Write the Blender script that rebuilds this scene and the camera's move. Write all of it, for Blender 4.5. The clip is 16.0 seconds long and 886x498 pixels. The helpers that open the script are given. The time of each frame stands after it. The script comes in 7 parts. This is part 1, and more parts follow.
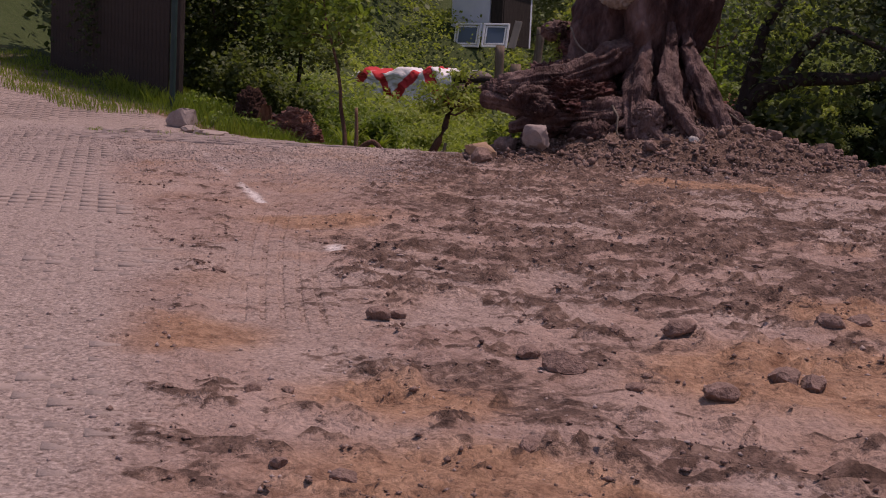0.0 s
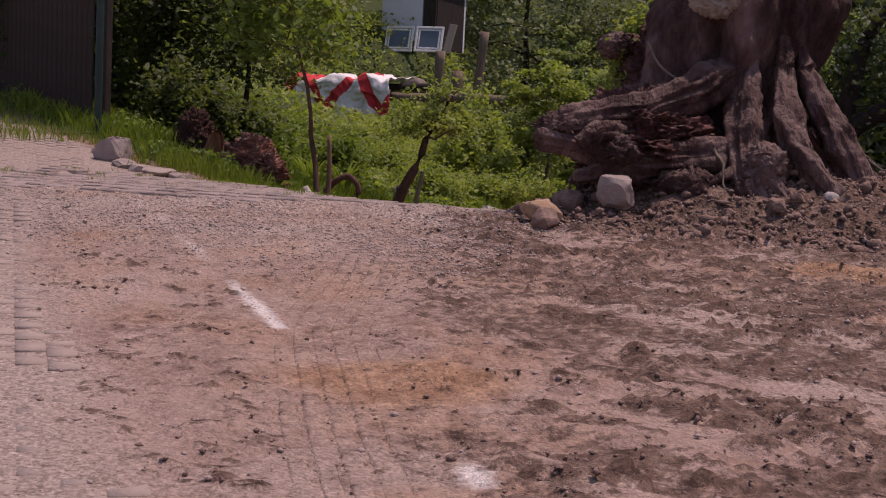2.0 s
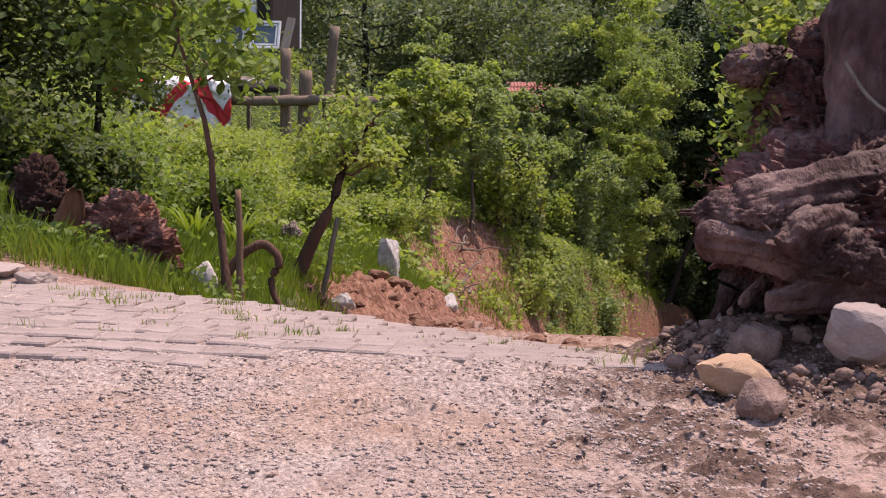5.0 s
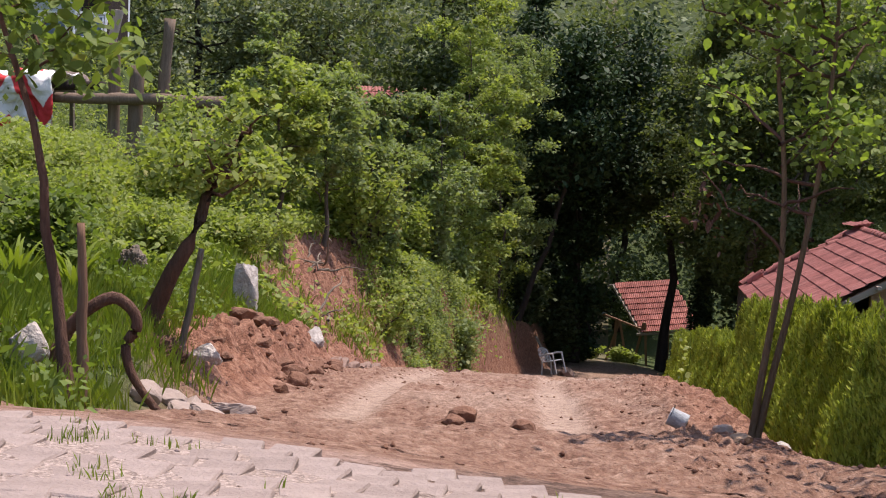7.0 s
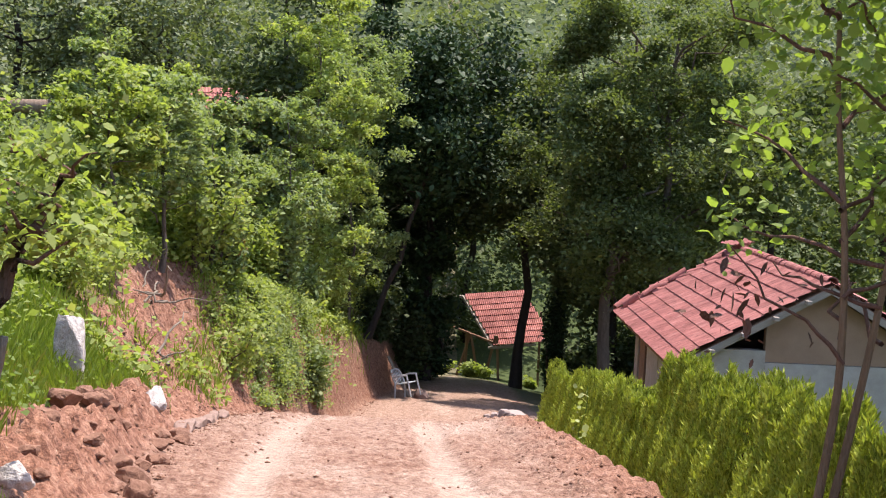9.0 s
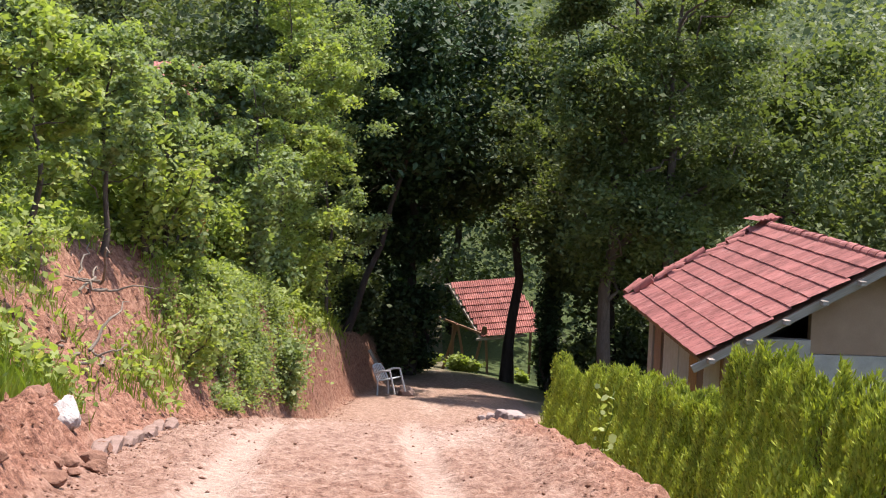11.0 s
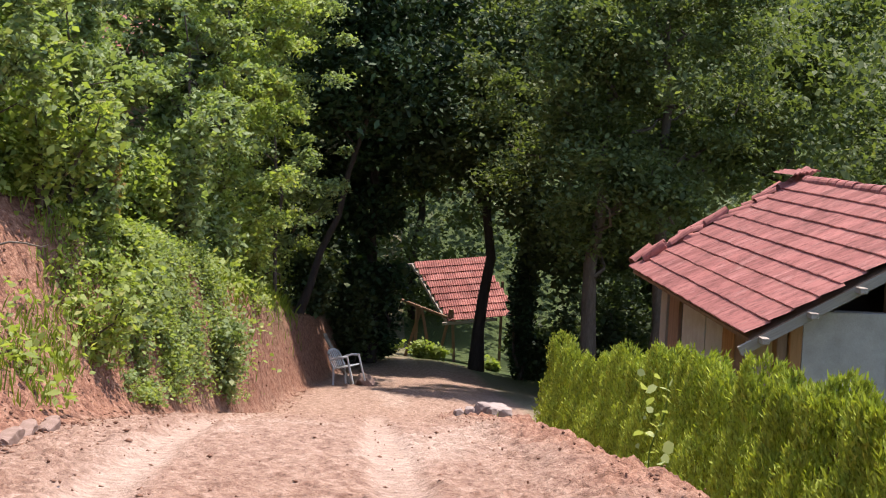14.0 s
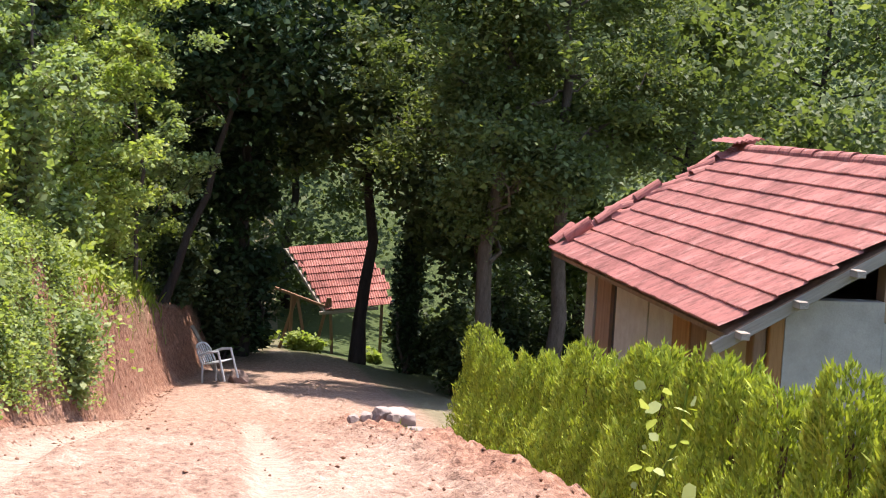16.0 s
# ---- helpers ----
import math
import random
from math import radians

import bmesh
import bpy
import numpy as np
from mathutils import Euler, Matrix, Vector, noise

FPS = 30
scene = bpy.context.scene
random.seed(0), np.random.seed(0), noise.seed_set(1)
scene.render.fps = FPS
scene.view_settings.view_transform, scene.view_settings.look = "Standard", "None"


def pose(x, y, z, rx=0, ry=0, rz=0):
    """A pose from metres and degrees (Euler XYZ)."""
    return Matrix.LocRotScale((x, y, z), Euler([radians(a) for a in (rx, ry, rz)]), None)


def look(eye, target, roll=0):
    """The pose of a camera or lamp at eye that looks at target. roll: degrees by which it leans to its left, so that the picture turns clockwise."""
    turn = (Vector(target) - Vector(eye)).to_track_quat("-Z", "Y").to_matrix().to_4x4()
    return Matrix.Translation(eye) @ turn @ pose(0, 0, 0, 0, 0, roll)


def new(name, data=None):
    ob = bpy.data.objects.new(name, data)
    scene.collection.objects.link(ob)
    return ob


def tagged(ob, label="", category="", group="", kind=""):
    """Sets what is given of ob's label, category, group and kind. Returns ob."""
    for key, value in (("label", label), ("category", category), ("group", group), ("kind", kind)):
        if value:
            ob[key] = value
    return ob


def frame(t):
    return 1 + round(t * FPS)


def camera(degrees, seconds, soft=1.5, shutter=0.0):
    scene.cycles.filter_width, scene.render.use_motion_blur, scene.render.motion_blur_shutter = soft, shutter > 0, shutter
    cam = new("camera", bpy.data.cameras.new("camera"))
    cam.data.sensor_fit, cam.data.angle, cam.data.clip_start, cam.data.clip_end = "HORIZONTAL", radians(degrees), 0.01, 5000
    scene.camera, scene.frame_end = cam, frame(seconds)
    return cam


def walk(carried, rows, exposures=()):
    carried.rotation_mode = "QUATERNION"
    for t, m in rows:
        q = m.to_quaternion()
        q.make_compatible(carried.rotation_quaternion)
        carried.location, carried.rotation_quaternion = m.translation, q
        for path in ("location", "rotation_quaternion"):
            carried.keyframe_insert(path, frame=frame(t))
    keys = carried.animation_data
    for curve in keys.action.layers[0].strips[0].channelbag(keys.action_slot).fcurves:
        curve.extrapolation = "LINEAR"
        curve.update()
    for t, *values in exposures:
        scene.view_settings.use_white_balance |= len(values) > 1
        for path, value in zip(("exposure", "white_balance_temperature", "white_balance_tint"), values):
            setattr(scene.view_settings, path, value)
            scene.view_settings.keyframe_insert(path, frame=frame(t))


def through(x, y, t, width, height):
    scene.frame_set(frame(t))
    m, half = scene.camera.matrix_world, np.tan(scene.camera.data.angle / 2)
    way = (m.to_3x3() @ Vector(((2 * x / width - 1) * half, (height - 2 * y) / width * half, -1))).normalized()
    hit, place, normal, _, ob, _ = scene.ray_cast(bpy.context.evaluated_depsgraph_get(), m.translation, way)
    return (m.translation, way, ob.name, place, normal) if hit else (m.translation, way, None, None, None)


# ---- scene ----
cam = camera(36.0, 16.0, soft=1.1)
PATH = [
    (0, (7.545, -13.108, 1.937), (6.702, -11.304, 1.747), 2.7),
    (0.5, (6.986, -12.451, 2.013), (6.165, -10.637, 1.826), 2.7),
    (1, (6.402, -11.765, 2.083), (5.607, -9.939, 1.897), 2.7),
    (1.5, (5.85, -11.12, 2.153), (5.089, -9.28, 1.967), 2.7),
    (2, (5.256, -10.413, 2.206), (4.533, -8.557, 2.024), 2.8),
    (2.5, (4.759, -9.799, 2.235), (4.07, -7.931, 2.05), 2.7),
    (3, (4.262, -9.176, 2.315), (3.615, -7.292, 2.132), 2.5),
    (5.5, (2.332, -6.171, 2.63), (1.922, -4.223, 2.441), 1.1),
    (6, (1.997, -5.466, 2.644), (1.657, -3.504, 2.459), 1.6),
    (6.5, (1.719, -4.854, 2.605), (1.435, -2.883, 2.422), 1.8),
    (7, (1.403, -4.114, 2.614), (1.185, -2.134, 2.439), 2.3),
    (7.5, (1.23, -3.63, 2.676), (1.08, -1.643, 2.504), 2.5),
    (8, (0.996, -2.937, 2.772), (0.93, -0.946, 2.601), 2.7),
    (8.5, (0.834, -2.196, 2.872), (0.824, -0.203, 2.703), 2.8),
    (9, (0.676, -1.242, 2.865), (0.701, 0.751, 2.698), 2.7),
    (11.5, (0.615, 3.128, 2.138), (0.669, 5.119, 1.957), 2.2),
    (12, (0.625, 3.945, 1.965), (0.681, 5.936, 1.782), 2.2),
    (12.5, (0.627, 4.704, 1.803), (0.687, 6.695, 1.617), 2.3),
    (13, (0.638, 5.422, 1.625), (0.705, 7.412, 1.439), 2.4),
    (13.5, (0.594, 6.175, 1.523), (0.676, 8.164, 1.335), 2.5),
    (14, (0.578, 6.939, 1.408), (0.693, 8.926, 1.217), 2.5),
    (14.5, (0.532, 7.628, 1.286), (0.684, 9.613, 1.093), 2.6),
    (15, (0.495, 8.469, 1.193), (0.68, 10.451, 0.997), 2.8),
    (15.5, (0.444, 9.227, 1.095), (0.664, 11.205, 0.896), 2.8),
    (16, (0.427, 10.104, 0.97), (0.736, 12.07, 0.77), 3.0),
]
walk(cam, [(t, look(eye, target, roll)) for t, eye, target, roll in PATH], [(0, -0.38, 7300, 36), (0.5, -0.45, 7300, 36), (1, -0.12, 7300, 35), (2.5, -0.18, 7300, 33), (3, -0.05, 7300, 32), (5.5, 0.88, 7000, 24), (6.5, 0.84, 6900, 20), (7.5, 0.83, 6850, 17), (8, 1.27, 6800, 16), (8.5, 1.43, 6750, 15), (9, 1.54, 6700, 15), (15.4, 1.4, 6700, 13), (16, 1.86, 6700, 13)])

# ---- light ----
SUN_FROM = Vector((0.26, 0.20, 1.0)).normalized()
world = bpy.data.worlds.new("world")
scene.world = world
world.use_nodes = True
wn = world.node_tree.nodes
sky = wn.new("ShaderNodeTexSky")
sky.sky_type = "NISHITA"
sky.sun_disc = False
sky.sun_elevation = math.asin(SUN_FROM.z)
sky.sun_rotation = math.atan2(SUN_FROM.x, SUN_FROM.y)
wn["Background"].inputs["Strength"].default_value = 0.15
world.node_tree.links.new(sky.outputs[0], wn["Background"].inputs["Color"])
sun_data = bpy.data.lights.new("sun", "SUN")
sun_data.energy, sun_data.angle, sun_data.color = 3.5, radians(0.53), (1.0, 0.94, 0.86)
sun = new("sun", sun_data)
sun.matrix_world = look(SUN_FROM * 60, (0, 0, 0))


# ---- helpers of this scene ----
def material(name, rough=0.8, metal=0.0):
    m = bpy.data.materials.new(name)
    m.use_nodes = True
    b = m.node_tree.nodes["Principled BSDF"]
    b.inputs["Roughness"].default_value, b.inputs["Metallic"].default_value = rough, metal
    b.inputs["Specular IOR Level"].default_value = 0.25
    return m, m.node_tree.nodes, m.node_tree.links, b


def noise_node(nodes, links, scale, detail=6.0, rough=0.6, vector=None):
    n = nodes.new("ShaderNodeTexNoise")
    n.inputs["Scale"].default_value, n.inputs["Detail"].default_value, n.inputs["Roughness"].default_value = scale, detail, rough
    if vector:
        links.new(vector, n.inputs["Vector"])
    return n.outputs["Fac"]


def ramp(nodes, links, fac, stops):
    r = nodes.new("ShaderNodeValToRGB")
    while len(r.color_ramp.elements) < len(stops):
        r.color_ramp.elements.new(0.5)
    for e, (p, c) in zip(r.color_ramp.elements, stops):
        e.position, e.color = p, (*c, 1) if len(c) == 3 else c
    links.new(fac, r.inputs["Fac"])
    return r.outputs["Color"]


def mixed(nodes, links, fac, a, b, how="MIX"):
    m = nodes.new("ShaderNodeMix")
    m.data_type, m.blend_type = "RGBA", how
    for value, slot in ((fac, 0), (a, 6), (b, 7)):
        if isinstance(value, (int, float)):
            m.inputs[slot].default_value = value
        elif isinstance(value, tuple):
            m.inputs[slot].default_value = (*value, 1)
        else:
            links.new(value, m.inputs[slot])
    return m.outputs[2]


def bumped(nodes, links, bsdf, height, strength=0.4, distance=0.02):
    b = nodes.new("ShaderNodeBump")
    b.inputs["Strength"].default_value, b.inputs["Distance"].default_value = strength, distance
    links.new(height, b.inputs["Height"])
    links.new(b.outputs["Normal"], bsdf.inputs["Normal"])


def plain(name, dark, light, scale=8.0, rough=0.85, bump=0.3, metal=0.0, fine=60.0, spread=None, distance=0.02):
    """A mottled surface: two colours mixed by coarse and fine noise, in object space."""
    m, nodes, links, b = material(name, rough, metal)
    where = nodes.new("ShaderNodeTexCoord").outputs["Object"]
    coarse, grain = noise_node(nodes, links, scale, 5, 0.6, where), noise_node(nodes, links, fine, 3, 0.7, where)
    c = ramp(nodes, links, coarse, [(0.3, dark), (0.7, light)])
    c = mixed(nodes, links, 0.35, c, ramp(nodes, links, grain, [(0.25, dark), (0.75, light)]))
    if spread:
        info = nodes.new("ShaderNodeObjectInfo").outputs["Random"]
        c = mixed(nodes, links, spread, c, ramp(nodes, links, info, [(0.0, dark), (1.0, light)]))
    links.new(c, b.inputs["Base Color"])
    both = nodes.new("ShaderNodeMath")
    both.operation = "ADD"
    links.new(coarse, both.inputs[0])
    links.new(grain, both.inputs[1])
    bumped(nodes, links, b, both.outputs[0], bump, distance)
    return m


def foliage(name, dark, light, warm, through=0.35, rough=0.45):
    """Leaves that differ one by one and let some light through."""
    m, nodes, links, b = material(name, rough + 0.1)
    b.inputs["Specular IOR Level"].default_value = 0.16
    rnd = nodes.new("ShaderNodeNewGeometry").outputs["Random Per Island"]
    where = nodes.new("ShaderNodeTexCoord").outputs["Object"]
    c = ramp(nodes, links, rnd, [(0.0, dark), (0.55, light), (0.93, light), (1.0, warm)])
    c = mixed(nodes, links, 0.4, c, ramp(nodes, links, noise_node(nodes, links, 0.9, 3, 0.6, where), [(0.3, dark), (0.7, light)]))
    links.new(c, b.inputs["Base Color"])
    t = nodes.new("ShaderNodeBsdfTranslucent")
    tint = mixed(nodes, links, 1.0, c, (0.93, 1.0, 0.38), "MULTIPLY")
    links.new(tint, t.inputs["Color"])
    s = nodes.new("ShaderNodeMixShader")
    s.inputs[0].default_value = through
    links.new(b.outputs[0], s.inputs[1])
    links.new(t.outputs[0], s.inputs[2])
    links.new(s.outputs[0], nodes["Material Output"].inputs["Surface"])
    return m


def mesh_np(name, verts, faces, mat, smooth=False):
    """A mesh from arrays: verts (n, 3), faces (m, k) all of k corners."""
    verts, faces = np.asarray(verts, np.float32), np.asarray(faces, np.int32)
    me = bpy.data.meshes.new(name)
    k = faces.shape[1]
    me.vertices.add(len(verts))
    me.vertices.foreach_set("co", verts.ravel())
    me.loops.add(faces.size)
    me.loops.foreach_set("vertex_index", faces.ravel())
    me.polygons.add(len(faces))
    me.polygons.foreach_set("loop_start", np.arange(0, faces.size, k, dtype=np.int32))
    me.update(calc_edges=True)
    me.validate()
    me.materials.append(mat)
    if smooth:
        me.polygons.foreach_set("use_smooth", np.ones(len(faces), bool))
    return me


def part(name, bm, mat, parent=None, label="", smooth=False, place=None):
    """A bmesh, or a mesh that is ready, as one object under a thing."""
    if isinstance(bm, bpy.types.Mesh):
        me = bm
    else:
        me = bpy.data.meshes.new(name)
        bm.normal_update()
        bm.to_mesh(me)
        bm.free()
        me.materials.append(mat)
        if smooth:
            for p in me.polygons:
                p.use_smooth = True
    ob = new(name, me)
    if parent:
        ob.parent = parent
    if place is not None:
        ob.matrix_basis = place
    if label:
        ob["label"] = label
    return ob


def thing(name, label, category, place=None, group="", kind=""):
    ob = tagged(new(name), label, category, group, kind)
    if place is not None:
        ob.matrix_basis = place
    return ob


def value_noise(x, y, seed=0):
    """Smooth noise in -1..1 over arrays of plane coordinates."""
    xi, yi = np.floor(x).astype(np.int64), np.floor(y).astype(np.int64)
    fx, fy = x - xi, y - yi
    fx, fy = fx * fx * (3 - 2 * fx), fy * fy * (3 - 2 * fy)

    def h(a, b):
        n = (a * 374761393 + b * 668265263 + seed * 1442695041) & 0xFFFFFFFF
        n = ((n ^ (n >> 13)) * 1274126177) & 0xFFFFFFFF
        return ((n ^ (n >> 16)) & 0xFFFF) / 32767.5 - 1

    top = h(xi, yi) * (1 - fx) + h(xi + 1, yi) * fx
    low = h(xi, yi + 1) * (1 - fx) + h(xi + 1, yi + 1) * fx
    return top * (1 - fy) + low * fy


def fractal(x, y, scale, octaves=4, seed=0, gain=0.5):
    total, amp, out = 0, 1.0, 0
    for n in range(octaves):
        out = out + amp * value_noise(x * scale * 2**n + 17.3 * n, y * scale * 2**n - 9.1 * n, seed + n)
        total += amp
        amp *= gain
    return out / total


def step(a, b, v):
    t = np.clip((v - a) / (b - a), 0, 1)
    return t * t * (3 - 2 * t)


# ---- the lie of the land ----
LANE_Y = [-60, -13, -8, -5, -2, -0.6, 0.5, 2.0, 5.4, 9, 14.5, 22, 28, 31, 37, 46, 58, 75, 120]
LANE_Z = [-2.5, 0.78, 1.18, 1.36, 1.58, 1.66, 1.58, 1.2, 0.48, 0.02, -0.83, -2.1, -3.4, -4.0, -4.9, -6.2, -7.4, -8.4, -9]
EDGE_Y = [0, 3, 5, 7.4, 9.5, 13, 17.5, 20, 28, 31, 33, 36, 40, 46, 60]
EDGE_X = [-1.4, -1.2, -1.2, -1.3, -1.7, -2.0, -2.4, -2.55, -2.3, -1.7, -1.2, -1.0, -0.6, 0.0, 1.5]
CUT_Y = [0, 5, 8, 10, 14, 18, 22, 26, 32, 37, 42, 60]
CUT_H = [0.2, 0.38, 0.38, 0.5, 0.62, 1.3, 2.1, 2.6, 2.5, 2.0, 1.5, 1.2]
FACE_Y = [5, 9, 14, 20, 25, 29]
FACE_W = [1.2, 1.5, 1.8, 2.7, 2.4, 0.9]


TERRACE = 4.3


def lane_z(y):
    y = np.asarray(y, float)
    return (np.interp(y - 0.7, LANE_Y, LANE_Z) + np.interp(y, LANE_Y, LANE_Z) + np.interp(y + 0.7, LANE_Y, LANE_Z)) / 3


def lane_edge(y):
    y = np.asarray(y, float)
    return (np.interp(y - 1.5, EDGE_Y, EDGE_X) + np.interp(y, EDGE_Y, EDGE_X) + np.interp(y + 1.5, EDGE_Y, EDGE_X)) / 3


def side_of_road(x, y):
    """Signed distance from the edge of the paved road: above zero on the garden and its verge."""
    return np.maximum((x + 3.3) * 0.75 + (y - 1.8) * 0.66, (x + 3.3) * 0.5 + (y - 1.8) * 0.87)


def heap_amount(x, y):
    """The bank of dug red soil along the foot of the garden."""
    d = lane_edge(y) - x
    return np.exp(-(((d - 0.40) / 0.37) ** 2)) * step(6.9, 8.2, y) * (1 - step(14.0, 17.5, y))


def land(x, y):
    """The height of the ground without its small roughness."""
    x, y = np.asarray(x, float), np.asarray(y, float)
    z = lane_z(y)
    # the cut bank and the garden above it
    d = lane_edge(y) - x
    bank = np.interp(y, CUT_Y, CUT_H) * step(0.0, 1.0, d / np.interp(y, FACE_Y, FACE_W)) + 0.25 * np.clip(d - 0.3, 0, 9) + 0.25 * np.clip(d - 9.3, 0, 4.5) + 0.72 * np.clip(d - 13.8, 0, 60)
    garden = z + bank
    # the paved road climbs away on the far side of the yard
    side = side_of_road(x, y)
    along = np.clip(-(x + 3.0) * 0.8 + (y - 0.5) * 0.6, 0, 80)
    road = np.interp(np.minimum(y, 0.2), LANE_Y, LANE_Z) + 0.105 * along
    left = step(0.0, 1.8, side)
    behind = garden * left + road * (1 - left)
    front = step(0.2, 0.9, y)
    z = np.where(d > -0.2, z * (1 - front) + behind * front, z)
    z = np.where((y <= 0.9) & (x < -2), road * (1 - front * left) + garden * front * left, z)
    # below the lane on the house side
    r = np.clip(x - 3.0, 0, 12) * step(2.0, 8.0, y)
    z = z - 0.10 * r - 0.32 * step(2.62, 3.05, x) * step(3.0, 6.0, y) * (1 - step(27.0, 30.0, y))
    # the graded lane ends in a low step
    z = z - 0.16 * step(31.3, 31.6, y - 0.12 * x) * (1 - step(33.0, 38.0, y))
    # the crest falls away towards the stump
    z = z - 0.20 * step(-1.0, 2.2, x) * (1 - step(2.5, 3.3, x)) * step(-1.4, 0.0, y) * (1 - step(2.2, 4.5, y))
    # the mound that the great stump stands on
    m = np.hypot((x - 3.9) / 1.9, (y + 0.45) / 1.15)
    z = z + 0.42 * np.clip(1 - m, 0, 1) ** 0.7 * (m < 1)
    # a heap of red soil at the foot of the garden
    z = z + 0.22 * heap_amount(x, y)
    # the terrace that the shed stands on
    z = z + TERRACE * np.exp(-(((x + 18.3) / 4.5) ** 2) - (((y - 47.0) / 4.5) ** 2))
    # hillsides all round
    z = z + 0.55 * np.clip(y - 66, 0, 90) + 0.35 * np.clip(x - 26, 0, 80) + 0.25 * np.clip(-x - 22, 0, 80)
    return z


YARD_TRACK_Y = [-12, -9.5, -8.05, -6.5, -5.3, -3.1, -1.5]
YARD_TRACK_X = [7.3, 5.35, 4.38, 3.42, 2.74, 2.0, 1.8]


def paved_amount(x, y):
    """Where the stone-paved road lies: along the crest, and away to the upper side."""
    edge = (x - 4.9) * -0.776 + (y + 9.4) * -0.63 + 0.25 * fractal(x, y, 0.9, 3, 19)
    side = side_of_road(x, y)
    strip = step(-1.9, -1.5, y - 0.1 * x + 0.3 * fractal(x, y, 0.8, 3, 23)) * (1 - step(2.0, 2.5, x))
    within = np.where(x < -2.0, 1 - step(-0.1, 0.1, side), 1 - step(0.45, 0.6, y))
    return np.maximum(step(-0.1, 0.35, edge), strip) * within


def tyre(x, y):
    """Worn wheel tracks: down the lane, and one that swings across the yard."""
    out = 0
    for ky, kx in (((4, 6.4, 9.9, 15.6, 19.3, 26), (-0.3, -0.43, -0.71, -0.98, -1.15, -1.2)), ((5, 7, 10.6, 15, 20, 29), (1.35, 1.23, 1.05, 0.89, 0.82, 0.88))):
        cx = np.interp(y, ky, kx) + 0.03 * fractal(y, 0 * y, 0.8, 2, 7)
        out = np.maximum(out, np.exp(-(((x - cx) / 0.20) ** 4)) * step(4.6, 6.2, y) * (1 - step(30.8, 31.4, y)))
    bend = np.interp(y, YARD_TRACK_Y, YARD_TRACK_X)
    return np.maximum(out, 0.9 * np.exp(-(((x - bend) / 0.34) ** 4)) * step(-9.6, -8.6, y) * (1 - step(-3.4, -2.2, y)))


def churn(x, y):
    """Where crumbly crusts of dark earth lie on the dusty yard, more of them on the stump's side."""
    side = step(2.2, 4.8, x + 0.45 * (y + 6))
    return step(0.0, 0.12, fractal(x * 0.72 + y * 0.2, y * 1.35, 4.6, 5, 15, 0.85) + 0.32 * fractal(x, y, 0.6, 3, 18) - 0.17 + 0.17 * side)


def relief(x, y):
    """The small roughness of the ground: clods, churned mud, ruts."""
    near = (1 - step(10, 15, np.abs(x - 2))) * (1 - step(36, 46, y))
    paved = paved_amount(x, y)
    lane = step(1.0, 3.0, y) * step(-0.1, 0.6, x - lane_edge(y)) * (1 - step(2.6, 3.2, x))
    yard = (1 - step(-1.2, 0.6, y)) * (1 - paved)
    churned = 0.55 + 0.45 * step(2.2, 4.6, x + 0.45 * (y + 6))
    lumps = fractal(x, y, 1.5, 4, 3, 0.62)
    cakes = np.abs(fractal(x * 0.9 + y * 0.3, y * 1.5 - x * 0.2, 5.2, 3, 45, 0.7))
    ridges = 0.5 - np.abs(fractal(x * 0.75 - y * 0.35, y * 1.3 + x * 0.5, 3.2, 4, 11, 0.72))
    crumbs = fractal(x, y, 7.5, 2, 13, 0.75)
    clods = churn(x, y) * (0.22 + np.clip(fractal(x * 0.8, y * 1.5, 6.5, 3, 16, 0.75) + 0.12, 0, 1))
    shards = np.clip(fractal(x * 2.2, y * 5.0, 1.6, 4, 37, 0.7), 0, 1)
    mound = np.hypot((x - 3.9) / 2.1, (y + 0.45) / 1.5) < 1
    rough = yard * churned * (0.03 * lumps + 0.028 * ridges + 0.012 * crumbs + 0.055 * clods + 0.05 * shards) + mound * (0.025 * clods + 0.04 * ridges + 0.03 * crumbs)
    rough = rough + lane * (0.04 * lumps + 0.06 * ridges + 0.03 * crumbs + 0.05 * shards + 0.07 * clods * step(0.9, 2.0, np.abs(x - 0.3))) + (0.010 - 0.007 * paved) * fractal(x, y, 6, 3, 8) + paved * 0.005 * fractal(x, y, 1.3, 4, 29)
    tread = tyre(x, y)
    rough = (rough - 0.02 * yard * churned) * (1 - 0.88 * tread) - 0.03 * tread
    bankside = step(0.0, 0.5, lane_edge(y) - x) * step(2, 6, y)
    heap = heap_amount(x, y)
    bankrough = heap * (0.30 * ridges + 0.10 * crumbs + 0.16 * np.sqrt(np.clip(fractal(x, y, 3.2, 3, 36, 0.6), 0, 1)))
    # the lane's worn lip before it drops
    lip = 0.15 * step(1.7, 2.3, x) * (1 - step(2.55, 2.95, x)) * step(4, 7, y) * (1 - step(30, 33, y)) * (0.6 + 0.6 * lumps)
    return near * (rough + lip + bankrough) + near * bankside * (0.16 * cakes + 0.05 * crumbs) * (1 - step(3.0, 4.5, lane_edge(y) - x)) + bankside * (0.14 * fractal(x, y, 0.9, 6, 21, 0.6) + (0.24 + 0.12 * step(28, 34, y)) * np.abs(fractal(x * 1.5, y, 1.3, 6, 25, 0.7)) * (1 - step(1.5, 3.0, lane_edge(y) - x))) + (1 - near) * 0.8 * fractal(x, y, 0.08, 3, 5)


def surface(x, y):
    return land(x, y) + relief(np.asarray(x, float), np.asarray(y, float))


def spot_z(x, y):
    return float(surface(x, y))

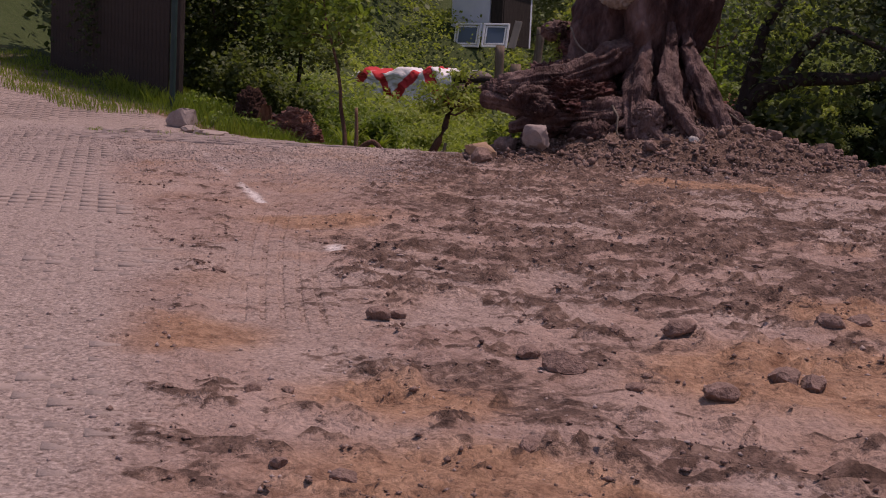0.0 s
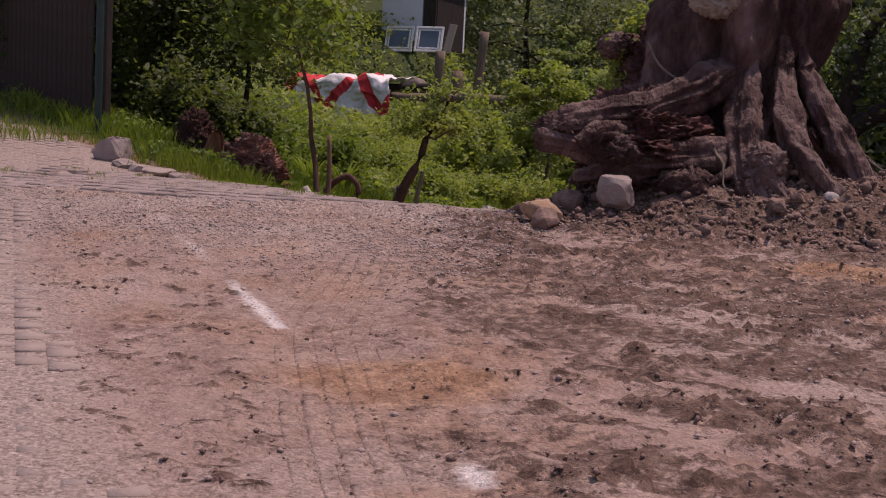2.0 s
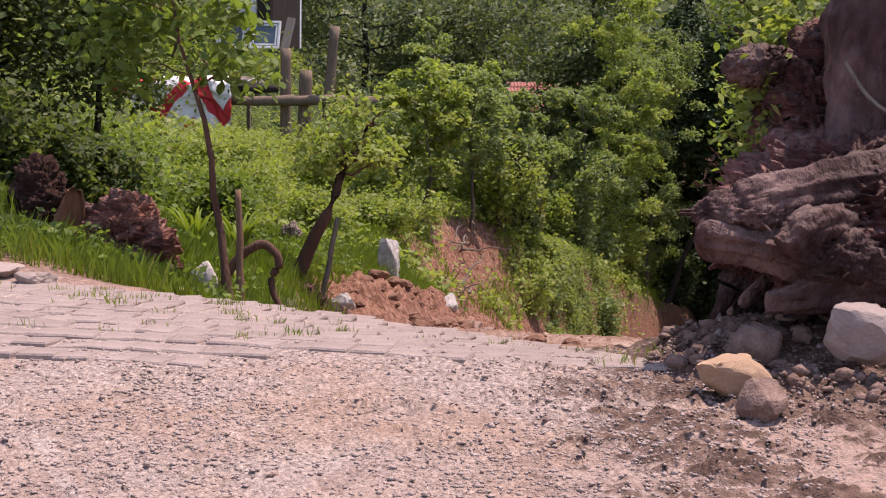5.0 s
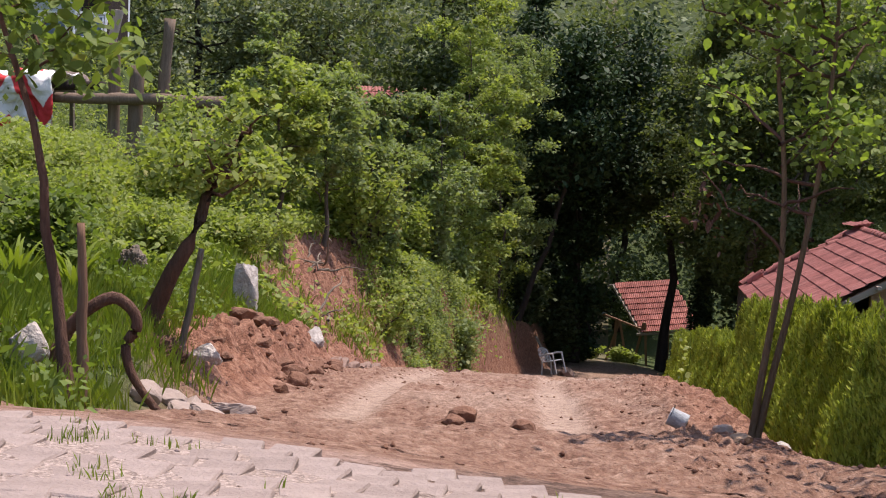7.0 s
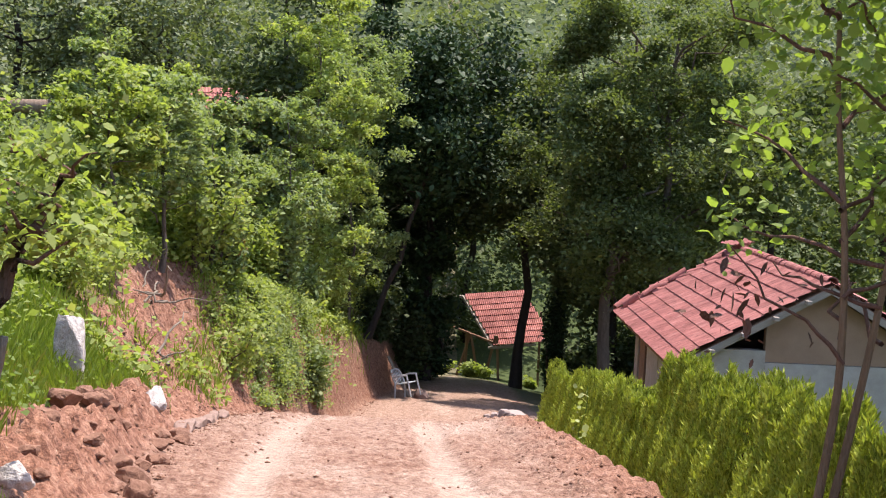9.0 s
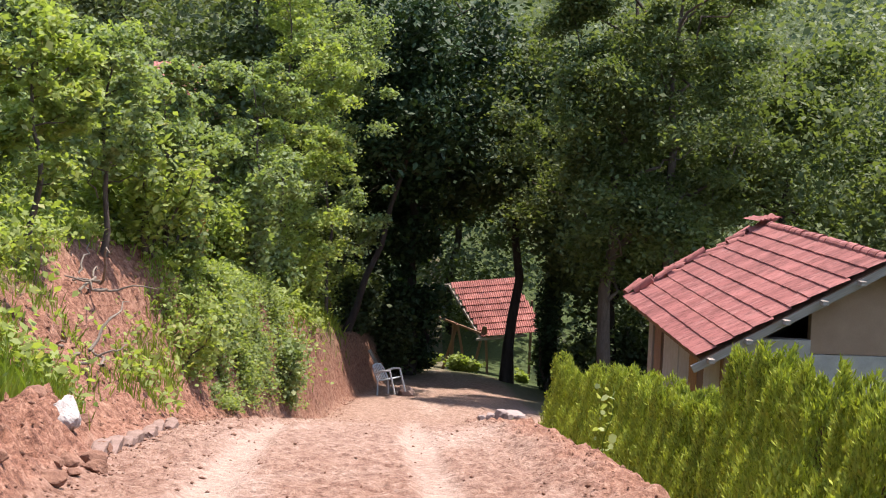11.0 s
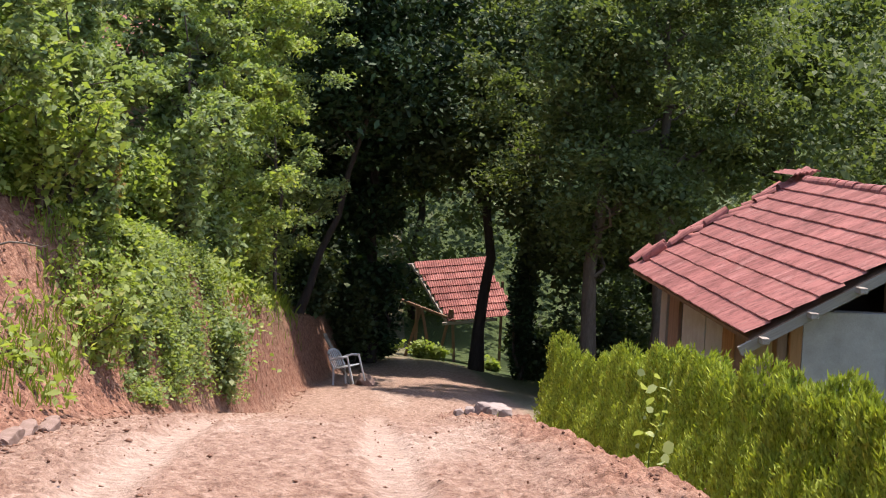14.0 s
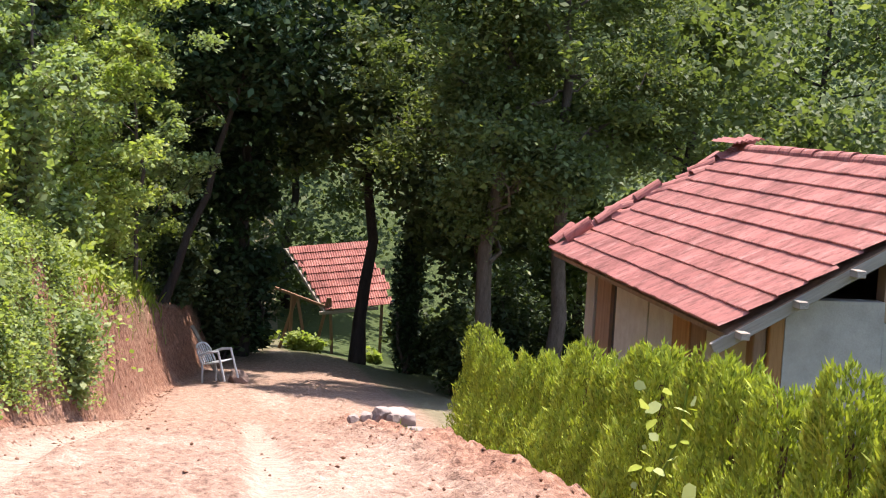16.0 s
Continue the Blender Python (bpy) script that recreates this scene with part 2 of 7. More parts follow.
# ---- materials ----
def noise_tint(nodes, links, scale, vector):
    n = nodes.new("ShaderNodeTexNoise")
    n.inputs["Scale"].default_value = scale
    links.new(vector, n.inputs["Vector"])
    return n.outputs["Color"]


def ground_material():
    m, nodes, links, b = material("soil", 0.95)
    where = nodes.new("ShaderNodeTexCoord").outputs["Object"]
    zone = nodes.new("ShaderNodeVertexColor")
    zone.layer_name = "zone"
    split = nodes.new("ShaderNodeSeparateColor")
    links.new(zone.outputs["Color"], split.inputs[0])
    coarse = noise_node(nodes, links, 1.1, 6, 0.65, where)
    mid = noise_node(nodes, links, 9.0, 8, 0.72, where)
    fine = noise_node(nodes, links, 55.0, 4, 0.7, where)
    mud = ramp(nodes, links, mid, [(0.34, (0.125, 0.072, 0.056)), (0.47, (0.265, 0.172, 0.140)), (0.63, (0.40, 0.285, 0.238))])
    dust = ramp(nodes, links, coarse, [(0.25, (0.275, 0.182, 0.146)), (0.75, (0.41, 0.292, 0.243))])
    c = mixed(nodes, links, ramp(nodes, links, coarse, [(0.38, (0, 0, 0)), (0.62, (1, 1, 1))]), mud, dust)
    gravel = ramp(nodes, links, fine, [(0.3, (0.225, 0.168, 0.143)), (0.5, (0.35, 0.272, 0.236)), (0.72, (0.48, 0.385, 0.342))])
    c = mixed(nodes, links, split.outputs[0], c, gravel)
    red = ramp(nodes, links, mid, [(0.34, (0.115, 0.053, 0.035)), (0.5, (0.225, 0.126, 0.088)), (0.64, (0.33, 0.212, 0.158))])
    c = mixed(nodes, links, split.outputs[2], c, red)
    green = ramp(nodes, links, mid, [(0.2, (0.03, 0.045, 0.014)), (0.8, (0.07, 0.10, 0.03))])
    c = mixed(nodes, links, split.outputs[1], c, green)
    clay = ramp(nodes, links, mid, [(0.36, (0.20, 0.10, 0.056)), (0.64, (0.42, 0.25, 0.155))])
    c = mixed(nodes, links, zone.outputs["Alpha"], c, clay)
    more = nodes.new("ShaderNodeVertexColor")
    more.layer_name = "zone_more"
    parts = nodes.new("ShaderNodeSeparateColor")
    links.new(more.outputs["Color"], parts.inputs[0])
    pale = ramp(nodes, links, mid, [(0.35, (0.252, 0.167, 0.127)), (0.65, (0.44, 0.32, 0.255))])
    c = mixed(nodes, links, parts.outputs[2], c, pale)
    dark_earth = ramp(nodes, links, mid, [(0.38, (0.062, 0.036, 0.027)), (0.5, (0.132, 0.081, 0.062)), (0.64, (0.240, 0.160, 0.126))])
    # the dark crust breaks up into crumbs at its rim
    rim = nodes.new("ShaderNodeMath")
    rim.operation = "MULTIPLY_ADD"
    links.new(noise_node(nodes, links, 16.0, 5, 0.7, where), rim.inputs[0])
    rim.inputs[1].default_value = 2.4
    links.new(parts.outputs[1], rim.inputs[2])
    fit_range = nodes.new("ShaderNodeMapRange")
    links.new(rim.outputs[0], fit_range.inputs[0])
    fit_range.inputs[1].default_value, fit_range.inputs[2].default_value = 1.42, 1.72
    crust = fit_range.outputs[0]
    c = mixed(nodes, links, crust, c, dark_earth)
    raw = ramp(nodes, links, mid, [(0.36, (0.095, 0.038, 0.024)), (0.5, (0.225, 0.105, 0.068)), (0.66, (0.36, 0.20, 0.138))])
    c = mixed(nodes, links, more.outputs["Alpha"], c, raw)
    c = mixed(nodes, links, parts.outputs[0], c, (0.74, 0.68, 0.65))
    c = mixed(nodes, links, 0.5, c, ramp(nodes, links, fine, [(0.36, (0.55, 0.55, 0.55)), (0.62, (1.25, 1.25, 1.25))]), "MULTIPLY")
    grit = noise_node(nodes, links, 30.0, 3, 0.55, where)
    c = mixed(nodes, links, 0.8, c, ramp(nodes, links, grit, [(0.30, (0.52, 0.47, 0.45)), (0.38, (1, 1, 1)), (0.66, (1, 1, 1)), (0.72, (1.45, 1.5, 1.5))]), "MULTIPLY")
    links.new(c, b.inputs["Base Color"])
    # crumbs of two sizes stand out of the soil
    crumb = []
    for size in (26.0, 70.0):
        cell = nodes.new("ShaderNodeTexVoronoi")
        cell.inputs["Scale"].default_value = size
        wob = mixed(nodes, links, 0.06, where, noise_tint(nodes, links, 14.0, where), "ADD")
        links.new(wob, cell.inputs["Vector"])
        crumb.append(cell.outputs["Distance"])
    low = nodes.new("ShaderNodeMath")
    low.operation = "MULTIPLY_ADD"
    links.new(crumb[1], low.inputs[0])
    low.inputs[1].default_value = 0.45
    links.new(crumb[0], low.inputs[2])
    add = nodes.new("ShaderNodeMath")
    add.operation = "MULTIPLY_ADD"
    links.new(mid, add.inputs[0])
    add.inputs[1].default_value = 2.6
    links.new(grit, add.inputs[2])
    total = nodes.new("ShaderNodeMath")
    total.operation = "SUBTRACT"
    links.new(add.outputs[0], total.inputs[0])
    links.new(low.outputs[0], total.inputs[1])
    proud = nodes.new("ShaderNodeMath")
    proud.operation = "MULTIPLY_ADD"
    links.new(crust, proud.inputs[0])
    proud.inputs[1].default_value = 0.8
    links.new(total.outputs[0], proud.inputs[2])
    bumped(nodes, links, b, proud.outputs[0], 0.6, 0.03)
    return m


def bark_material(name, dark, light, scale=9.0, stretch=0.18, bump=0.8):
    m, nodes, links, b = material(name, 0.9)
    b.inputs["Specular IOR Level"].default_value = 0.12
    co = nodes.new("ShaderNodeTexCoord")
    mp = nodes.new("ShaderNodeMapping")
    mp.inputs["Scale"].default_value = (1, 1, stretch)
    links.new(co.outputs["Object"], mp.inputs[0])
    n1 = noise_node(nodes, links, scale, 8, 0.7, mp.outputs[0])
    n2 = noise_node(nodes, links, scale * 5, 4, 0.7, mp.outputs[0])
    c = ramp(nodes, links, n1, [(0.3, dark), (0.72, light)])
    c = mixed(nodes, links, 0.4, c, ramp(nodes, links, n2, [(0.3, dark), (0.75, light)]))
    links.new(c, b.inputs["Base Color"])
    add = nodes.new("ShaderNodeMath")
    links.new(n1, add.inputs[0])
    links.new(n2, add.inputs[1])
    bumped(nodes, links, b, add.outputs[0], bump, 0.03 if bump < 1 else 0.09)
    return m


def stump_material(name, stretch, red):
    """Old root wood: purple-brown, with streaks along the grain and pale weathered patches."""
    m, nodes, links, b = material(name, 0.8)
    b.inputs["Specular IOR Level"].default_value = 0.2
    co = nodes.new("ShaderNodeTexCoord")
    mp = nodes.new("ShaderNodeMapping")
    mp.inputs["Scale"].default_value = stretch
    links.new(co.outputs["Object"], mp.inputs[0])
    broad = noise_node(nodes, links, 2.6, 6, 0.6, mp.outputs[0])
    grain = noise_node(nodes, links, 17.0, 6, 0.65, mp.outputs[0])
    c = ramp(nodes, links, broad, [(0.37, (0.024, 0.010, 0.010)), (0.50, (0.078, 0.039, 0.036)), (0.64, (0.27, 0.175, 0.16))])
    c = mixed(nodes, links, 0.35, c, ramp(nodes, links, grain, [(0.34, (0.018, 0.008, 0.007)), (0.67, (0.17, 0.10, 0.09))]))
    c = mixed(nodes, links, 1.0, c, red, "MULTIPLY")
    # patches of a paler brown on what faces up
    facing = nodes.new("ShaderNodeSeparateXYZ")
    links.new(nodes.new("ShaderNodeNewGeometry").outputs["Normal"], facing.inputs[0])
    lie = nodes.new("ShaderNodeMath")
    lie.operation = "MULTIPLY"
    links.new(ramp(nodes, links, facing.outputs[2], [(0.2, (0, 0, 0)), (0.85, (0.55, 0.55, 0.55))]), lie.inputs[0])
    links.new(ramp(nodes, links, noise_node(nodes, links, 5.0, 5, 0.65, co.outputs["Object"]), [(0.40, (0, 0, 0)), (0.58, (1, 1, 1))]), lie.inputs[1])
    c = mixed(nodes, links, lie.outputs[0], c, (0.235, 0.165, 0.143))
    links.new(c, b.inputs["Base Color"])
    crease = nodes.new("ShaderNodeMath")
    crease.operation = "SUBTRACT"
    links.new(noise_node(nodes, links, 7.0, 4, 0.55, mp.outputs[0]), crease.inputs[0])
    crease.inputs[1].default_value = 0.5
    fold = nodes.new("ShaderNodeMath")
    fold.operation = "ABSOLUTE"
    links.new(crease.outputs[0], fold.inputs[0])
    add = nodes.new("ShaderNodeMath")
    add.operation = "MULTIPLY_ADD"
    links.new(fold.outputs[0], add.inputs[0])
    add.inputs[1].default_value = 2.2
    links.new(grain, add.inputs[2])
    bumped(nodes, links, b, add.outputs[0], 0.95, 0.07)
    return m


def tile_material():
    m, nodes, links, b = material("roof_tile", 0.75)
    mp = nodes.new("ShaderNodeMapping")
    mp.inputs["Scale"].default_value = (0.3, 1.0, 0.3)
    links.new(nodes.new("ShaderNodeNewGeometry").outputs["Position"], mp.inputs[0])
    where = mp.outputs[0]
    rnd = nodes.new("ShaderNodeObjectInfo").outputs["Random"]
    c = ramp(nodes, links, rnd, [(0.0, (0.22, 0.07, 0.06)), (0.5, (0.30, 0.098, 0.083)), (1.0, (0.39, 0.15, 0.128))])
    c = mixed(nodes, links, 0.4, c, ramp(nodes, links, noise_node(nodes, links, 1.3, 5, 0.6, where), [(0.36, (0.14, 0.048, 0.042)), (0.64, (0.44, 0.175, 0.15))]))
    streak = ramp(nodes, links, noise_node(nodes, links, 15.0, 4, 0.7, where), [(0.34, (0.42, 0.40, 0.40)), (0.55, (1, 1, 1))])
    c = mixed(nodes, links, 0.75, c, streak, "MULTIPLY")
    pale = ramp(nodes, links, noise_node(nodes, links, 6.0, 5, 0.7, where), [(0.55, (0, 0, 0)), (0.75, (1, 1, 1))])
    c = mixed(nodes, links, mixed(nodes, links, 0.5, (0.0, 0.0, 0.0), pale), c, (0.50, 0.27, 0.235))
    links.new(c, b.inputs["Base Color"])
    bumped(nodes, links, b, noise_node(nodes, links, 40, 4, 0.6, where), 0.25, 0.01)
    return m


SOIL = ground_material()
COBBLE = plain("crest_cobble", (0.20, 0.153, 0.135), (0.37, 0.294, 0.263), 7, 0.9, 0.55, fine=60, spread=0.3)
PAVER = plain("paver_stone", (0.255, 0.196, 0.168), (0.40, 0.318, 0.278), 6, 0.9, 0.4, fine=70, spread=0.12)
GRAVEL = plain("crest_gravel", (0.26, 0.195, 0.17), (0.42, 0.33, 0.295), 9, 0.95, 0.3, fine=60)
PALEGRIT = plain("pale_grit", (0.25, 0.185, 0.165), (0.46, 0.36, 0.325), 9, 0.9, 0.4, fine=60)
STONE = plain("field_stone", (0.16, 0.12, 0.108), (0.36, 0.285, 0.26), 5, 0.9, 0.5, fine=40, spread=0.5)
CLOD = plain("dark_clod", (0.13, 0.080, 0.066), (0.32, 0.215, 0.178), 20, 0.95, 0.6, fine=80)
REDCLOD = plain("red_clod", (0.09, 0.038, 0.024), (0.30, 0.165, 0.112), 12, 0.95, 0.6, fine=60)
WHITESTONE = plain("white_limestone", (0.22, 0.185, 0.165), (0.62, 0.57, 0.53), 7, 0.9, 0.9, fine=30)
KERB = plain("kerb_rock", (0.13, 0.080, 0.062), (0.28, 0.19, 0.155), 6, 0.9, 0.6, fine=40)
SANDSTONE = plain("sandstone", (0.30, 0.185, 0.115), (0.46, 0.31, 0.21), 5, 0.9, 0.4, fine=60)
BRICK = plain("old_brick", (0.22, 0.17, 0.155), (0.36, 0.29, 0.265), 8, 0.9, 0.4, fine=60)
STUMPWOOD = stump_material("stump_wood", (1, 1, 0.4), (1.0, 1.0, 1.0))
ROOTWOOD = stump_material("root_wood", (0.55, 0.55, 2.0), (1.35, 1.0, 0.98))
DUGWOOD = stump_material("dug_wood", (0.6, 0.6, 1.8), (2.7, 1.95, 1.55))
BARK = bark_material("bark", (0.045, 0.034, 0.028), (0.17, 0.135, 0.11), 9, 0.2)
DARKBARK = bark_material("dark_bark", (0.022, 0.017, 0.015), (0.075, 0.058, 0.05), 9, 0.2)
REDBARK = bark_material("vine_bark", (0.06, 0.03, 0.022), (0.20, 0.115, 0.085), 10, 0.15)
LOGBARK = bark_material("log_bark", (0.022, 0.011, 0.009), (0.10, 0.052, 0.042), 9, 0.2)
ORANGEBARK = bark_material("orange_bark", (0.13, 0.05, 0.03), (0.34, 0.16, 0.09), 10, 0.15)
SAPBARK = bark_material("sapling_bark", (0.10, 0.065, 0.04), (0.27, 0.185, 0.115), 12, 0.15)
POLEWOOD = bark_material("weathered_wood", (0.10, 0.08, 0.065), (0.30, 0.25, 0.20), 12, 0.08, 0.5)
BROWNLOG = bark_material("brown_log", (0.10, 0.070, 0.052), (0.30, 0.225, 0.17), 12, 0.08, 0.5)
PLANK = bark_material("grey_plank", (0.20, 0.165, 0.14), (0.40, 0.34, 0.29), 10, 0.06, 0.4)
BROWNPLANK = bark_material("brown_plank", (0.13, 0.075, 0.05), (0.30, 0.185, 0.125), 10, 0.06, 0.4)
PLASTER = plain("grey_plaster", (0.30, 0.26, 0.225), (0.44, 0.385, 0.34), 5, 0.9, 0.25, fine=50)
TANPLASTER = plain("tan_render", (0.245, 0.150, 0.100), (0.335, 0.215, 0.147), 3, 0.9, 0.25, fine=50)
TILE = tile_material()
LEAF_MID = foliage("leaf_mid", (0.118, 0.155, 0.07), (0.285, 0.352, 0.157), (0.44, 0.43, 0.215), 0.5)
# a darkened leaf colour: the shade round the plants is put into it
LEAF_SHADED = foliage("leaf_shaded", (0.038, 0.055, 0.027), (0.09, 0.12, 0.058), (0.14, 0.15, 0.075), 0.4)
LEAF_ALDER = foliage("leaf_alder", (0.06, 0.082, 0.035), (0.16, 0.198, 0.08), (0.32, 0.33, 0.145), 0.5)
LEAF_LIGHT = foliage("leaf_light", (0.145, 0.19, 0.052), (0.35, 0.415, 0.13), (0.54, 0.48, 0.23), 0.52)
LEAF_YELLOW = foliage("leaf_thuja", (0.115, 0.14, 0.022), (0.44, 0.49, 0.085), (0.55, 0.53, 0.13), 0.34, 0.65)
GRASS = foliage("grass_blade", (0.099, 0.152, 0.023), (0.247, 0.316, 0.051), (0.413, 0.329, 0.101), 0.45, 0.5)
LEAF_SAPLING = foliage("leaf_sapling", (0.15, 0.22, 0.05), (0.27, 0.36, 0.10), (0.33, 0.36, 0.14), 0.55)
LEAF_GARDEN = foliage("leaf_garden", (0.075, 0.115, 0.030), (0.215, 0.295, 0.078), (0.38, 0.38, 0.14), 0.5)
# wood crowns: part of their shade is put into the leaf colour
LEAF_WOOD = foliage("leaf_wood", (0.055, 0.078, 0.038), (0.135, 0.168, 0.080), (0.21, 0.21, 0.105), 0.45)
LEAF_PALE = foliage("leaf_pale", (0.26, 0.31, 0.10), (0.42, 0.46, 0.20), (0.55, 0.52, 0.28), 0.4)
# far leaves, greyed and lightened so that haze is in their colour
LEAF_HAZE = foliage("leaf_haze", (0.092, 0.113, 0.062), (0.235, 0.275, 0.16), (0.37, 0.37, 0.235), 0.4)
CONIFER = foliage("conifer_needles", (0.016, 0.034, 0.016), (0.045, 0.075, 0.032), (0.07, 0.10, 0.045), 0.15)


# ---- ground ----
def axis(lo, hi, fine, far_lo, far_hi):
    mid = np.arange(lo, hi + 1e-6, fine)
    grow = fine * np.cumsum(1.22 ** np.arange(1, 60))
    a, b = lo - grow[lo - grow > far_lo][::-1], hi + grow[hi + grow < far_hi]
    return np.concatenate([[far_lo], a, mid, b, [far_hi]])


def clay_patch(x, y):
    p = 0
    for cx, cy, rx, ry in ((5.65, -9.4, 0.55, 0.35), (6.7, -8.5, 0.8, 0.6), (6.8, -7.4, 0.7, 0.5), (4.5, -8.95, 0.6, 0.4), (5.0, -2.9, 1.0, 0.45), (6.3, -10.0, 0.8, 0.5), (3.4, -6.0, 0.5, 0.4)):
        p = np.maximum(p, 1 - np.hypot((x - cx) / rx, (y - cy) / ry))
    return np.clip((p + 0.35 * fractal(x, y, 2.0, 4, 31)) * 2.2, 0, 1) * 0.9


def zone_layers(me, gx, gy, groove=0.0):
    """Colour layers that say what the ground is made of at each point."""
    paved = paved_amount(gx, gy)
    yard = (1 - step(-1.2, 0.6, gy)) * (1 - paved)
    d = lane_edge(gy) - gx
    grass = np.clip(step(0.5, 1.6, d + 0.9 * fractal(gx, gy, 0.45, 4, 41) + 0.8 * (1 - step(5.5, 7.0, gy))) * step(1.0, 2.5, gy) + step(4.0, 4.6, gx) * step(1, 3, gy) + step(44, 56, gy), 0, 1)
    grass = np.where(gx < -2.0, grass * step(0.0, 0.4, side_of_road(gx, gy) + 0.2 * fractal(gx, gy, 1.2, 3, 43)), grass)
    grass = np.maximum(grass, (1 - step(-5.2, -4.6, side_of_road(gx, gy))) * (gx < 1) * step(-3, 0, gy))
    scar = np.exp(-(((d - 1.1 - 0.06 * (gy - 15)) / 0.6) ** 2)) * step(14.5, 18, gy) * (1 - step(25, 29, gy)) * (0.4 + 0.6 * (fractal(gx, gy, 0.7, 3, 83) > -0.2))
    heap = heap_amount(gx, gy)
    grass = grass * (1 - 0.95 * np.clip(scar * 1.5 + heap * 1.5, 0, 1))
    red = np.clip(step(0.5, 1.4, gy) * (1 - step(38, 50, gy) * 0.3), 0, 1)
    red = np.where((gx < -2.0) & (side_of_road(gx, gy) < 0.05), 0, red)
    gravel = np.clip(paved * 0.9 + 0.9 * (1 - step(0.0, 2.6, np.abs(gy + 2.0 - 0.1 * gx))) * (1 - step(1.8, 3.0, gx)) + 0.4 * (fractal(gx, gy, 0.8, 3, 77) > 0.2) * yard, 0, 1)
    zone = np.stack([gravel * (1 - red), grass, red, clay_patch(gx, gy) * yard], -1).reshape(-1, 4)
    # chalky streak, darker soil round the stump, and the pale worn middle of the lane
    t = np.clip(((gx - 2.56) * -3.32 + (gy + 5.35) * 3.70) / (3.32**2 + 3.70**2), 0, 1)
    off = np.hypot(gx - 2.56 + 3.32 * t, gy + 5.35 - 3.70 * t) + 0.04 * fractal(gx, gy, 3, 3, 51)
    chalk = (1 - step(0.0, 0.028, off)) * np.interp(t, (0, 0.17, 0.22, 0.30, 0.36, 0.55, 0.7, 1.0), (0.8, 0.7, 0.2, 0.2, 0.5, 0.36, 0.2, 0.12)) * (0.45 + 0.55 * (fractal(gx, gy, 2.2, 2, 53) > -0.2))
    for cx, cy, ln in ((4.0, -6.88, 0.14),):
        u, w = (gx - cx) * -0.67 + (gy - cy) * 0.74, (gx - cx) * 0.74 + (gy - cy) * 0.67
        chalk = np.maximum(chalk, 0.75 * (1 - step(0.4, 1.0, np.hypot(u / ln, w / 0.05) + 0.5 * fractal(gx, gy, 6, 3, 55))))
    dark_soil = (1 - step(0.7, 1.25, np.hypot((gx - 3.8) / 2.45, (gy + 0.6) / 1.5) + 0.25 * fractal(gx, gy, 1.5, 3, 57)))
    dark_soil = np.maximum(dark_soil, 0.55 * yard * step(0.0, 0.3, fractal(gx * 0.8, gy * 1.6, 1.3, 6, 61, 0.7)) * step(2.6, 4.4, gx + 0.45 * (gy + 6)))
    churned = 0.7 + 0.3 * step(1.8, 4.2, gx + 0.45 * (gy + 6))
    dark_soil = np.maximum(dark_soil, 0.8 * yard * churned * churn(gx, gy) * (1 - tyre(gx, gy)))
    # a darker strip across the crest on the stump's side
    dark_soil = np.maximum(dark_soil, 0.85 * step(0.9, 1.6, gx + 0.4 * fractal(gx, gy, 2, 3, 63) + 0.4 * step(0.0, 0.5, gy)) * step(-1.3, -0.7, gy) * (1 - step(0.9, 1.5, gy)))
    worn = tyre(gx, gy) * step(1, 3, gy) * (1 - 0.4 * step(9, 17, gy)) + 0.28 * step(12, 20, gy) * (-d > 0) * (gx < 2.4) + 0.55 * step(0.1, 0.45, fractal(gx, gy * 0.35, 0.9, 4, 67)) * step(2, 6, gy) * step(0.6, 1.2, -d) * (1 - step(1.6, 2.4, gx))
    # past the step no wear: the lane is paled to look sunlit
    worn = np.maximum(worn, step(31, 35, gy) * (1 - step(44, 52, gy)) * step(-0.2, 0.5, -d) * 0.4)
    worn = np.clip(worn + 0.12 * tyre(gx, gy) * (1 - step(1, 3, gy)), 0, 1)
    raw = np.clip(step(-0.15, 0.25, d + 0.2 * fractal(gx, gy, 1.5, 3, 87)) * step(5, 8, gy) * (1 - grass) + 0.8 * heap, 0, 1) * (gx > -9)
    raw = np.maximum(raw, 0.75 * (1 - step(3.6, 4.2, gx)) * step(1.9, 2.5, gx + 0.3 * fractal(gx, gy, 1.2, 3, 89)) * step(3, 5, gy) * (1 - step(30, 34, gy)))
    dark_soil = dark_soil * (1 - 0.85 * (1 - step(1.2, 2.4, np.abs(gy + 2.3 - 0.1 * gx))) * (1 - step(1.6, 2.4, gx)))
    dark_soil = dark_soil * (1 - step(8.2, 9.6, np.abs(gx)) * (gy < 2)) * (1 - 0.9 * clay_patch(gx, gy))
    # grooves of the tyre print are coloured darker
    dark_soil = np.maximum(dark_soil, groove)
    more = np.stack([chalk, dark_soil * (1 - chalk), worn, raw], -1).reshape(-1, 4)
    for name, values in (("zone", zone), ("zone_more", more)):
        att = me.color_attributes.new(name, "FLOAT_COLOR", "POINT")
        att.data.foreach_set("color", values.astype(np.float32).ravel())


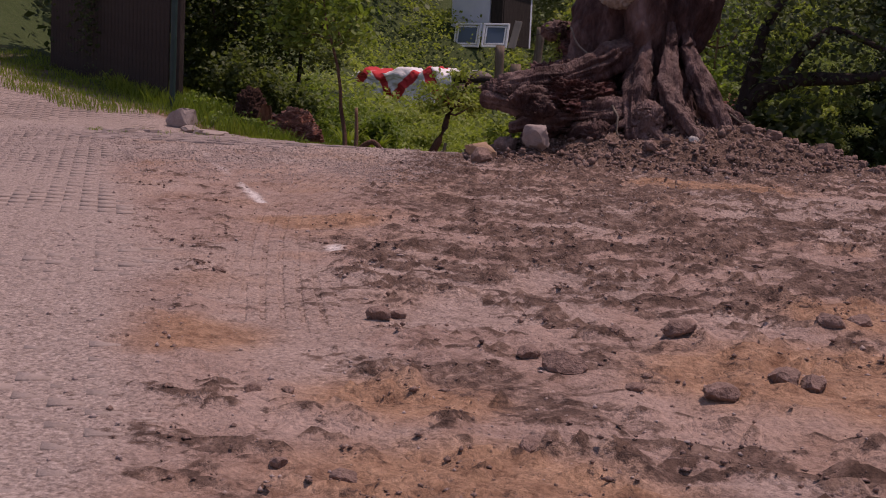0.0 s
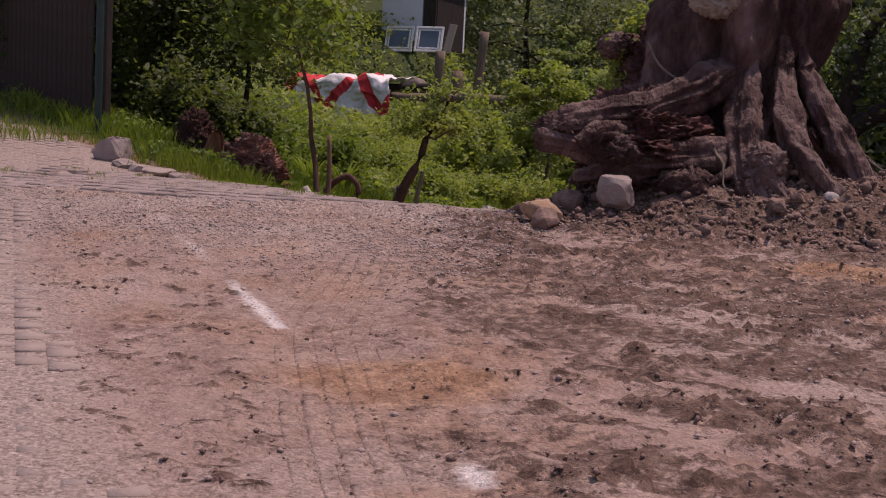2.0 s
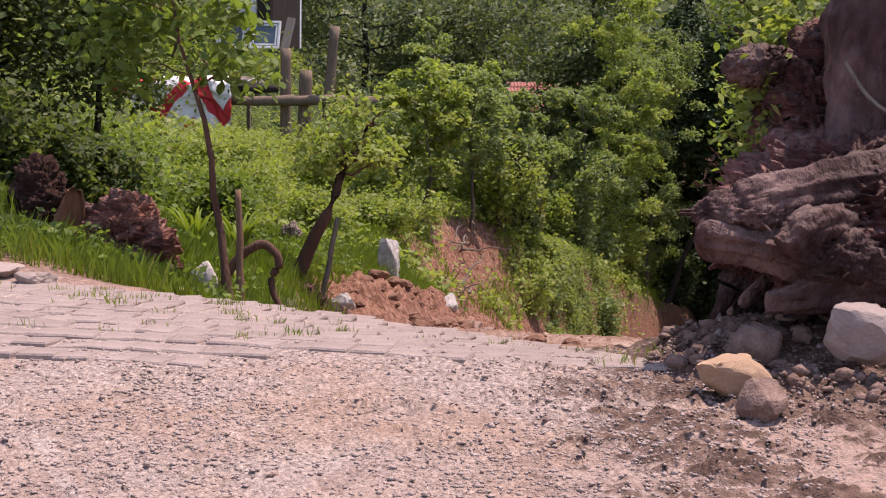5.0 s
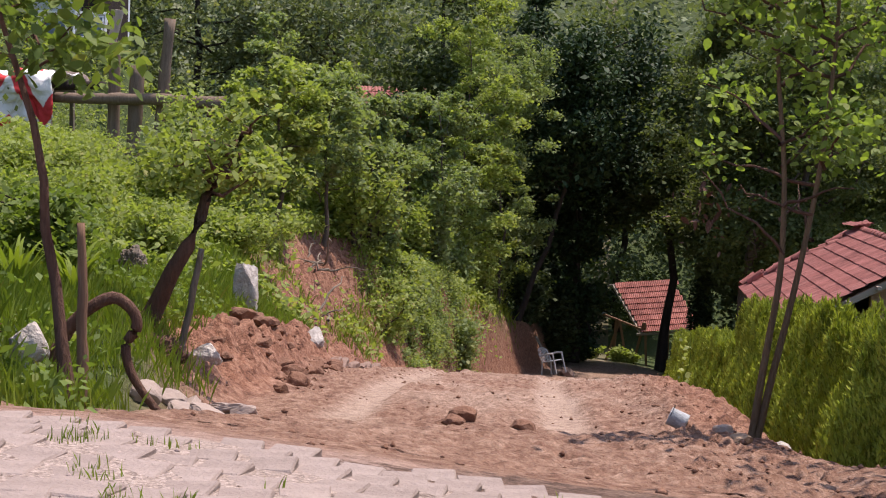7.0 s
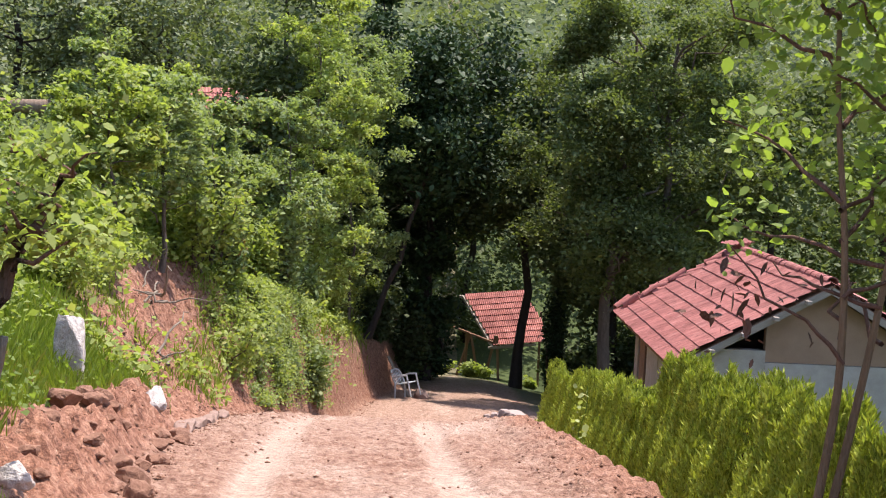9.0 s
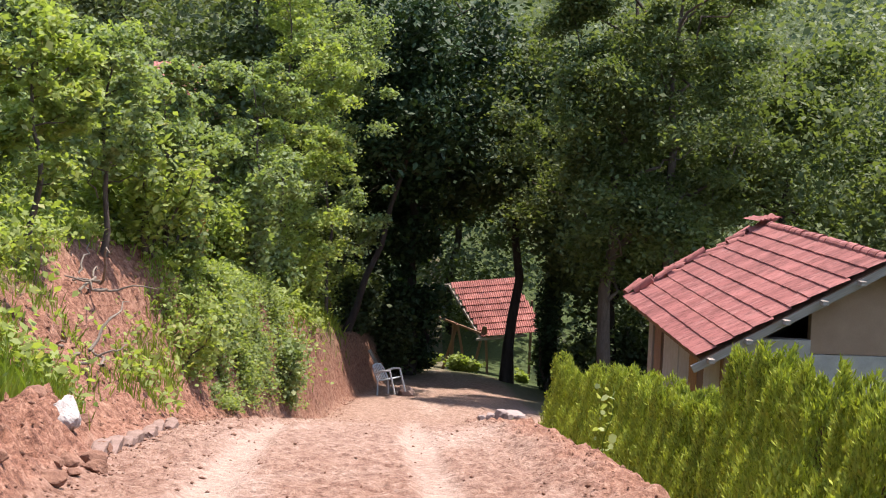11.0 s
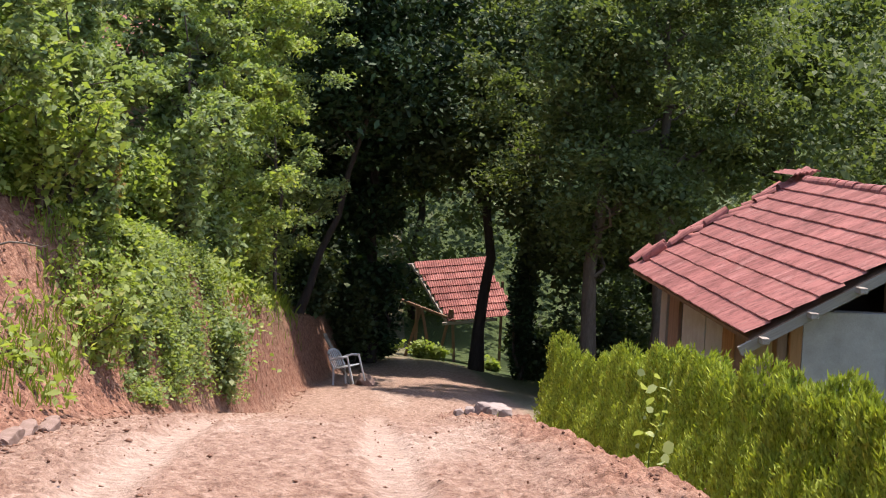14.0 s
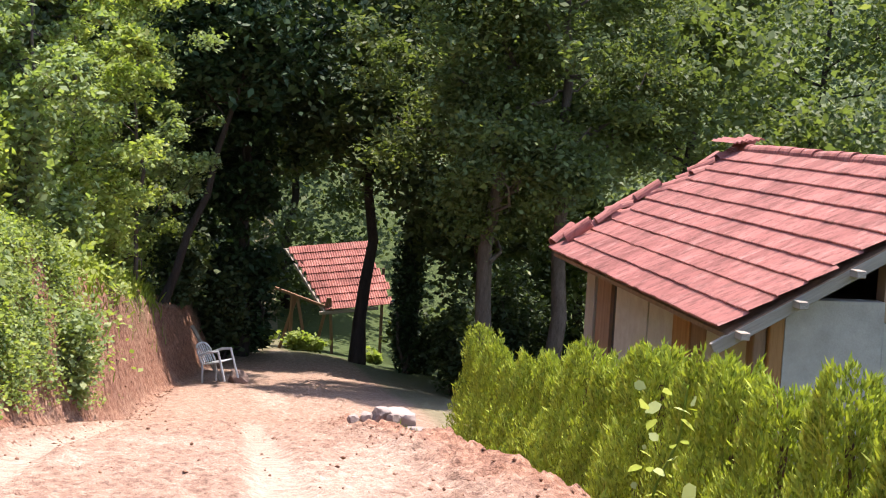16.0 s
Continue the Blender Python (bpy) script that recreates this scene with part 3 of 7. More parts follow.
def build_ground():
    xs = np.concatenate([axis(-4.0, 0.4, 0.06, -260, 0.41)[:-1], np.arange(0.44, 7.4, 0.032), axis(7.44, 8.6, 0.06, 7.43, 260)[1:]])
    ys = np.concatenate([axis(-10.6, 2.0, 0.030, -120, 2.1)[:-1], np.arange(2.06, 30.0, 0.06), axis(30.0, 44.0, 0.15, 29.99, 320)[1:]])
    gx, gy = np.meshgrid(xs, ys)
    z = surface(gx, gy)
    n, k = len(ys), len(xs)
    i = np.arange(n * k).reshape(n, k)
    faces = np.stack([i[:-1, :-1], i[:-1, 1:], i[1:, 1:], i[1:, :-1]], -1).reshape(-1, 4)
    me = mesh_np("ground", np.stack([gx, gy, z], -1).reshape(-1, 3), faces, SOIL, True)
    zone_layers(me, gx, gy)
    return tagged(new("ground", me), "rutted bare earth yard, gravel and red soil lane", "ground", kind="structure")


build_ground()


# ---- plants ----
def leaves(centres, size, rng, up=0.4, long=1.6, droop=0.0, sizes=0.35, corners=4):
    """One small folded leaf at each centre: four corners, two triangles."""
    n = len(centres)
    nrm = rng.normal(size=(n, 3))
    nrm[:, 2] = np.abs(nrm[:, 2]) * (1 - up) + up * 2.0
    nrm /= np.linalg.norm(nrm, axis=1)[:, None]
    a = rng.normal(size=(n, 3))
    a[:, 2] -= droop
    a -= nrm * (a * nrm).sum(1)[:, None]
    a /= np.linalg.norm(a, axis=1)[:, None] + 1e-9
    b = np.cross(nrm, a)
    s = size * (1 + sizes * rng.normal(size=(n, 1))).clip(0.4, 2.0)
    tip, mid = a * s * long / 2, b * s / 2
    if corners == 6:
        lift = nrm * s * 0.10
        v = np.stack([centres - tip, centres - tip * 0.55 + mid * 0.8 + lift, centres + tip * 0.2 + mid * 0.85 + lift, centres + tip, centres + tip * 0.2 - mid * 0.85 + lift, centres - tip * 0.55 - mid * 0.8 + lift], 1).reshape(-1, 3)
        return v, np.arange(6 * n).reshape(n, 6)
    v = np.stack([centres - tip, centres - tip * 0.1 + mid + nrm * s * 0.12, centres + tip, centres - tip * 0.1 - mid + nrm * s * 0.12], 1).reshape(-1, 3)
    return v, np.arange(4 * n).reshape(n, 4)


def tube(path, radii, sides=7):
    """A tapered limb along a path of points, as arrays."""
    path, radii = np.asarray(path, float), np.asarray(radii, float)
    t = np.gradient(path, axis=0)
    t /= np.linalg.norm(t, axis=1)[:, None] + 1e-9
    ref = np.where(np.abs(t[:, 2:3]) > 0.9, np.array([[1.0, 0, 0]]), np.array([[0, 0, 1.0]]))
    u = np.cross(t, ref)
    u /= np.linalg.norm(u, axis=1)[:, None]
    w = np.cross(t, u)
    ang = np.linspace(0, 2 * np.pi, sides, endpoint=False)
    ring = np.cos(ang)[None, :, None] * u[:, None] + np.sin(ang)[None, :, None] * w[:, None]
    v = (path[:, None] + ring * radii[:, None, None]).reshape(-1, 3)
    i = np.arange(len(path) * sides).reshape(len(path), sides)
    j = np.roll(i, -1, 1)
    f = np.stack([i[:-1], j[:-1], j[1:], i[1:]], -1).reshape(-1, 4)
    return v, f


def joined(pieces):
    vs, fs, n = [], [], 0
    for v, f in pieces:
        vs.append(v)
        fs.append(f + n)
        n += len(v)
    return np.concatenate(vs), np.concatenate(fs)


def bent(a, b, n, rng, wobble):
    p = np.linspace(a, b, n)
    w = np.cumsum(rng.normal(size=(n, 3)), 0)
    w -= np.linspace(0, 1, n)[:, None] * w[-1]
    return p + w * wobble


def tree(name, label, x, y, height, crown, trunk=0.12, base=0.35, count=9000, leaf=0.10, mat=None, bark=None, seed=1, clumps=60, lean=(0, 0), fork=1, droop=0.2, z=None, category="tree", tight=0.5, group="", corners=4):
    """A tree: tapered trunk with limbs, and a crown of many small leaves in uneven clumps. crown: half-widths x, y."""
    rng = np.random.default_rng(seed)
    z0 = (spot_z(x, y) if z is None else z) - 0.08
    root = thing(name, label, category, pose(x, y, z0), group)
    tips = []
    for fk in range(fork):
        off = np.array([rng.normal() * trunk * 1.5 * (fork > 1), rng.normal() * trunk * 1.5 * (fork > 1), 0])
        top = np.array([lean[0] + rng.normal() * 0.12 * height * (fork > 1), lean[1] + rng.normal() * 0.1 * height * (fork > 1), height * 0.9])
        p = bent(off, top, 10, rng, 0.012 * height)
        r = trunk * np.linspace(1, 0.18, 10) / (fork**0.4)
        r[0] *= 1.35
        v, f = tube(p, r, 9)
        part("trunk", mesh_np("trunk", v, f, bark or BARK, True), None, root)
        for k in range(int(10 / fork) + 3):
            h = base + (0.95 - base) * rng.random()
            q = p[min(9, int(h / 0.9 * 9))]
            ang = rng.random() * 6.283
            wide = 1.0 - 0.55 * abs((h - base) / (1 - base) - 0.35)
            e = q + np.array([math.cos(ang) * crown[0] * wide * 0.8, math.sin(ang) * crown[1] * wide * 0.8, height * (0.05 + 0.10 * rng.random())])
            c = bent(q, e, 6, rng, 0.02 * height)
            v, f = tube(c, trunk * 0.38 * (1 - h * 0.5) * np.linspace(1, 0.2, 6), 5)
            part("limb", mesh_np("limb", v, f, bark or BARK, True), None, root)
            tips += [c[3], c[4], c[5]]
    centres = []
    while len(centres) < clumps:
        if rng.random() < 0.5:
            centres.append(tips[rng.integers(len(tips))] + rng.normal(size=3) * 0.12 * crown[0])
        else:
            q = rng.normal(size=3)
            q /= np.linalg.norm(q)
            q *= rng.random() ** 0.4
            hh = (base + 1) / 2 * height
            centres.append(np.array([q[0] * crown[0] + lean[0] * 0.6, q[1] * crown[1] + lean[1] * 0.6, hh + q[2] * (1 - base) / 2 * height * 1.05]))
    centres = np.array(centres)
    size = np.array([crown[0], crown[1], 0.55 * (crown[0] + crown[1]) / 2]) * tight * 0.55
    which = rng.integers(len(centres), size=count)
    spread = rng.normal(size=(count, 3)) * size * (0.5 + 0.8 * rng.random(len(centres)))[which][:, None]
    spread[:, 2] -= droop * np.hypot(spread[:, 0], spread[:, 1])
    pts = centres[which] + spread
    pts = pts[pts[:, 2] > 0.1]
    v, f = leaves(pts, leaf, rng, 0.35, 1.7, droop, corners=corners)
    part("crown", mesh_np("crown", v, f, mat or LEAF_MID), None, root)
    return root


def shrub(name, label, x, y, size, count=3000, leaf=0.06, mat=None, seed=1, clumps=24, z=None, stems=5, category="shrub", group="", corners=4):
    """A shrub: a few stems and a low uneven crown that reaches the ground."""
    rng = np.random.default_rng(seed)
    z0 = (spot_z(x, y) if z is None else z) - 0.05
    root = thing(name, label, category, pose(x, y, z0), group)
    centres = []
    for k in range(stems):
        e = np.array([rng.normal() * 0.5 * size[0], rng.normal() * 0.5 * size[1], size[2] * (0.6 + 0.4 * rng.random())])
        c = bent(np.array([rng.normal() * 0.05, rng.normal() * 0.05, 0]), e, 6, rng, 0.03 * size[2])
        v, f = tube(c, 0.022 * np.linspace(1, 0.3, 6) * (0.6 + size[2] * 0.5), 5)
        part("stem", mesh_np("stem", v, f, BARK, True), None, root)
        centres += [c[2], c[3], c[4], c[5]]
    while len(centres) < clumps:
        q = rng.normal(size=3)
        q /= np.linalg.norm(q) / rng.random() ** 0.4
        centres.append(np.array([q[0] * size[0], q[1] * size[1], size[2] * (0.5 + 0.48 * q[2])]))
    centres = np.array(centres)
    which = rng.integers(len(centres), size=count)
    pts = centres[which] + rng.normal(size=(count, 3)) * np.array(size) * np.array([0.22, 0.22, 0.14])
    pts = pts[pts[:, 2] > 0.02]
    v, f = leaves(pts, leaf, rng, 0.35, 1.6, 0.1, corners=corners)
    part("foliage", mesh_np("foliage", v, f, mat or LEAF_MID), None, root)
    return root


def blades(points, height, width, rng, lean=0.35):
    """Grass: one tapering bent blade at each point."""
    n = len(points)
    ang = rng.random(n) * 6.283
    h = height * (0.5 + 0.8 * rng.random(n))
    out = np.stack([np.cos(ang), np.sin(ang), 0 * ang], -1)
    side = np.stack([-np.sin(ang), np.cos(ang), 0 * ang], -1) * width / 2
    bend = (lean * rng.random(n) * h)[:, None] * out
    up = np.array([0, 0, 1.0])
    v = np.stack([points - side, points + side, points + side * 0.7 + bend * 0.4 + up * (h * 0.6)[:, None], points + bend + up * h[:, None]], 1).reshape(-1, 3)
    return v, np.arange(4 * n).reshape(n, 4)


# ---- stones ----
def rock(name, label, x, y, size, mat, seed=0, category="stone", sink=0.25, turn=0.0, boxy=0.0, group="", z=None, tilt=0.0, res=3):
    """A stone: a rounded lump knocked out of shape; boxy ones keep flat sides."""
    rng = random.Random(seed)
    bm = bmesh.new()
    res = max(res, 4 if boxy > 0.3 else 3)
    bmesh.ops.create_icosphere(bm, subdivisions=res, radius=1)
    planes = []
    for n in range(9 if boxy > 0.3 else 4):
        d = Vector((rng.gauss(0, 1), rng.gauss(0, 1), rng.gauss(0, 1))).normalized()
        planes.append((d, rng.uniform(0.58, 0.86)))
    if boxy > 0.6:
        planes = [(Vector(d), rng.uniform(0.70, 0.80)) for d in ((1, 0.1, 0), (-1, 0, 0.1), (0, 1, 0.1), (0.1, -1, 0), (0, 0.1, 1), (0, 0, -1))] + planes[:2]
    for v in bm.verts:
        p = v.co.copy() * (1 + 0.16 * noise.noise(v.co * 1.4 + Vector((seed * 3.1, 0, 0))))
        for d, far in planes:
            over = p.dot(d) - far
            if over > 0:
                p -= d * over * 0.97
        p *= 1.2 + 0.10 * noise.noise(v.co * 3.2 + Vector((0, seed, 0))) + 0.05 * noise.noise(v.co * 8 + Vector((0, seed, 5))) + 0.03 * noise.noise(v.co * 19 + Vector((0, seed, 5)))
        v.co = Vector((p.x * size[0], p.y * size[1], p.z * size[2]))
    zz = spot_z(x, y) if z is None else z
    ob = part(name, bm, mat, None, "", True, pose(x, y, zz + size[2] * (1 - 2 * sink), tilt, tilt * 0.6, turn))
    ob.data.set_sharp_from_angle(angle=radians(24))
    return tagged(ob, label, category, group)


def pebbles(name, label, points, lo, hi, mat, seed, flat=0.6):
    """Loose stones past counting, joined in one mesh."""
    rng = np.random.default_rng(seed)
    phi = (1 + 5**0.5) / 2
    ico = np.array([(-1, phi, 0), (1, phi, 0), (-1, -phi, 0), (1, -phi, 0), (0, -1, phi), (0, 1, phi), (0, -1, -phi), (0, 1, -phi), (phi, 0, -1), (phi, 0, 1), (-phi, 0, -1), (-phi, 0, 1)]) / 1.9
    tri = np.array([(0, 11, 5), (0, 5, 1), (0, 1, 7), (0, 7, 10), (0, 10, 11), (1, 5, 9), (5, 11, 4), (11, 10, 2), (10, 7, 6), (7, 1, 8), (3, 9, 4), (3, 4, 2), (3, 2, 6), (3, 6, 8), (3, 8, 9), (4, 9, 5), (2, 4, 11), (6, 2, 10), (8, 6, 7), (9, 8, 1)])
    if hi < 0.03:
        ico = np.array([(1, 0, 0), (-1, 0, 0), (0, 1, 0), (0, -1, 0), (0, 0, 1), (0, 0, -1)]) * 1.15
        tri = np.array([(0, 2, 4), (2, 1, 4), (1, 3, 4), (3, 0, 4), (2, 0, 5), (1, 2, 5), (3, 1, 5), (0, 3, 5)])
    k = len(ico)
    n = len(points)
    s = lo + (hi - lo) * rng.random(n) ** 4
    v = ico[None] * (1 + 0.25 * rng.normal(size=(n, k, 1)).clip(-1, 1.2)) * (1 + 0.3 * rng.normal(size=(n, 1, 3))).clip(0.5, 1.6)
    a = rng.random(n) * 6.283
    c, t = np.cos(a)[:, None], np.sin(a)[:, None]
    v = np.stack([v[..., 0] * c - v[..., 1] * t, v[..., 0] * t + v[..., 1] * c, v[..., 2] * flat], -1) * s[:, None, None]
    v = v + points[:, None] + np.array([0, 0, 1]) * (s * flat * 0.35)[:, None, None]
    f = (tri[None] + k * np.arange(n)[:, None, None]).reshape(-1, 3)
    return tagged(new(name, mesh_np(name, v.reshape(-1, 3), f, mat)), label, "stones", kind="stuff")


def scatter(n, x0, x1, y0, y1, rng, keep=None, lift=0.0):
    x, y = x0 + (x1 - x0) * rng.random(n), y0 + (y1 - y0) * rng.random(n)
    if keep is not None:
        ok = keep(x, y) > rng.random(n)
        x, y = x[ok], y[ok]
    return np.stack([x, y, surface(x, y) + lift], -1)


def smooth_path(points, n):
    p = np.array(points, float)
    t, u = np.arange(len(p)), np.linspace(0, len(p) - 1, n)
    q = np.stack([np.interp(u, t, p[:, k]) for k in range(3)], -1)
    for _ in range(3):
        q[1:-1] = (q[:-2] + 2 * q[1:-1] + q[2:]) / 4
    return q


# ---- gnarled wood ----
def gnarl(centre, size, seed, fine=6, deep=1.0, layered=1.0):
    """A ragged lump of old root wood: ridged, knotted, undercut."""
    bm = bmesh.new()
    bmesh.ops.create_icosphere(bm, subdivisions=fine, radius=1)
    off = Vector((seed * 1.7, seed * 0.9, seed * 2.3))
    unit = min(size)
    for w in bm.verts:
        n = w.co.normalized()
        p = Vector((w.co.x * size[0], w.co.y * size[1], w.co.z * size[2]))
        q = p / unit
        q.z *= layered
        warp = Vector((noise.noise(q * 1.1 + off), noise.noise(q * 1.1 + off + Vector((9, 0, 0))), 0.5 * noise.noise(q * 1.1 + off + Vector((0, 9, 0)))))
        k = 0.30 * noise.fractal(q * 1.2 + off, 0.9, 2.1, 4) + 0.30 * (0.35 - abs(noise.noise(q * 1.9 + warp + off))) + 0.36 * (0.3 - abs(noise.noise(q * 4.4 + warp * 1.5 + off))) + 0.24 * (0.3 - abs(noise.noise(q * 9.5 + warp + off))) + 0.10 * (0.3 - abs(noise.noise(q * 19 + off)))
        w.co = p + n * (unit * deep * k) + Vector(centre)
    return bm


# ---- the great stump ----
def strand(path, radius, seed, n=64, sides=36, end=0.55):
    """A flowing root: strands twist along it, and it swells and pinches slowly."""
    p = smooth_path(path, n)
    s = np.linspace(0, 1, n)
    rad = radius * (1 + 0.16 * fractal(s * 5 + seed, np.full(n, seed * 3.7), 1, 2, seed)) * (1 - (1 - end) * s) * (0.35 + 0.65 * step(0.0, 0.4, s))
    rad[-4:] *= (0.96, 0.86, 0.66, 0.25)
    v, f = tube(p, rad, sides)
    k, a = np.repeat(np.arange(n), sides), np.tile(np.linspace(0, 6.283, sides, endpoint=False), n)
    tw = 2.2 * s[k] + seed
    lump = 0.16 * np.sin(2 * a + tw) + 0.13 * np.sin(3 * a - 1.7 * tw) + 0.07 * np.sin(7 * a + 2 * tw)
    flow = np.stack([np.cos(a), np.sin(a), s[k]], -1)
    lump = lump + np.array([0.38 * noise.noise(Vector((c[0] * 1.3, c[1] * 1.3, c[2] * 2.2 + seed * 7))) + 0.34 * (0.3 - abs(noise.noise(Vector((c[0] * 2.6, c[1] * 2.6, c[2] * 5 + seed))))) + 0.30 * noise.fractal(Vector(q) * 5.5, 0.9, 2.1, 5) + 0.26 * (0.3 - abs(noise.noise(Vector((c[0] * 5, c[1] * 5, c[2] * 3 + seed * 5))))) for c, q in zip(flow, v)])
    return p[k] + (v - p[k]) * (1 + lump)[:, None], f


def great_stump():
    root = thing("tree_stump", "huge old tree stump with gnarled exposed roots on a soil mound", "tree stump", pose(3.55, -0.1, 1.72))
    na, nh, tall = 260, 120, 2.5
    ang, h = np.meshgrid(np.linspace(0, 2 * np.pi, na, endpoint=False), np.linspace(0, 1, nh) ** 1.4 * tall)
    r = 0.50 + 0.10 * np.exp(-h / 0.5)
    # buttresses: angle, width, how far each flares at the foot, how proud it stays above
    for deg, wide, foot, proud in ((-148, 0.42, 0.42, 0.16), (-100, 0.24, 0.14, 0.06), (-74, 0.26, 0.24, 0.08), (-28, 0.30, 0.36, 0.12), (12, 0.34, 0.40, 0.13), (62, 0.4, 0.4, 0.14), (110, 0.4, 0.4, 0.14), (160, 0.36, 0.36, 0.14)):
        off = (ang - math.radians(deg) - 0.14 * np.sin(2.1 * h + deg) + np.pi) % (2 * np.pi) - np.pi
        r = r + (proud * (0.75 + 0.25 * np.sin(1.7 * h + deg)) + foot * np.exp(-h / 0.30)) * np.exp(-((off / wide) ** 2))
    x, y = r * np.cos(ang), r * np.sin(ang) * 0.92
    v = np.stack([x - 0.03 * h, y, h - 0.25], -1).reshape(-1, 3)
    out = np.stack([np.cos(ang), np.sin(ang), 0 * ang], -1).reshape(-1, 3)
    push = [0.18 * noise.fractal(Vector((p[0] * 1.9, p[1] * 1.9, p[2] * 0.9)), 0.9, 2.1, 5) + 0.14 * (0.3 - abs(noise.noise(Vector((p[0] * 4.5, p[1] * 4.5, p[2] * 1.1 + 7))))) + 0.022 * noise.noise(Vector((p[0] * 13, p[1] * 13, p[2] * 3))) for p in v]
    v = v + out * np.array(push)[:, None]
    v[-na:, 2] += np.array([0.22 * noise.noise(Vector((p[0] * 5, p[1] * 5, 3))) for p in v[-na:]])
    i = np.arange(na * nh).reshape(nh, na)
    j = np.roll(i, -1, 1)
    f = [np.stack([i[:-1], j[:-1], j[1:], i[1:]], -1).reshape(-1, 4)]
    # the broken top closes inwards, ring by ring
    rings, last = [v], i[-1]
    for k in range(1, 7):
        ring = v[-na:] * np.array([1 - k / 6.02, 1 - k / 6.02, 1]) + np.array([0, 0, -0.05 * k])
        rings.append(ring)
        now = np.arange(na) + na * nh + (k - 1) * na
        f.append(np.stack([last, np.roll(last, -1), np.roll(now, -1), now], -1))
        last = now
    part("trunk", mesh_np("trunk", np.concatenate(rings), np.concatenate(f), STUMPWOOD, True), None, root)
    # low ragged mass of roots and old earth on the upper side
    part("root_mass", gnarl((-0.58, -0.44, 0.44), (0.52, 0.72, 0.33), 3, 7, 1.05, 2.1), ROOTWOOD, root, "ragged dark mass of roots and earth", True)
    part("root_knot", gnarl((-0.98, 0.16, 1.16), (0.17, 0.15, 0.09), 9, 5, 1.0), STUMPWOOD, root, "splintered broken limb end", True)
    part("root_mass", gnarl((-0.70, 0.30, 0.62), (0.26, 0.36, 0.72), 13, 6, 1.0, 1.6), ROOTWOOD, root, "dark overgrown upper root mass", True)
    runs = [
        ([(0.05, -0.15, 1.5), (0.0, -0.48, 0.98), (-0.2, -0.72, 0.80), (-0.5, -0.95, 0.66), (-0.85, -1.15, 0.60), (-1.02, -1.24, 0.55)], 0.135, 0.45),
        ([(0.35, -0.50, 0.70), (0.25, -0.70, 0.42), (-0.10, -0.92, 0.34), (-0.45, -1.10, 0.30), (-0.8, -1.22, 0.38), (-1.18, -1.28, 0.44)], 0.115, 0.5),
        ([(-0.35, -0.7, 0.5), (-0.6, -1.0, 0.45), (-0.75, -1.24, 0.46), (-0.82, -1.30, 0.36)], 0.13, 0.7),
        ([(-0.2, -0.8, 0.36), (-0.45, -1.08, 0.24), (-0.7, -1.2, 0.20), (-0.9, -1.2, 0.16)], 0.08, 0.6),
        ([(0.08, -0.10, 1.5), (0.12, -0.52, 0.80), (0.18, -0.78, 0.48), (0.25, -0.98, 0.2), (0.34, -1.02, -0.05)], 0.12, 0.7),
        ([(0.20, -0.80, 0.40), (0.42, -0.98, 0.22), (0.58, -1.02, 0.02), (0.64, -1.05, -0.1)], 0.065, 0.5),
        ([(0.25, -0.10, 1.7), (0.38, -0.42, 0.95), (0.47, -0.70, 0.60), (0.56, -0.84, 0.42), (0.70, -0.90, 0.26), (0.85, -0.94, 0.10)], 0.095, 0.7),
        ([(0.25, -0.05, 1.7), (0.48, -0.24, 0.95), (0.75, -0.42, 0.55), (0.92, -0.5, 0.25), (1.1, -0.6, 0.0)], 0.12, 0.7),
        ([(-0.6, -0.1, 0.5), (-0.85, -0.2, 0.3), (-1.0, -0.28, 0.1), (-1.08, -0.3, -0.15)], 0.12, 0.7),
        ([(-0.5, 0.1, 0.4), (-0.7, 0.1, 0.2), (-0.9, 0.1, -0.05)], 0.15, 0.6),
        ([(0.5, 0.2, 0.6), (0.9, 0.35, 0.2), (1.3, 0.5, -0.1)], 0.16, 0.6),
    ]
    rng = np.random.default_rng(14)
    for k in range(16):
        a = math.radians(rng.uniform(232, 335))
        q = np.array([math.cos(a) * 0.62, math.sin(a) * 0.6, rng.uniform(0.25, 0.85)])
        e = np.array([math.cos(a) * rng.uniform(0.9, 1.25) - 0.25, math.sin(a) * rng.uniform(1.0, 1.2) - 0.05, rng.uniform(-0.05, 0.25)])
        m = (q + e) / 2 + np.array([rng.normal() * 0.12, -0.08, rng.normal() * 0.10])
        runs.append(([tuple(q), tuple(m), tuple(e)], rng.uniform(0.035, 0.075), 0.5))
    for k, (path, w, end) in enumerate(runs):
        part("root", mesh_np("root", *strand(path, w, k + 2, 110 if k < 11 else 40, 52 if k < 11 else 16, end=end), STUMPWOOD, True), None, root)
    part("torn_knot", gnarl((-0.10, -0.56, 1.46), (0.20, 0.10, 0.12), 21, 5, 1.0), PLANK, root, "pale torn wood round a knot hole", True)
    # knots and torn lumps on the lower roots
    for c, s, sd in (((-1.0, -1.16, 0.52), (0.20, 0.13, 0.08), 5), ((-0.62, -1.2, 0.36), (0.17, 0.10, 0.10), 6), ((-0.18, -1.02, 0.14), (0.20, 0.12, 0.12), 7), ((0.36, -0.95, 0.30), (0.14, 0.10, 0.16), 8)):
        part("root_knot", gnarl(c, s, sd, 5, 0.9), STUMPWOOD, root, "", True)
    rng = np.random.default_rng(4)
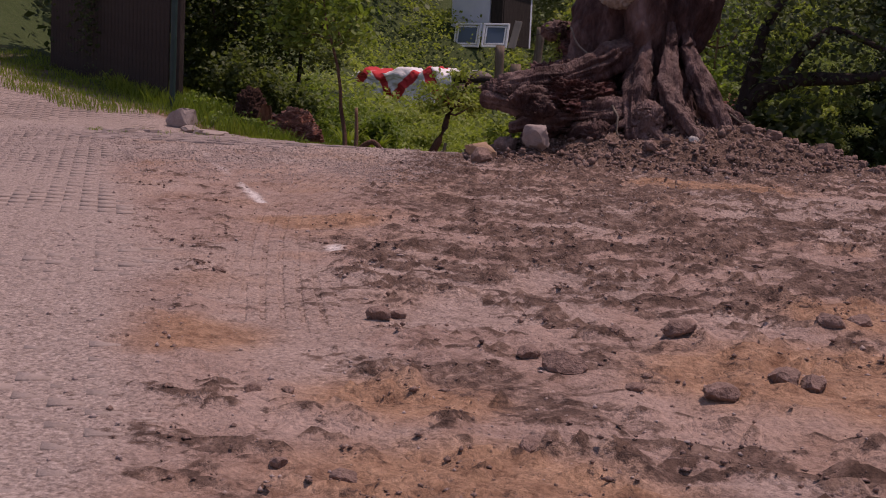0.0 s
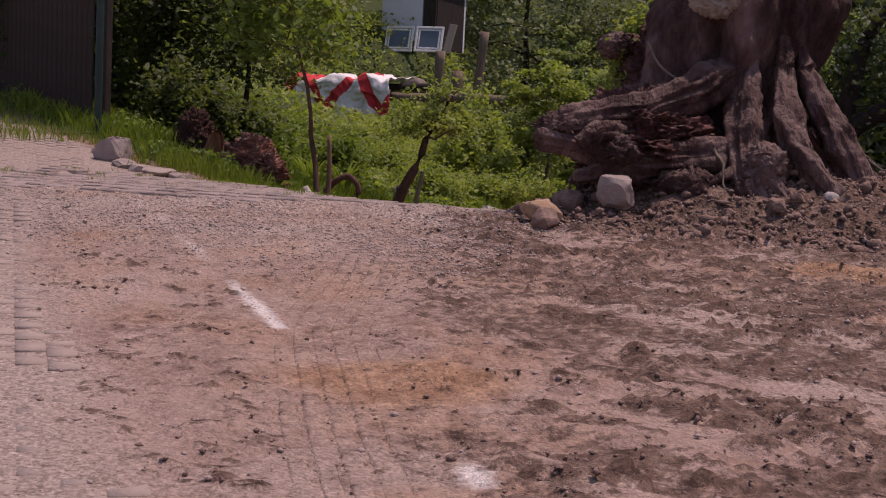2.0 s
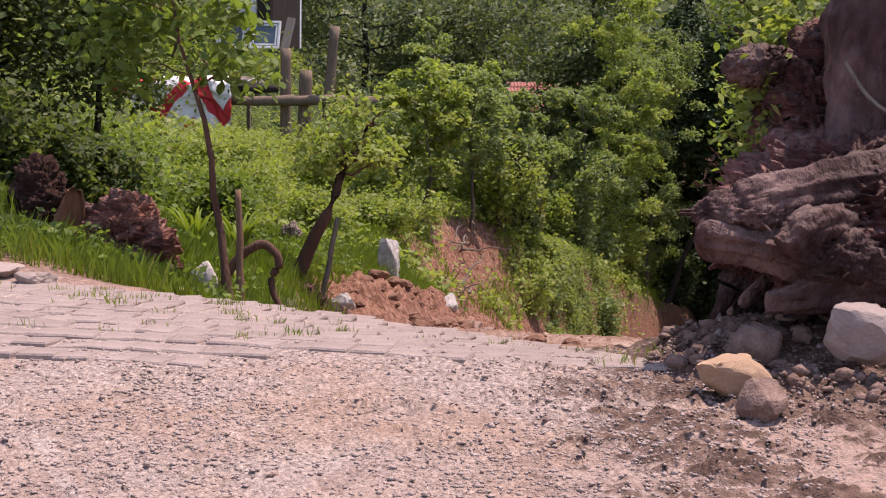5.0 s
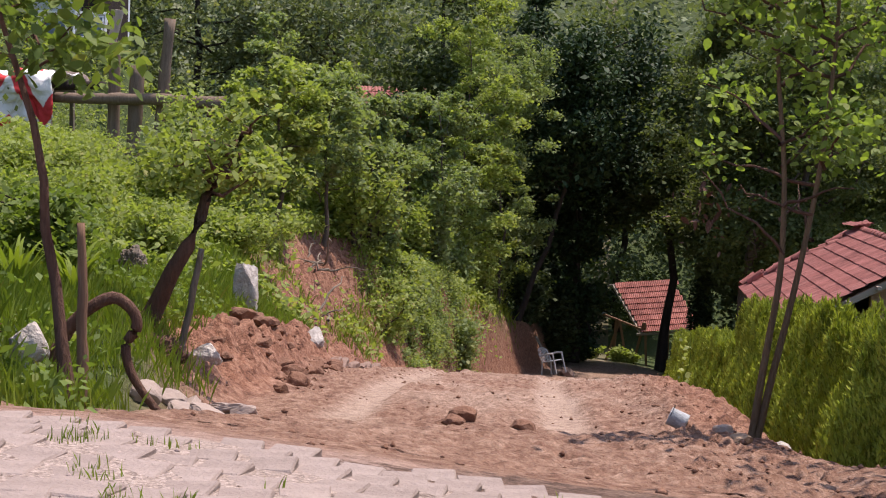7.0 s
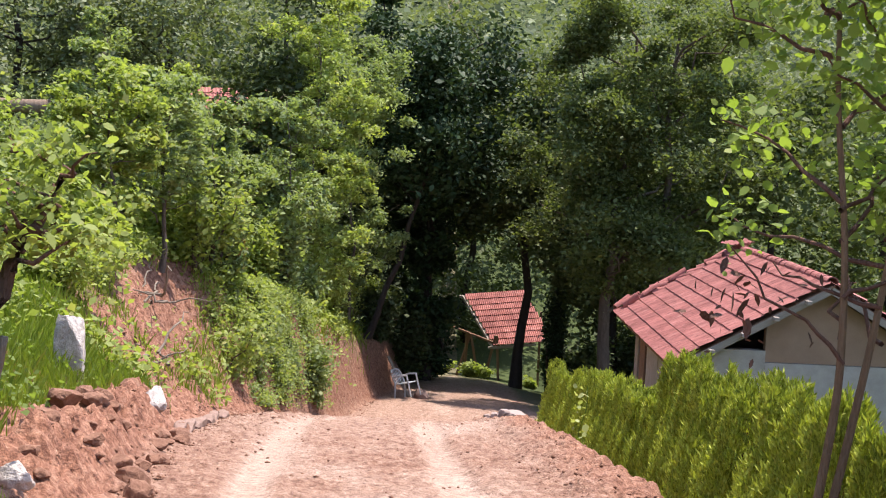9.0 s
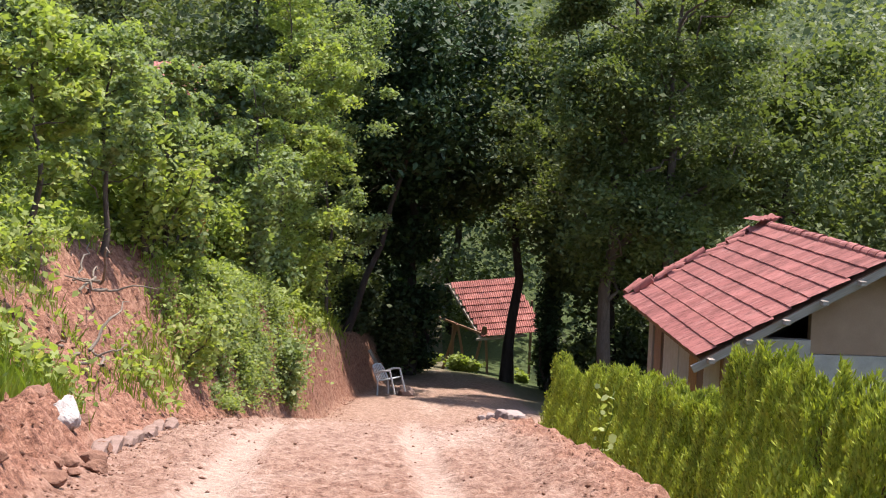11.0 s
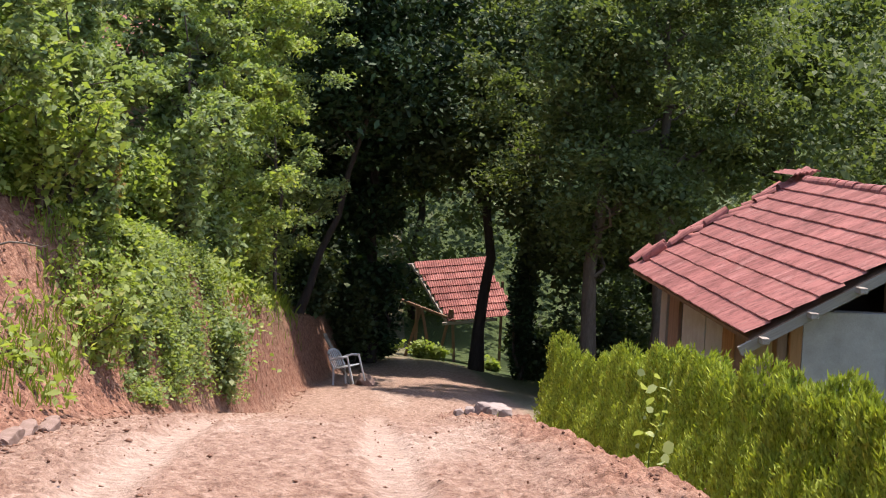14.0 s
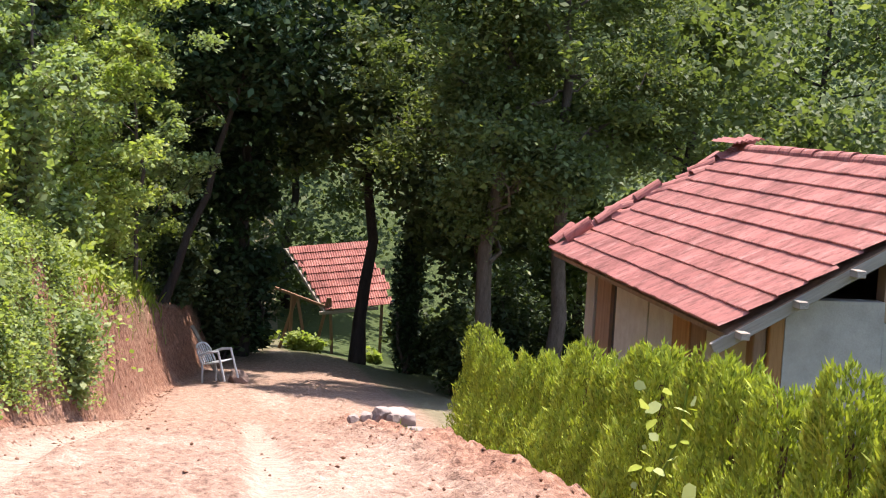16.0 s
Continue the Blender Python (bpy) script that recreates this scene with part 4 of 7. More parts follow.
    # thin torn rootlets
    for k in range(14):
        a = rng.random() * 2.6 + 3.4
        q = np.array([math.cos(a) * 0.85, math.sin(a) * 0.95, 0.15 + 0.5 * rng.random()])
        e = q + np.array([math.cos(a) * 0.2 + rng.normal() * 0.15, math.sin(a) * 0.2, -0.2 + rng.normal() * 0.12])
        v, f = tube(bent(q, e, 8, rng, 0.02), np.linspace(0.014, 0.005, 8), 6)
        part("rootlet", mesh_np("rootlet", v, f, POLEWOOD if k % 4 == 0 else STUMPWOOD, True), None, root)
    # splintered slivers standing out of the ragged root mass
    chips = []
    source = [o for o in root.children if o.name.startswith(("root_mass", "root_knot"))]
    for o in source:
        pts = np.array([v.co[:] for v in o.data.vertices])
        nrm = np.array([v.normal[:] for v in o.data.vertices])
        for k in rng.integers(len(pts), size=150 if len(pts) > 5000 else 24):
            if nrm[k, 1] > 0.5 or pts[k, 2] < -0.05:
                continue
            along = np.array([rng.normal() - 0.6, rng.normal() * 0.6 - 0.3, rng.normal() * 0.3])
            along = along / np.linalg.norm(along) * rng.uniform(0.04, 0.15) + nrm[k] * 0.03
            side = np.cross(along, nrm[k])
            side = side / (np.linalg.norm(side) + 1e-6) * rng.uniform(0.006, 0.016)
            up = nrm[k] * rng.uniform(0.006, 0.016)
            a, e = pts[k] - along * 0.4 - nrm[k] * 0.01, pts[k] + along * 0.6
            chips.append((np.array([a - side, a + side, a + up, e - side * 0.3, e + side * 0.3, e + up * 0.3]), np.array([(0, 1, 4, 3), (1, 2, 5, 4), (2, 0, 3, 5)])))
    tagged(part("splinter_fringe", mesh_np("splinter_fringe", *joined(chips), STUMPWOOD), None, root), "weathered grey-brown slivers of torn root", kind="stuff")
    v, f = tube(smooth_path([(-0.6, -0.5, 1.15), (-0.5, -0.6, 0.98), (-0.3, -0.7, 0.86), (-0.1, -0.72, 0.83)], 14), np.linspace(0.010, 0.006, 14), 6)
    part("rootlet", mesh_np("rootlet", v, f, POLEWOOD, True), None, root)
    return root


great_stump()


# ---- house with the tiled roof ----
def box(bm, x0, x1, y0, y1, z0, z1):
    v = [bm.verts.new(p) for p in ((x0, y0, z0), (x1, y0, z0), (x1, y1, z0), (x0, y1, z0), (x0, y0, z1), (x1, y0, z1), (x1, y1, z1), (x0, y1, z1))]
    for q in ((0, 3, 2, 1), (4, 5, 6, 7), (0, 1, 5, 4), (1, 2, 6, 5), (2, 3, 7, 6), (3, 0, 4, 7)):
        bm.faces.new([v[n] for n in q])


def block(name, x0, x1, y0, y1, z0, z1, mat, parent=None, label="", edge=0.012, place=None):
    bm = bmesh.new()
    box(bm, x0, x1, y0, y1, z0, z1)
    if edge:
        bmesh.ops.bevel(bm, geom=bm.edges[:], offset=edge, segments=1, affect="EDGES")
    return part(name, bm, mat, parent, label, place=place)


def beam(name, a, b, w, h, mat, parent=None, label=""):
    """A squared timber from a to b."""
    a, b = Vector(a), Vector(b)
    bm = bmesh.new()
    box(bm, -w / 2, w / 2, -h / 2, h / 2, 0, (b - a).length)
    bmesh.ops.bevel(bm, geom=bm.edges[:], offset=0.006, segments=1, affect="EDGES")
    m = Matrix.Translation(a) @ (b - a).to_track_quat("Z", "Y").to_matrix().to_4x4()
    return part(name, bm, mat, parent, label, place=m)


def pole(name, a, b, r0, r1, mat, parent=None, label="", seed=1, wobble=0.01, sides=10):
    rng = np.random.default_rng(seed)
    p = bent(np.array(a, float), np.array(b, float), 14, rng, wobble)
    v, f = tube(p, np.linspace(r0, r1, 14) * (1 + 0.05 * rng.normal(size=14)), sides)
    n = len(v)
    bm = bmesh.new()
    vs = [bm.verts.new(q) for q in v]
    for q in f:
        bm.faces.new([vs[k] for k in q])
    bm.faces.new(vs[:sides][::-1])
    bm.faces.new(vs[-sides:])
    return part(name, bm, mat, parent, label, True)


def tile_mesh(width, length, thick=0.026, lift=0.034):
    """One interlocking roof tile: three rolls across its width, a thick lower edge. Lies in x (across) and y (up the slope)."""
    bm = bmesh.new()
    n = 12
    prof = [(width * k / n, 0.028 * (1 - math.cos(6 * math.pi * k / n)) / 2 + (0.003 if k in (0, n) else 0)) for k in range(n + 1)]
    rows = []
    for y, up in ((0, lift), (length * 1.06, 0.0)):
        rows.append([bm.verts.new((x, y, z + up + thick)) for x, z in prof])
    low = [bm.verts.new((x, 0, z + lift)) for x, z in prof]
    for k in range(n):
        bm.faces.new((rows[0][k], rows[0][k + 1], rows[1][k + 1], rows[1][k]))
        bm.faces.new((low[k], low[k + 1], rows[0][k + 1], rows[0][k]))
    me = bpy.data.meshes.new("roof_tile")
    bm.normal_update()
    bm.to_mesh(me)
    bm.free()
    me.materials.append(TILE)
    return me


def half_round(length, r, mat, name="ridge_tile"):
    bm = bmesh.new()
    rows = []
    for y, s in ((0, 1.0), (0, 0.86), (length, 0.78), (length, 0.92)):
        rows.append([bm.verts.new((math.cos(a) * r * s, y, math.sin(a) * r * s)) for a in [math.pi * k / 8 for k in range(9)]])
    for a, b in ((1, 0), (0, 3), (3, 2), (2, 1)):
        for k in range(8):
            bm.faces.new((rows[a][k], rows[b][k], rows[b][k + 1], rows[a][k + 1]))
    me = bpy.data.meshes.new(name)
    bm.normal_update()
    bm.to_mesh(me)
    bm.free()
    me.materials.append(mat)
    return me


def tiled_slope(parent, origin, across, up, spans, row, tile_w, seed, drop=0.0):
    """Rows of tiles from the eave up. spans: for each row the start and end along the eave."""
    rng = random.Random(seed)
    across, up = Vector(across).normalized(), Vector(up).normalized()
    out = across.cross(up)
    me = tile_mesh(tile_w, row)
    for k, (s, e) in enumerate(spans):
        n = max(1, round((e - s) / tile_w))
        for j in range(n):
            if rng.random() < drop:
                continue
            p = Vector(origin) + across * (s + j * tile_w) + up * (k * row + rng.uniform(-0.006, 0.006)) + out * rng.uniform(0, 0.006)
            m = Matrix((across, up, out)).transposed().to_4x4()
            ob = new("roof_tile", me)
            ob.parent = parent
            ob.matrix_basis = Matrix.Translation(p) @ m @ pose(0, 0, 0, 0, 0, rng.uniform(-0.6, 0.6))


POLEPALE = bark_material("pale_board", (0.20, 0.165, 0.135), (0.36, 0.31, 0.26), 10, 0.06, 0.4)


ORANGEWOOD = bark_material("orange_wood", (0.22, 0.10, 0.04), (0.42, 0.22, 0.10), 10, 0.06, 0.4)


def house():
    x0, x1, xr = 5.0, 10.4, 7.7
    y0, y1 = 22.05, 29.0
    ze, zr = -0.93, 0.60
    base = -4.3
    root = thing("house", "low rendered outbuilding with a red clay tile gable roof", "house")
    wx0, wx1, wy0, wy1 = x0 + 0.42, x1 - 0.42, y0 + 0.3, y1 - 0.45
    zt = ze + (wx0 - x0) * (zr - ze) / (xr - x0) - 0.10
    t = 0.2
    # side wall of odd panels and boards under the eave, from the far end
    ln = wy1 - wy0 - t
    # the narrow dark set-back strip stands in for a shaded gap between boards
    for name, f0, f1, out, mat, lab in (("post", 0.0, 0.07, 0.03, POLEPALE, "pale grey corner post"), ("plank", 0.08, 0.19, 0.0, BROWNPLANK, "brown upright board"), ("plank", 0.195, 0.23, -0.04, DARKBARK, ""), ("panel", 0.235, 0.46, 0.0, PLASTER, "grey cement panel"), ("panel", 0.465, 0.62, -0.01, PLASTER, "grey cement panel"), ("plank", 0.625, 0.72, 0.01, ORANGEWOOD, "orange-brown board"), ("plank", 0.725, 0.80, 0.0, BROWNPLANK, ""), ("panel", 0.805, 1.0, 0.0, PLASTER, "grey cement panel")):
        block(name, wx0 - out, wx0 + t, wy1 - f1 * ln, wy1 - f0 * ln, base, zt - 0.02, mat, root, lab, edge=0.006)
    # near gable: grey below, tan above, with the dark gap under the rake
    for xa, xb, top in ((wx0 + 0.28, 6.7, -0.64), (6.703, wx1, -0.85)):
        bm = bmesh.new()
        box(bm, xa, xb, wy0, wy0 + t, base, top)
        part("wall", bm, PLASTER, root, "light grey rendered lower gable wall")
    bm = bmesh.new()
    pts = [(6.7, -0.84), (9.9, -0.84), (xr, zr - 0.16), (6.7, -0.14)]
    a, b = [bm.verts.new((px, wy0 + 0.03, pz)) for px, pz in pts], [bm.verts.new((px, wy0 + t, pz)) for px, pz in pts]
    bm.faces.new(a)
    bm.faces.new(b[::-1])
    for k in range(4):
        bm.faces.new((a[k], b[k], b[(k + 1) % 4], a[(k + 1) % 4]))
    part("wall", bm, TANPLASTER, root, "tan rendered upper gable wall")
    block("wall", wx0 - 0.02, wx0 + 0.11, wy0 + 0.02, wy0 + t, base, zt - 0.1, BROWNPLANK, root, "brown boarded corner panel")
    block("door_post", wx0 + 0.12, wx0 + 0.27, wy0 - 0.02, wy0 + t, base, zt + 0.02, ORANGEWOOD, root, "orange-brown timber post")
    block("wall", wx1 - t, wx1, wy0 + t, wy1, base, zt - 0.02, PLASTER, root)
    block("wall", wx0, wx1, wy1 - t, wy1, base, zt - 0.02, PLASTER, root)
    # roof boards under the tiles
    deck = [((x0, y0), (x0, y1), (xr, y1), (xr, y0)), ((x1, y0), (xr, y0), (xr, y1), (x1, y1))]
    bm = bmesh.new()
    far = [(wx0 + t, zt - 0.03), (wx1 - t, zt - 0.03), (xr, zr - 0.16)]
    a, b = [bm.verts.new((px, wy1 - 0.15, pz)) for px, pz in far], [bm.verts.new((px, wy1, pz)) for px, pz in far]
    bm.faces.new(a[::-1])
    bm.faces.new(b)
    for k in range(3):
        bm.faces.new((b[k], a[k], a[(k + 1) % 3], b[(k + 1) % 3]))
    part("wall", bm, TANPLASTER, root)
    roof = thing("roof", "", "")
    for key in ("label", "category"):
        if key in roof:
            del roof[key]
    roof.parent = root
    for q in deck:
        bm = bmesh.new()
        top = [bm.verts.new((px, py, (zr if px == xr else ze) - 0.015)) for px, py in q]
        low = [bm.verts.new((px, py, (zr if px == xr else ze) - 0.06)) for px, py in q]
        bm.faces.new(top)
        bm.faces.new(low[::-1])
        for k in range(len(q)):
            bm.faces.new((low[k], low[(k + 1) % len(q)], top[(k + 1) % len(q)], top[k]))
        part("roof_board", bm, BROWNPLANK, roof)
    slope = math.hypot(xr - x0, zr - ze)
    rows = 10
    row = slope / rows
    ln = y1 - y0
    # eave runs from far to near on the lane side; the far ends of the rows are ragged
    ragged = random.Random(31)
    tiled_slope(roof, (x0 - 0.05, y1, ze), (0, -1, 0), (xr - x0, 0, zr - ze), [(ragged.uniform(0.0, 0.12), ln + 0.06) for k in range(rows)], row, 0.21, 3)
    tiled_slope(roof, (x1 + 0.05, y0, ze), (0, 1, 0), (-(xr - x0), 0, zr - ze), [(0, ln)] * rows, row, 0.48, 4)
    rng = random.Random(7)
    cap = half_round(0.42, 0.11, TILE)
    for k in range(int(ln / 0.36)):
        ob = new("ridge_tile", cap)
        ob.parent, ob.matrix_basis = roof, pose(xr, y0 + k * 0.36, zr + 0.03 + rng.uniform(0, 0.015), rng.uniform(-2, 2), 0, rng.uniform(-2, 2))
    # the far verge's caps lie broken and out of line, two deep in places
    a, b = Vector((x0 - 0.02, y1 - 0.02, ze + 0.05)), Vector((xr, y1 - 0.02, zr + 0.05))
    q = (b - a).to_track_quat("Y", "Z").to_matrix().to_4x4()
    for k in range(14):
        for deep in (0, 1):
            if deep and (k in (0, 6, 7, 11, 12, 13) or rng.random() < 0.2):
                continue
            p = a.lerp(b, k / 14) + Vector((rng.uniform(-0.04, 0.04), -0.22 * deep + rng.uniform(-0.06, 0.05), 0.03 + rng.uniform(-0.02, 0.05) - 0.01 * deep))
            ob = new("verge_tile", cap)
            ob.parent = roof
            ob.matrix_basis = Matrix.Translation(p) @ q @ pose(0, 0, 0, rng.uniform(-12, 12), rng.uniform(-38, 38), rng.uniform(-34, 34))
    for k in range(5):
        p = a.lerp(b, 0.40 + 0.13 * k)
        beam("batten", p + Vector((0, -0.15, -0.01)), p + Vector((0.02, 0.34 - 0.03 * k, 0.02)), 0.05, 0.04, POLEPALE, roof, "loose pale batten end")
    for k, (dx, dy, rz) in enumerate(((-0.25, 0.10, 28), (-0.05, 0.16, 12))):
        ob = new("loose_tile", tile_mesh(0.30, 0.42))
        ob.parent, ob.matrix_basis = roof, pose(xr + dx, y1 + dy - 0.45, zr + 0.08 + 0.03 * k, 6, -10, rz)
    # barge boards and rafter ends on the near gable
    for sx in (1, -1):
        e = Vector((x0 - 0.12 if sx > 0 else x1 + 0.12, y0 + 0.02, ze - 0.16))
        beam("barge_board", e, (xr, y0 + 0.02, zr - 0.10), 0.05, 0.12, POLEPALE, roof, "weathered grey barge board")
    for k in range(5):
        p = Vector((x0, y0, ze)).lerp(Vector((xr, y0, zr)), 0.04 + 0.2 * k)
        beam("purlin", p + Vector((0.02, -0.16, -0.07)), p + Vector((0.02, 0.8, -0.07)), 0.09, 0.07, PLANK, roof, "sawn purlin end")
    return root


house()


# ---- thuja hedge ----
def thuja(x, y, w, tall, seed):
    rng = np.random.default_rng(seed)
    z0 = spot_z(x, y) - 0.05
    root = thing("thuja", "dense yellow-green thuja shrub in a lane-side hedge", "hedge shrub", pose(x, y, z0), "hedge along the lane")
    v, f = tube(bent(np.zeros(3), np.array([0, 0, tall * 0.8]), 6, rng, 0.01), np.linspace(0.05, 0.02, 6), 6)
    part("trunk", mesh_np("trunk", v, f, REDBARK, True), None, root)
    n = 13000 if y < 16 else 9000
    h = rng.random(n) ** 0.85
    ang = rng.random(n) * 6.283
    wide = w * (0.55 + 0.45 * np.sin(np.clip(h * 1.15 + 0.25, 0, 1) * math.pi) ** 0.6) * (1 - 0.35 * np.clip((h - 0.75) / 0.25, 0, 1) ** 2)
    wide = wide * (1 + 0.46 * fractal(np.cos(ang) * 3.4 + seed, np.sin(ang) * 3.4 + h * 1.0, 1.2, 3, seed))
    rr = wide * (0.62 + 0.38 * rng.random(n) ** 0.5)
    c = np.stack([np.cos(ang) * rr, np.sin(ang) * rr, h * tall * (0.93 + 0.13 * fractal(np.cos(ang) * rr * 9 + seed, np.sin(ang) * rr * 9, 1.0, 2, seed))], -1)
    out = np.stack([np.cos(ang), np.sin(ang), 0 * ang], -1)
    d = np.array([0, 0, 1.0]) * (0.8 + 0.3 * rng.random((n, 1))) + out * (0.55 * rng.random((n, 1))) + 0.28 * rng.normal(size=(n, 3))
    d /= np.linalg.norm(d, axis=1)[:, None]
    s = np.cross(d, rng.normal(size=(n, 3)))
    s /= np.linalg.norm(s, axis=1)[:, None]
    ln, wd = 0.03 + 0.06 * rng.random((n, 1)) ** 2, 0.005 + 0.006 * rng.random((n, 1))
    vv = np.stack([c, c + d * ln * 0.45 + s * wd, c + d * ln, c + d * ln * 0.45 - s * wd], 1).reshape(-1, 3)
    part("foliage", mesh_np("foliage", vv, np.arange(4 * n).reshape(n, 4), LEAF_YELLOW), None, root)


HEDGE = random.Random(12)
HEDGE_Y = [4, 6, 8, 9.5, 11.5, 13.3, 13.9, 16, 17.7, 20.7, 23, 25.2, 26.3]
HEDGE_TOP = [1.62, 1.5, 1.25, 1.08, 0.9, 0.68, 0.05, -0.12, -0.38, -0.80, -1.32, -1.62, -1.5]
hy, hk = 4.4, 0
while hy < 26.6:
    hx = 3.45 + HEDGE.uniform(-0.07, 0.07)
    tall = float(np.interp(hy, HEDGE_Y, HEDGE_TOP)) - spot_z(hx, hy) + HEDGE.uniform(-0.10, 0.10)
    thuja(hx, hy, 0.40 + HEDGE.uniform(-0.05, 0.06), tall, 50 + hk)
    hy += 0.66 + HEDGE.uniform(-0.08, 0.14)
    hk += 1


# ---- trees ----
for k, (tx, ty, th, tw, tc) in enumerate([(-4.7, 21.5, 3.7, 1.0, 9000), (-4.3, 24.5, 3.9, 1.1, 10000), (-3.9, 27.8, 3.9, 1.2, 11000), (-5.6, 29.5, 4.4, 1.3, 10000), (-2.9, 32.4, 5.6, 1.4, 12000), (-6.2, 35.0, 5.6, 1.5, 9000), (-2.5, 36.5, 8.6, 1.8, 14000), (-7.6, 33.5, 6.2, 1.4, 9000), (-1.7, 41.0, 9.6, 1.9, 14000), (-2.6, 46.0, 11.5, 1.9, 13000)]):
    tree("young_tree", "bushy young broadleaf tree growing on the red bank", tx, ty, th, (tw, tw), 0.055, 0.34 if k < 2 else 0.08, int(tc * (0.9 if k < 2 else 1.7)), 0.060, LEAF_MID if k % 3 else LEAF_LIGHT, BARK, 100 + k, 100, tight=0.17, group="trees on the bank")
for k, (tx, ty, th, tw, sc) in enumerate([(6.5, 42, 13.5, 3.5, 30000), (7.9, 42.3, 14.0, 3.4, 30000)]):
    tree("alder", "tall leafy alder with a straight grey-brown trunk", tx, ty, th, (tw, tw), 0.24, 0.30, int(sc * 1.9), 0.078, LEAF_ALDER, BARK, 130 + k, 95, lean=(0.5, 0), tight=0.20, group="trees behind the house")
# the crowns near x 4 and x 7 are added to shade the lane
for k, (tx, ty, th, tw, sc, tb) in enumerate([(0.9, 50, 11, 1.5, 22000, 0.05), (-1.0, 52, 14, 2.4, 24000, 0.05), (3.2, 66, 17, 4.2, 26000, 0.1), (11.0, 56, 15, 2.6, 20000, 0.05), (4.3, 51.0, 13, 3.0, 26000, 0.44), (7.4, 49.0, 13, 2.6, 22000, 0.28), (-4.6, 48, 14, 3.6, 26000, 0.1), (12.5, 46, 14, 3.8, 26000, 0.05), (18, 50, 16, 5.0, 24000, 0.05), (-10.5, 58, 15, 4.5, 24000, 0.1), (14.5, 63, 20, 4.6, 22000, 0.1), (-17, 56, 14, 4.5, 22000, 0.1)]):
    tree("tall_tree", "tall woodland tree, leaf colour toned for shade and haze", tx, ty, th, (tw, tw), 0.22, tb, int(sc * 0.95), 0.13, CONIFER if k < 2 else LEAF_ALDER if k in (7, 8) else LEAF_HAZE if k >= 9 else LEAF_WOOD, DARKBARK, 150 + k, 110, tight=0.32, droop=0.35, group="dark trees at the lane's end")
# an added overhanging crown that throws shade on the chair and lane
tree("tall_tree", "dark leaning tree added to shade the lane's end", -1.4, 44.5, 10.5, (2.6, 2.6), 0.12, 0.5, 24000, 0.11, CONIFER, DARKBARK, 171, 110, lean=(3.2, 0), tight=0.32, droop=0.35, group="dark trees at the lane's end")
rng_w = np.random.default_rng(77)
wc = []
for k in range(1200):
    a = rng_w.random()
    wx, wy = rng_w.uniform(-50, 50), rng_w.uniform(62, 125)
    if rng_w.random() < 0.35:
        wx, wy = rng_w.uniform(-60, -20), rng_w.uniform(20, 70)
    elif rng_w.random() < 0.3:
        wx, wy = rng_w.uniform(22, 60), rng_w.uniform(15, 70)
    wc.append((wx, wy, spot_z(wx, wy) + rng_w.uniform(1, 13)))
wc = np.array(wc)
wp = wc[rng_w.integers(len(wc), size=95000)] + rng_w.normal(size=(95000, 3)) * (1.5, 1.5, 1.5)
wv, wf = leaves(wp, 0.30, rng_w, 0.35, 1.5, 0.2)
tagged(new("woods", mesh_np("woods", wv, wf, LEAF_HAZE)), "dense green woods covering the far hillside", "woods", kind="stuff")


# ---- garden on the upper side ----
tree("garden_tree", "slender leaning garden tree with a thin dark trunk", -1.36, 2.7, 2.9, (0.8, 0.8), 0.036, 0.66, 2300, 0.05, LEAF_GARDEN, REDBARK, 201, 26, lean=(-0.5, 0.1), z=1.2, tight=0.45, corners=6)
tree("garden_tree", "dense dark leafy tree in the garden", -4.35, 6.5, 3.9, (1.05, 1.0), 0.05, 0.36, 9000, 0.048, LEAF_ALDER, DARKBARK, 206, 60, tight=0.3)
tree("vine_arbour", "old grapevine with a bent dark trunk and bright leaves", -2.28, 6.8, 1.95, (0.62, 0.5), 0.095, 0.62, 2600, 0.036, LEAF_LIGHT, REDBARK, 203, 22, lean=(0.8, 0.0), tight=0.42, corners=6)
tree("vine_arbour", "old grapevine with a bent dark trunk and bright leaves", -3.9, 8.0, 0.95, (0.8, 0.7), 0.05, 0.45, 2600, 0.042, LEAF_GARDEN, DARKBARK, 204, 26, tight=0.42, corners=6)
VINE = [(-1.74, 3.4, 0.98), (-1.63, 3.4, 1.31), (-1.5, 3.38, 1.48), (-1.31, 3.4, 1.60), (-1.19, 3.42, 1.50), (-1.17, 3.42, 1.40), (-1.25, 3.4, 1.31), (-1.2, 3.38, 1.14), (-1.07, 3.38, 0.97), (-0.92, 3.38, 0.82)]


v, f = tube(smooth_path(VINE, 40), np.linspace(0.045, 0.022, 40) * (1 + 0.15 * fractal(np.arange(40) * 0.4, np.zeros(40), 1, 3, 3)), 9)
tagged(part("bare_vine", mesh_np("bare_vine", v, f, REDBARK, True), None), "twisted bare vine stem looping over the grass", "vine")
tagged(pole("garden_stake", (-1.34, 3.0, 1.0), (-1.36, 3.0, 2.03), 0.036, 0.022, BROWNPLANK, None, "", 5, 0.004), "short reddish wooden garden stake with a broken tip", "stake")
tagged(pole("garden_stake", (-1.98, 6.75, 0.6), (-1.80, 6.8, 1.55), 0.03, 0.027, POLEWOOD, None, "", 6, 0.004), "leaning wooden prop beside the grapevine", "stake")


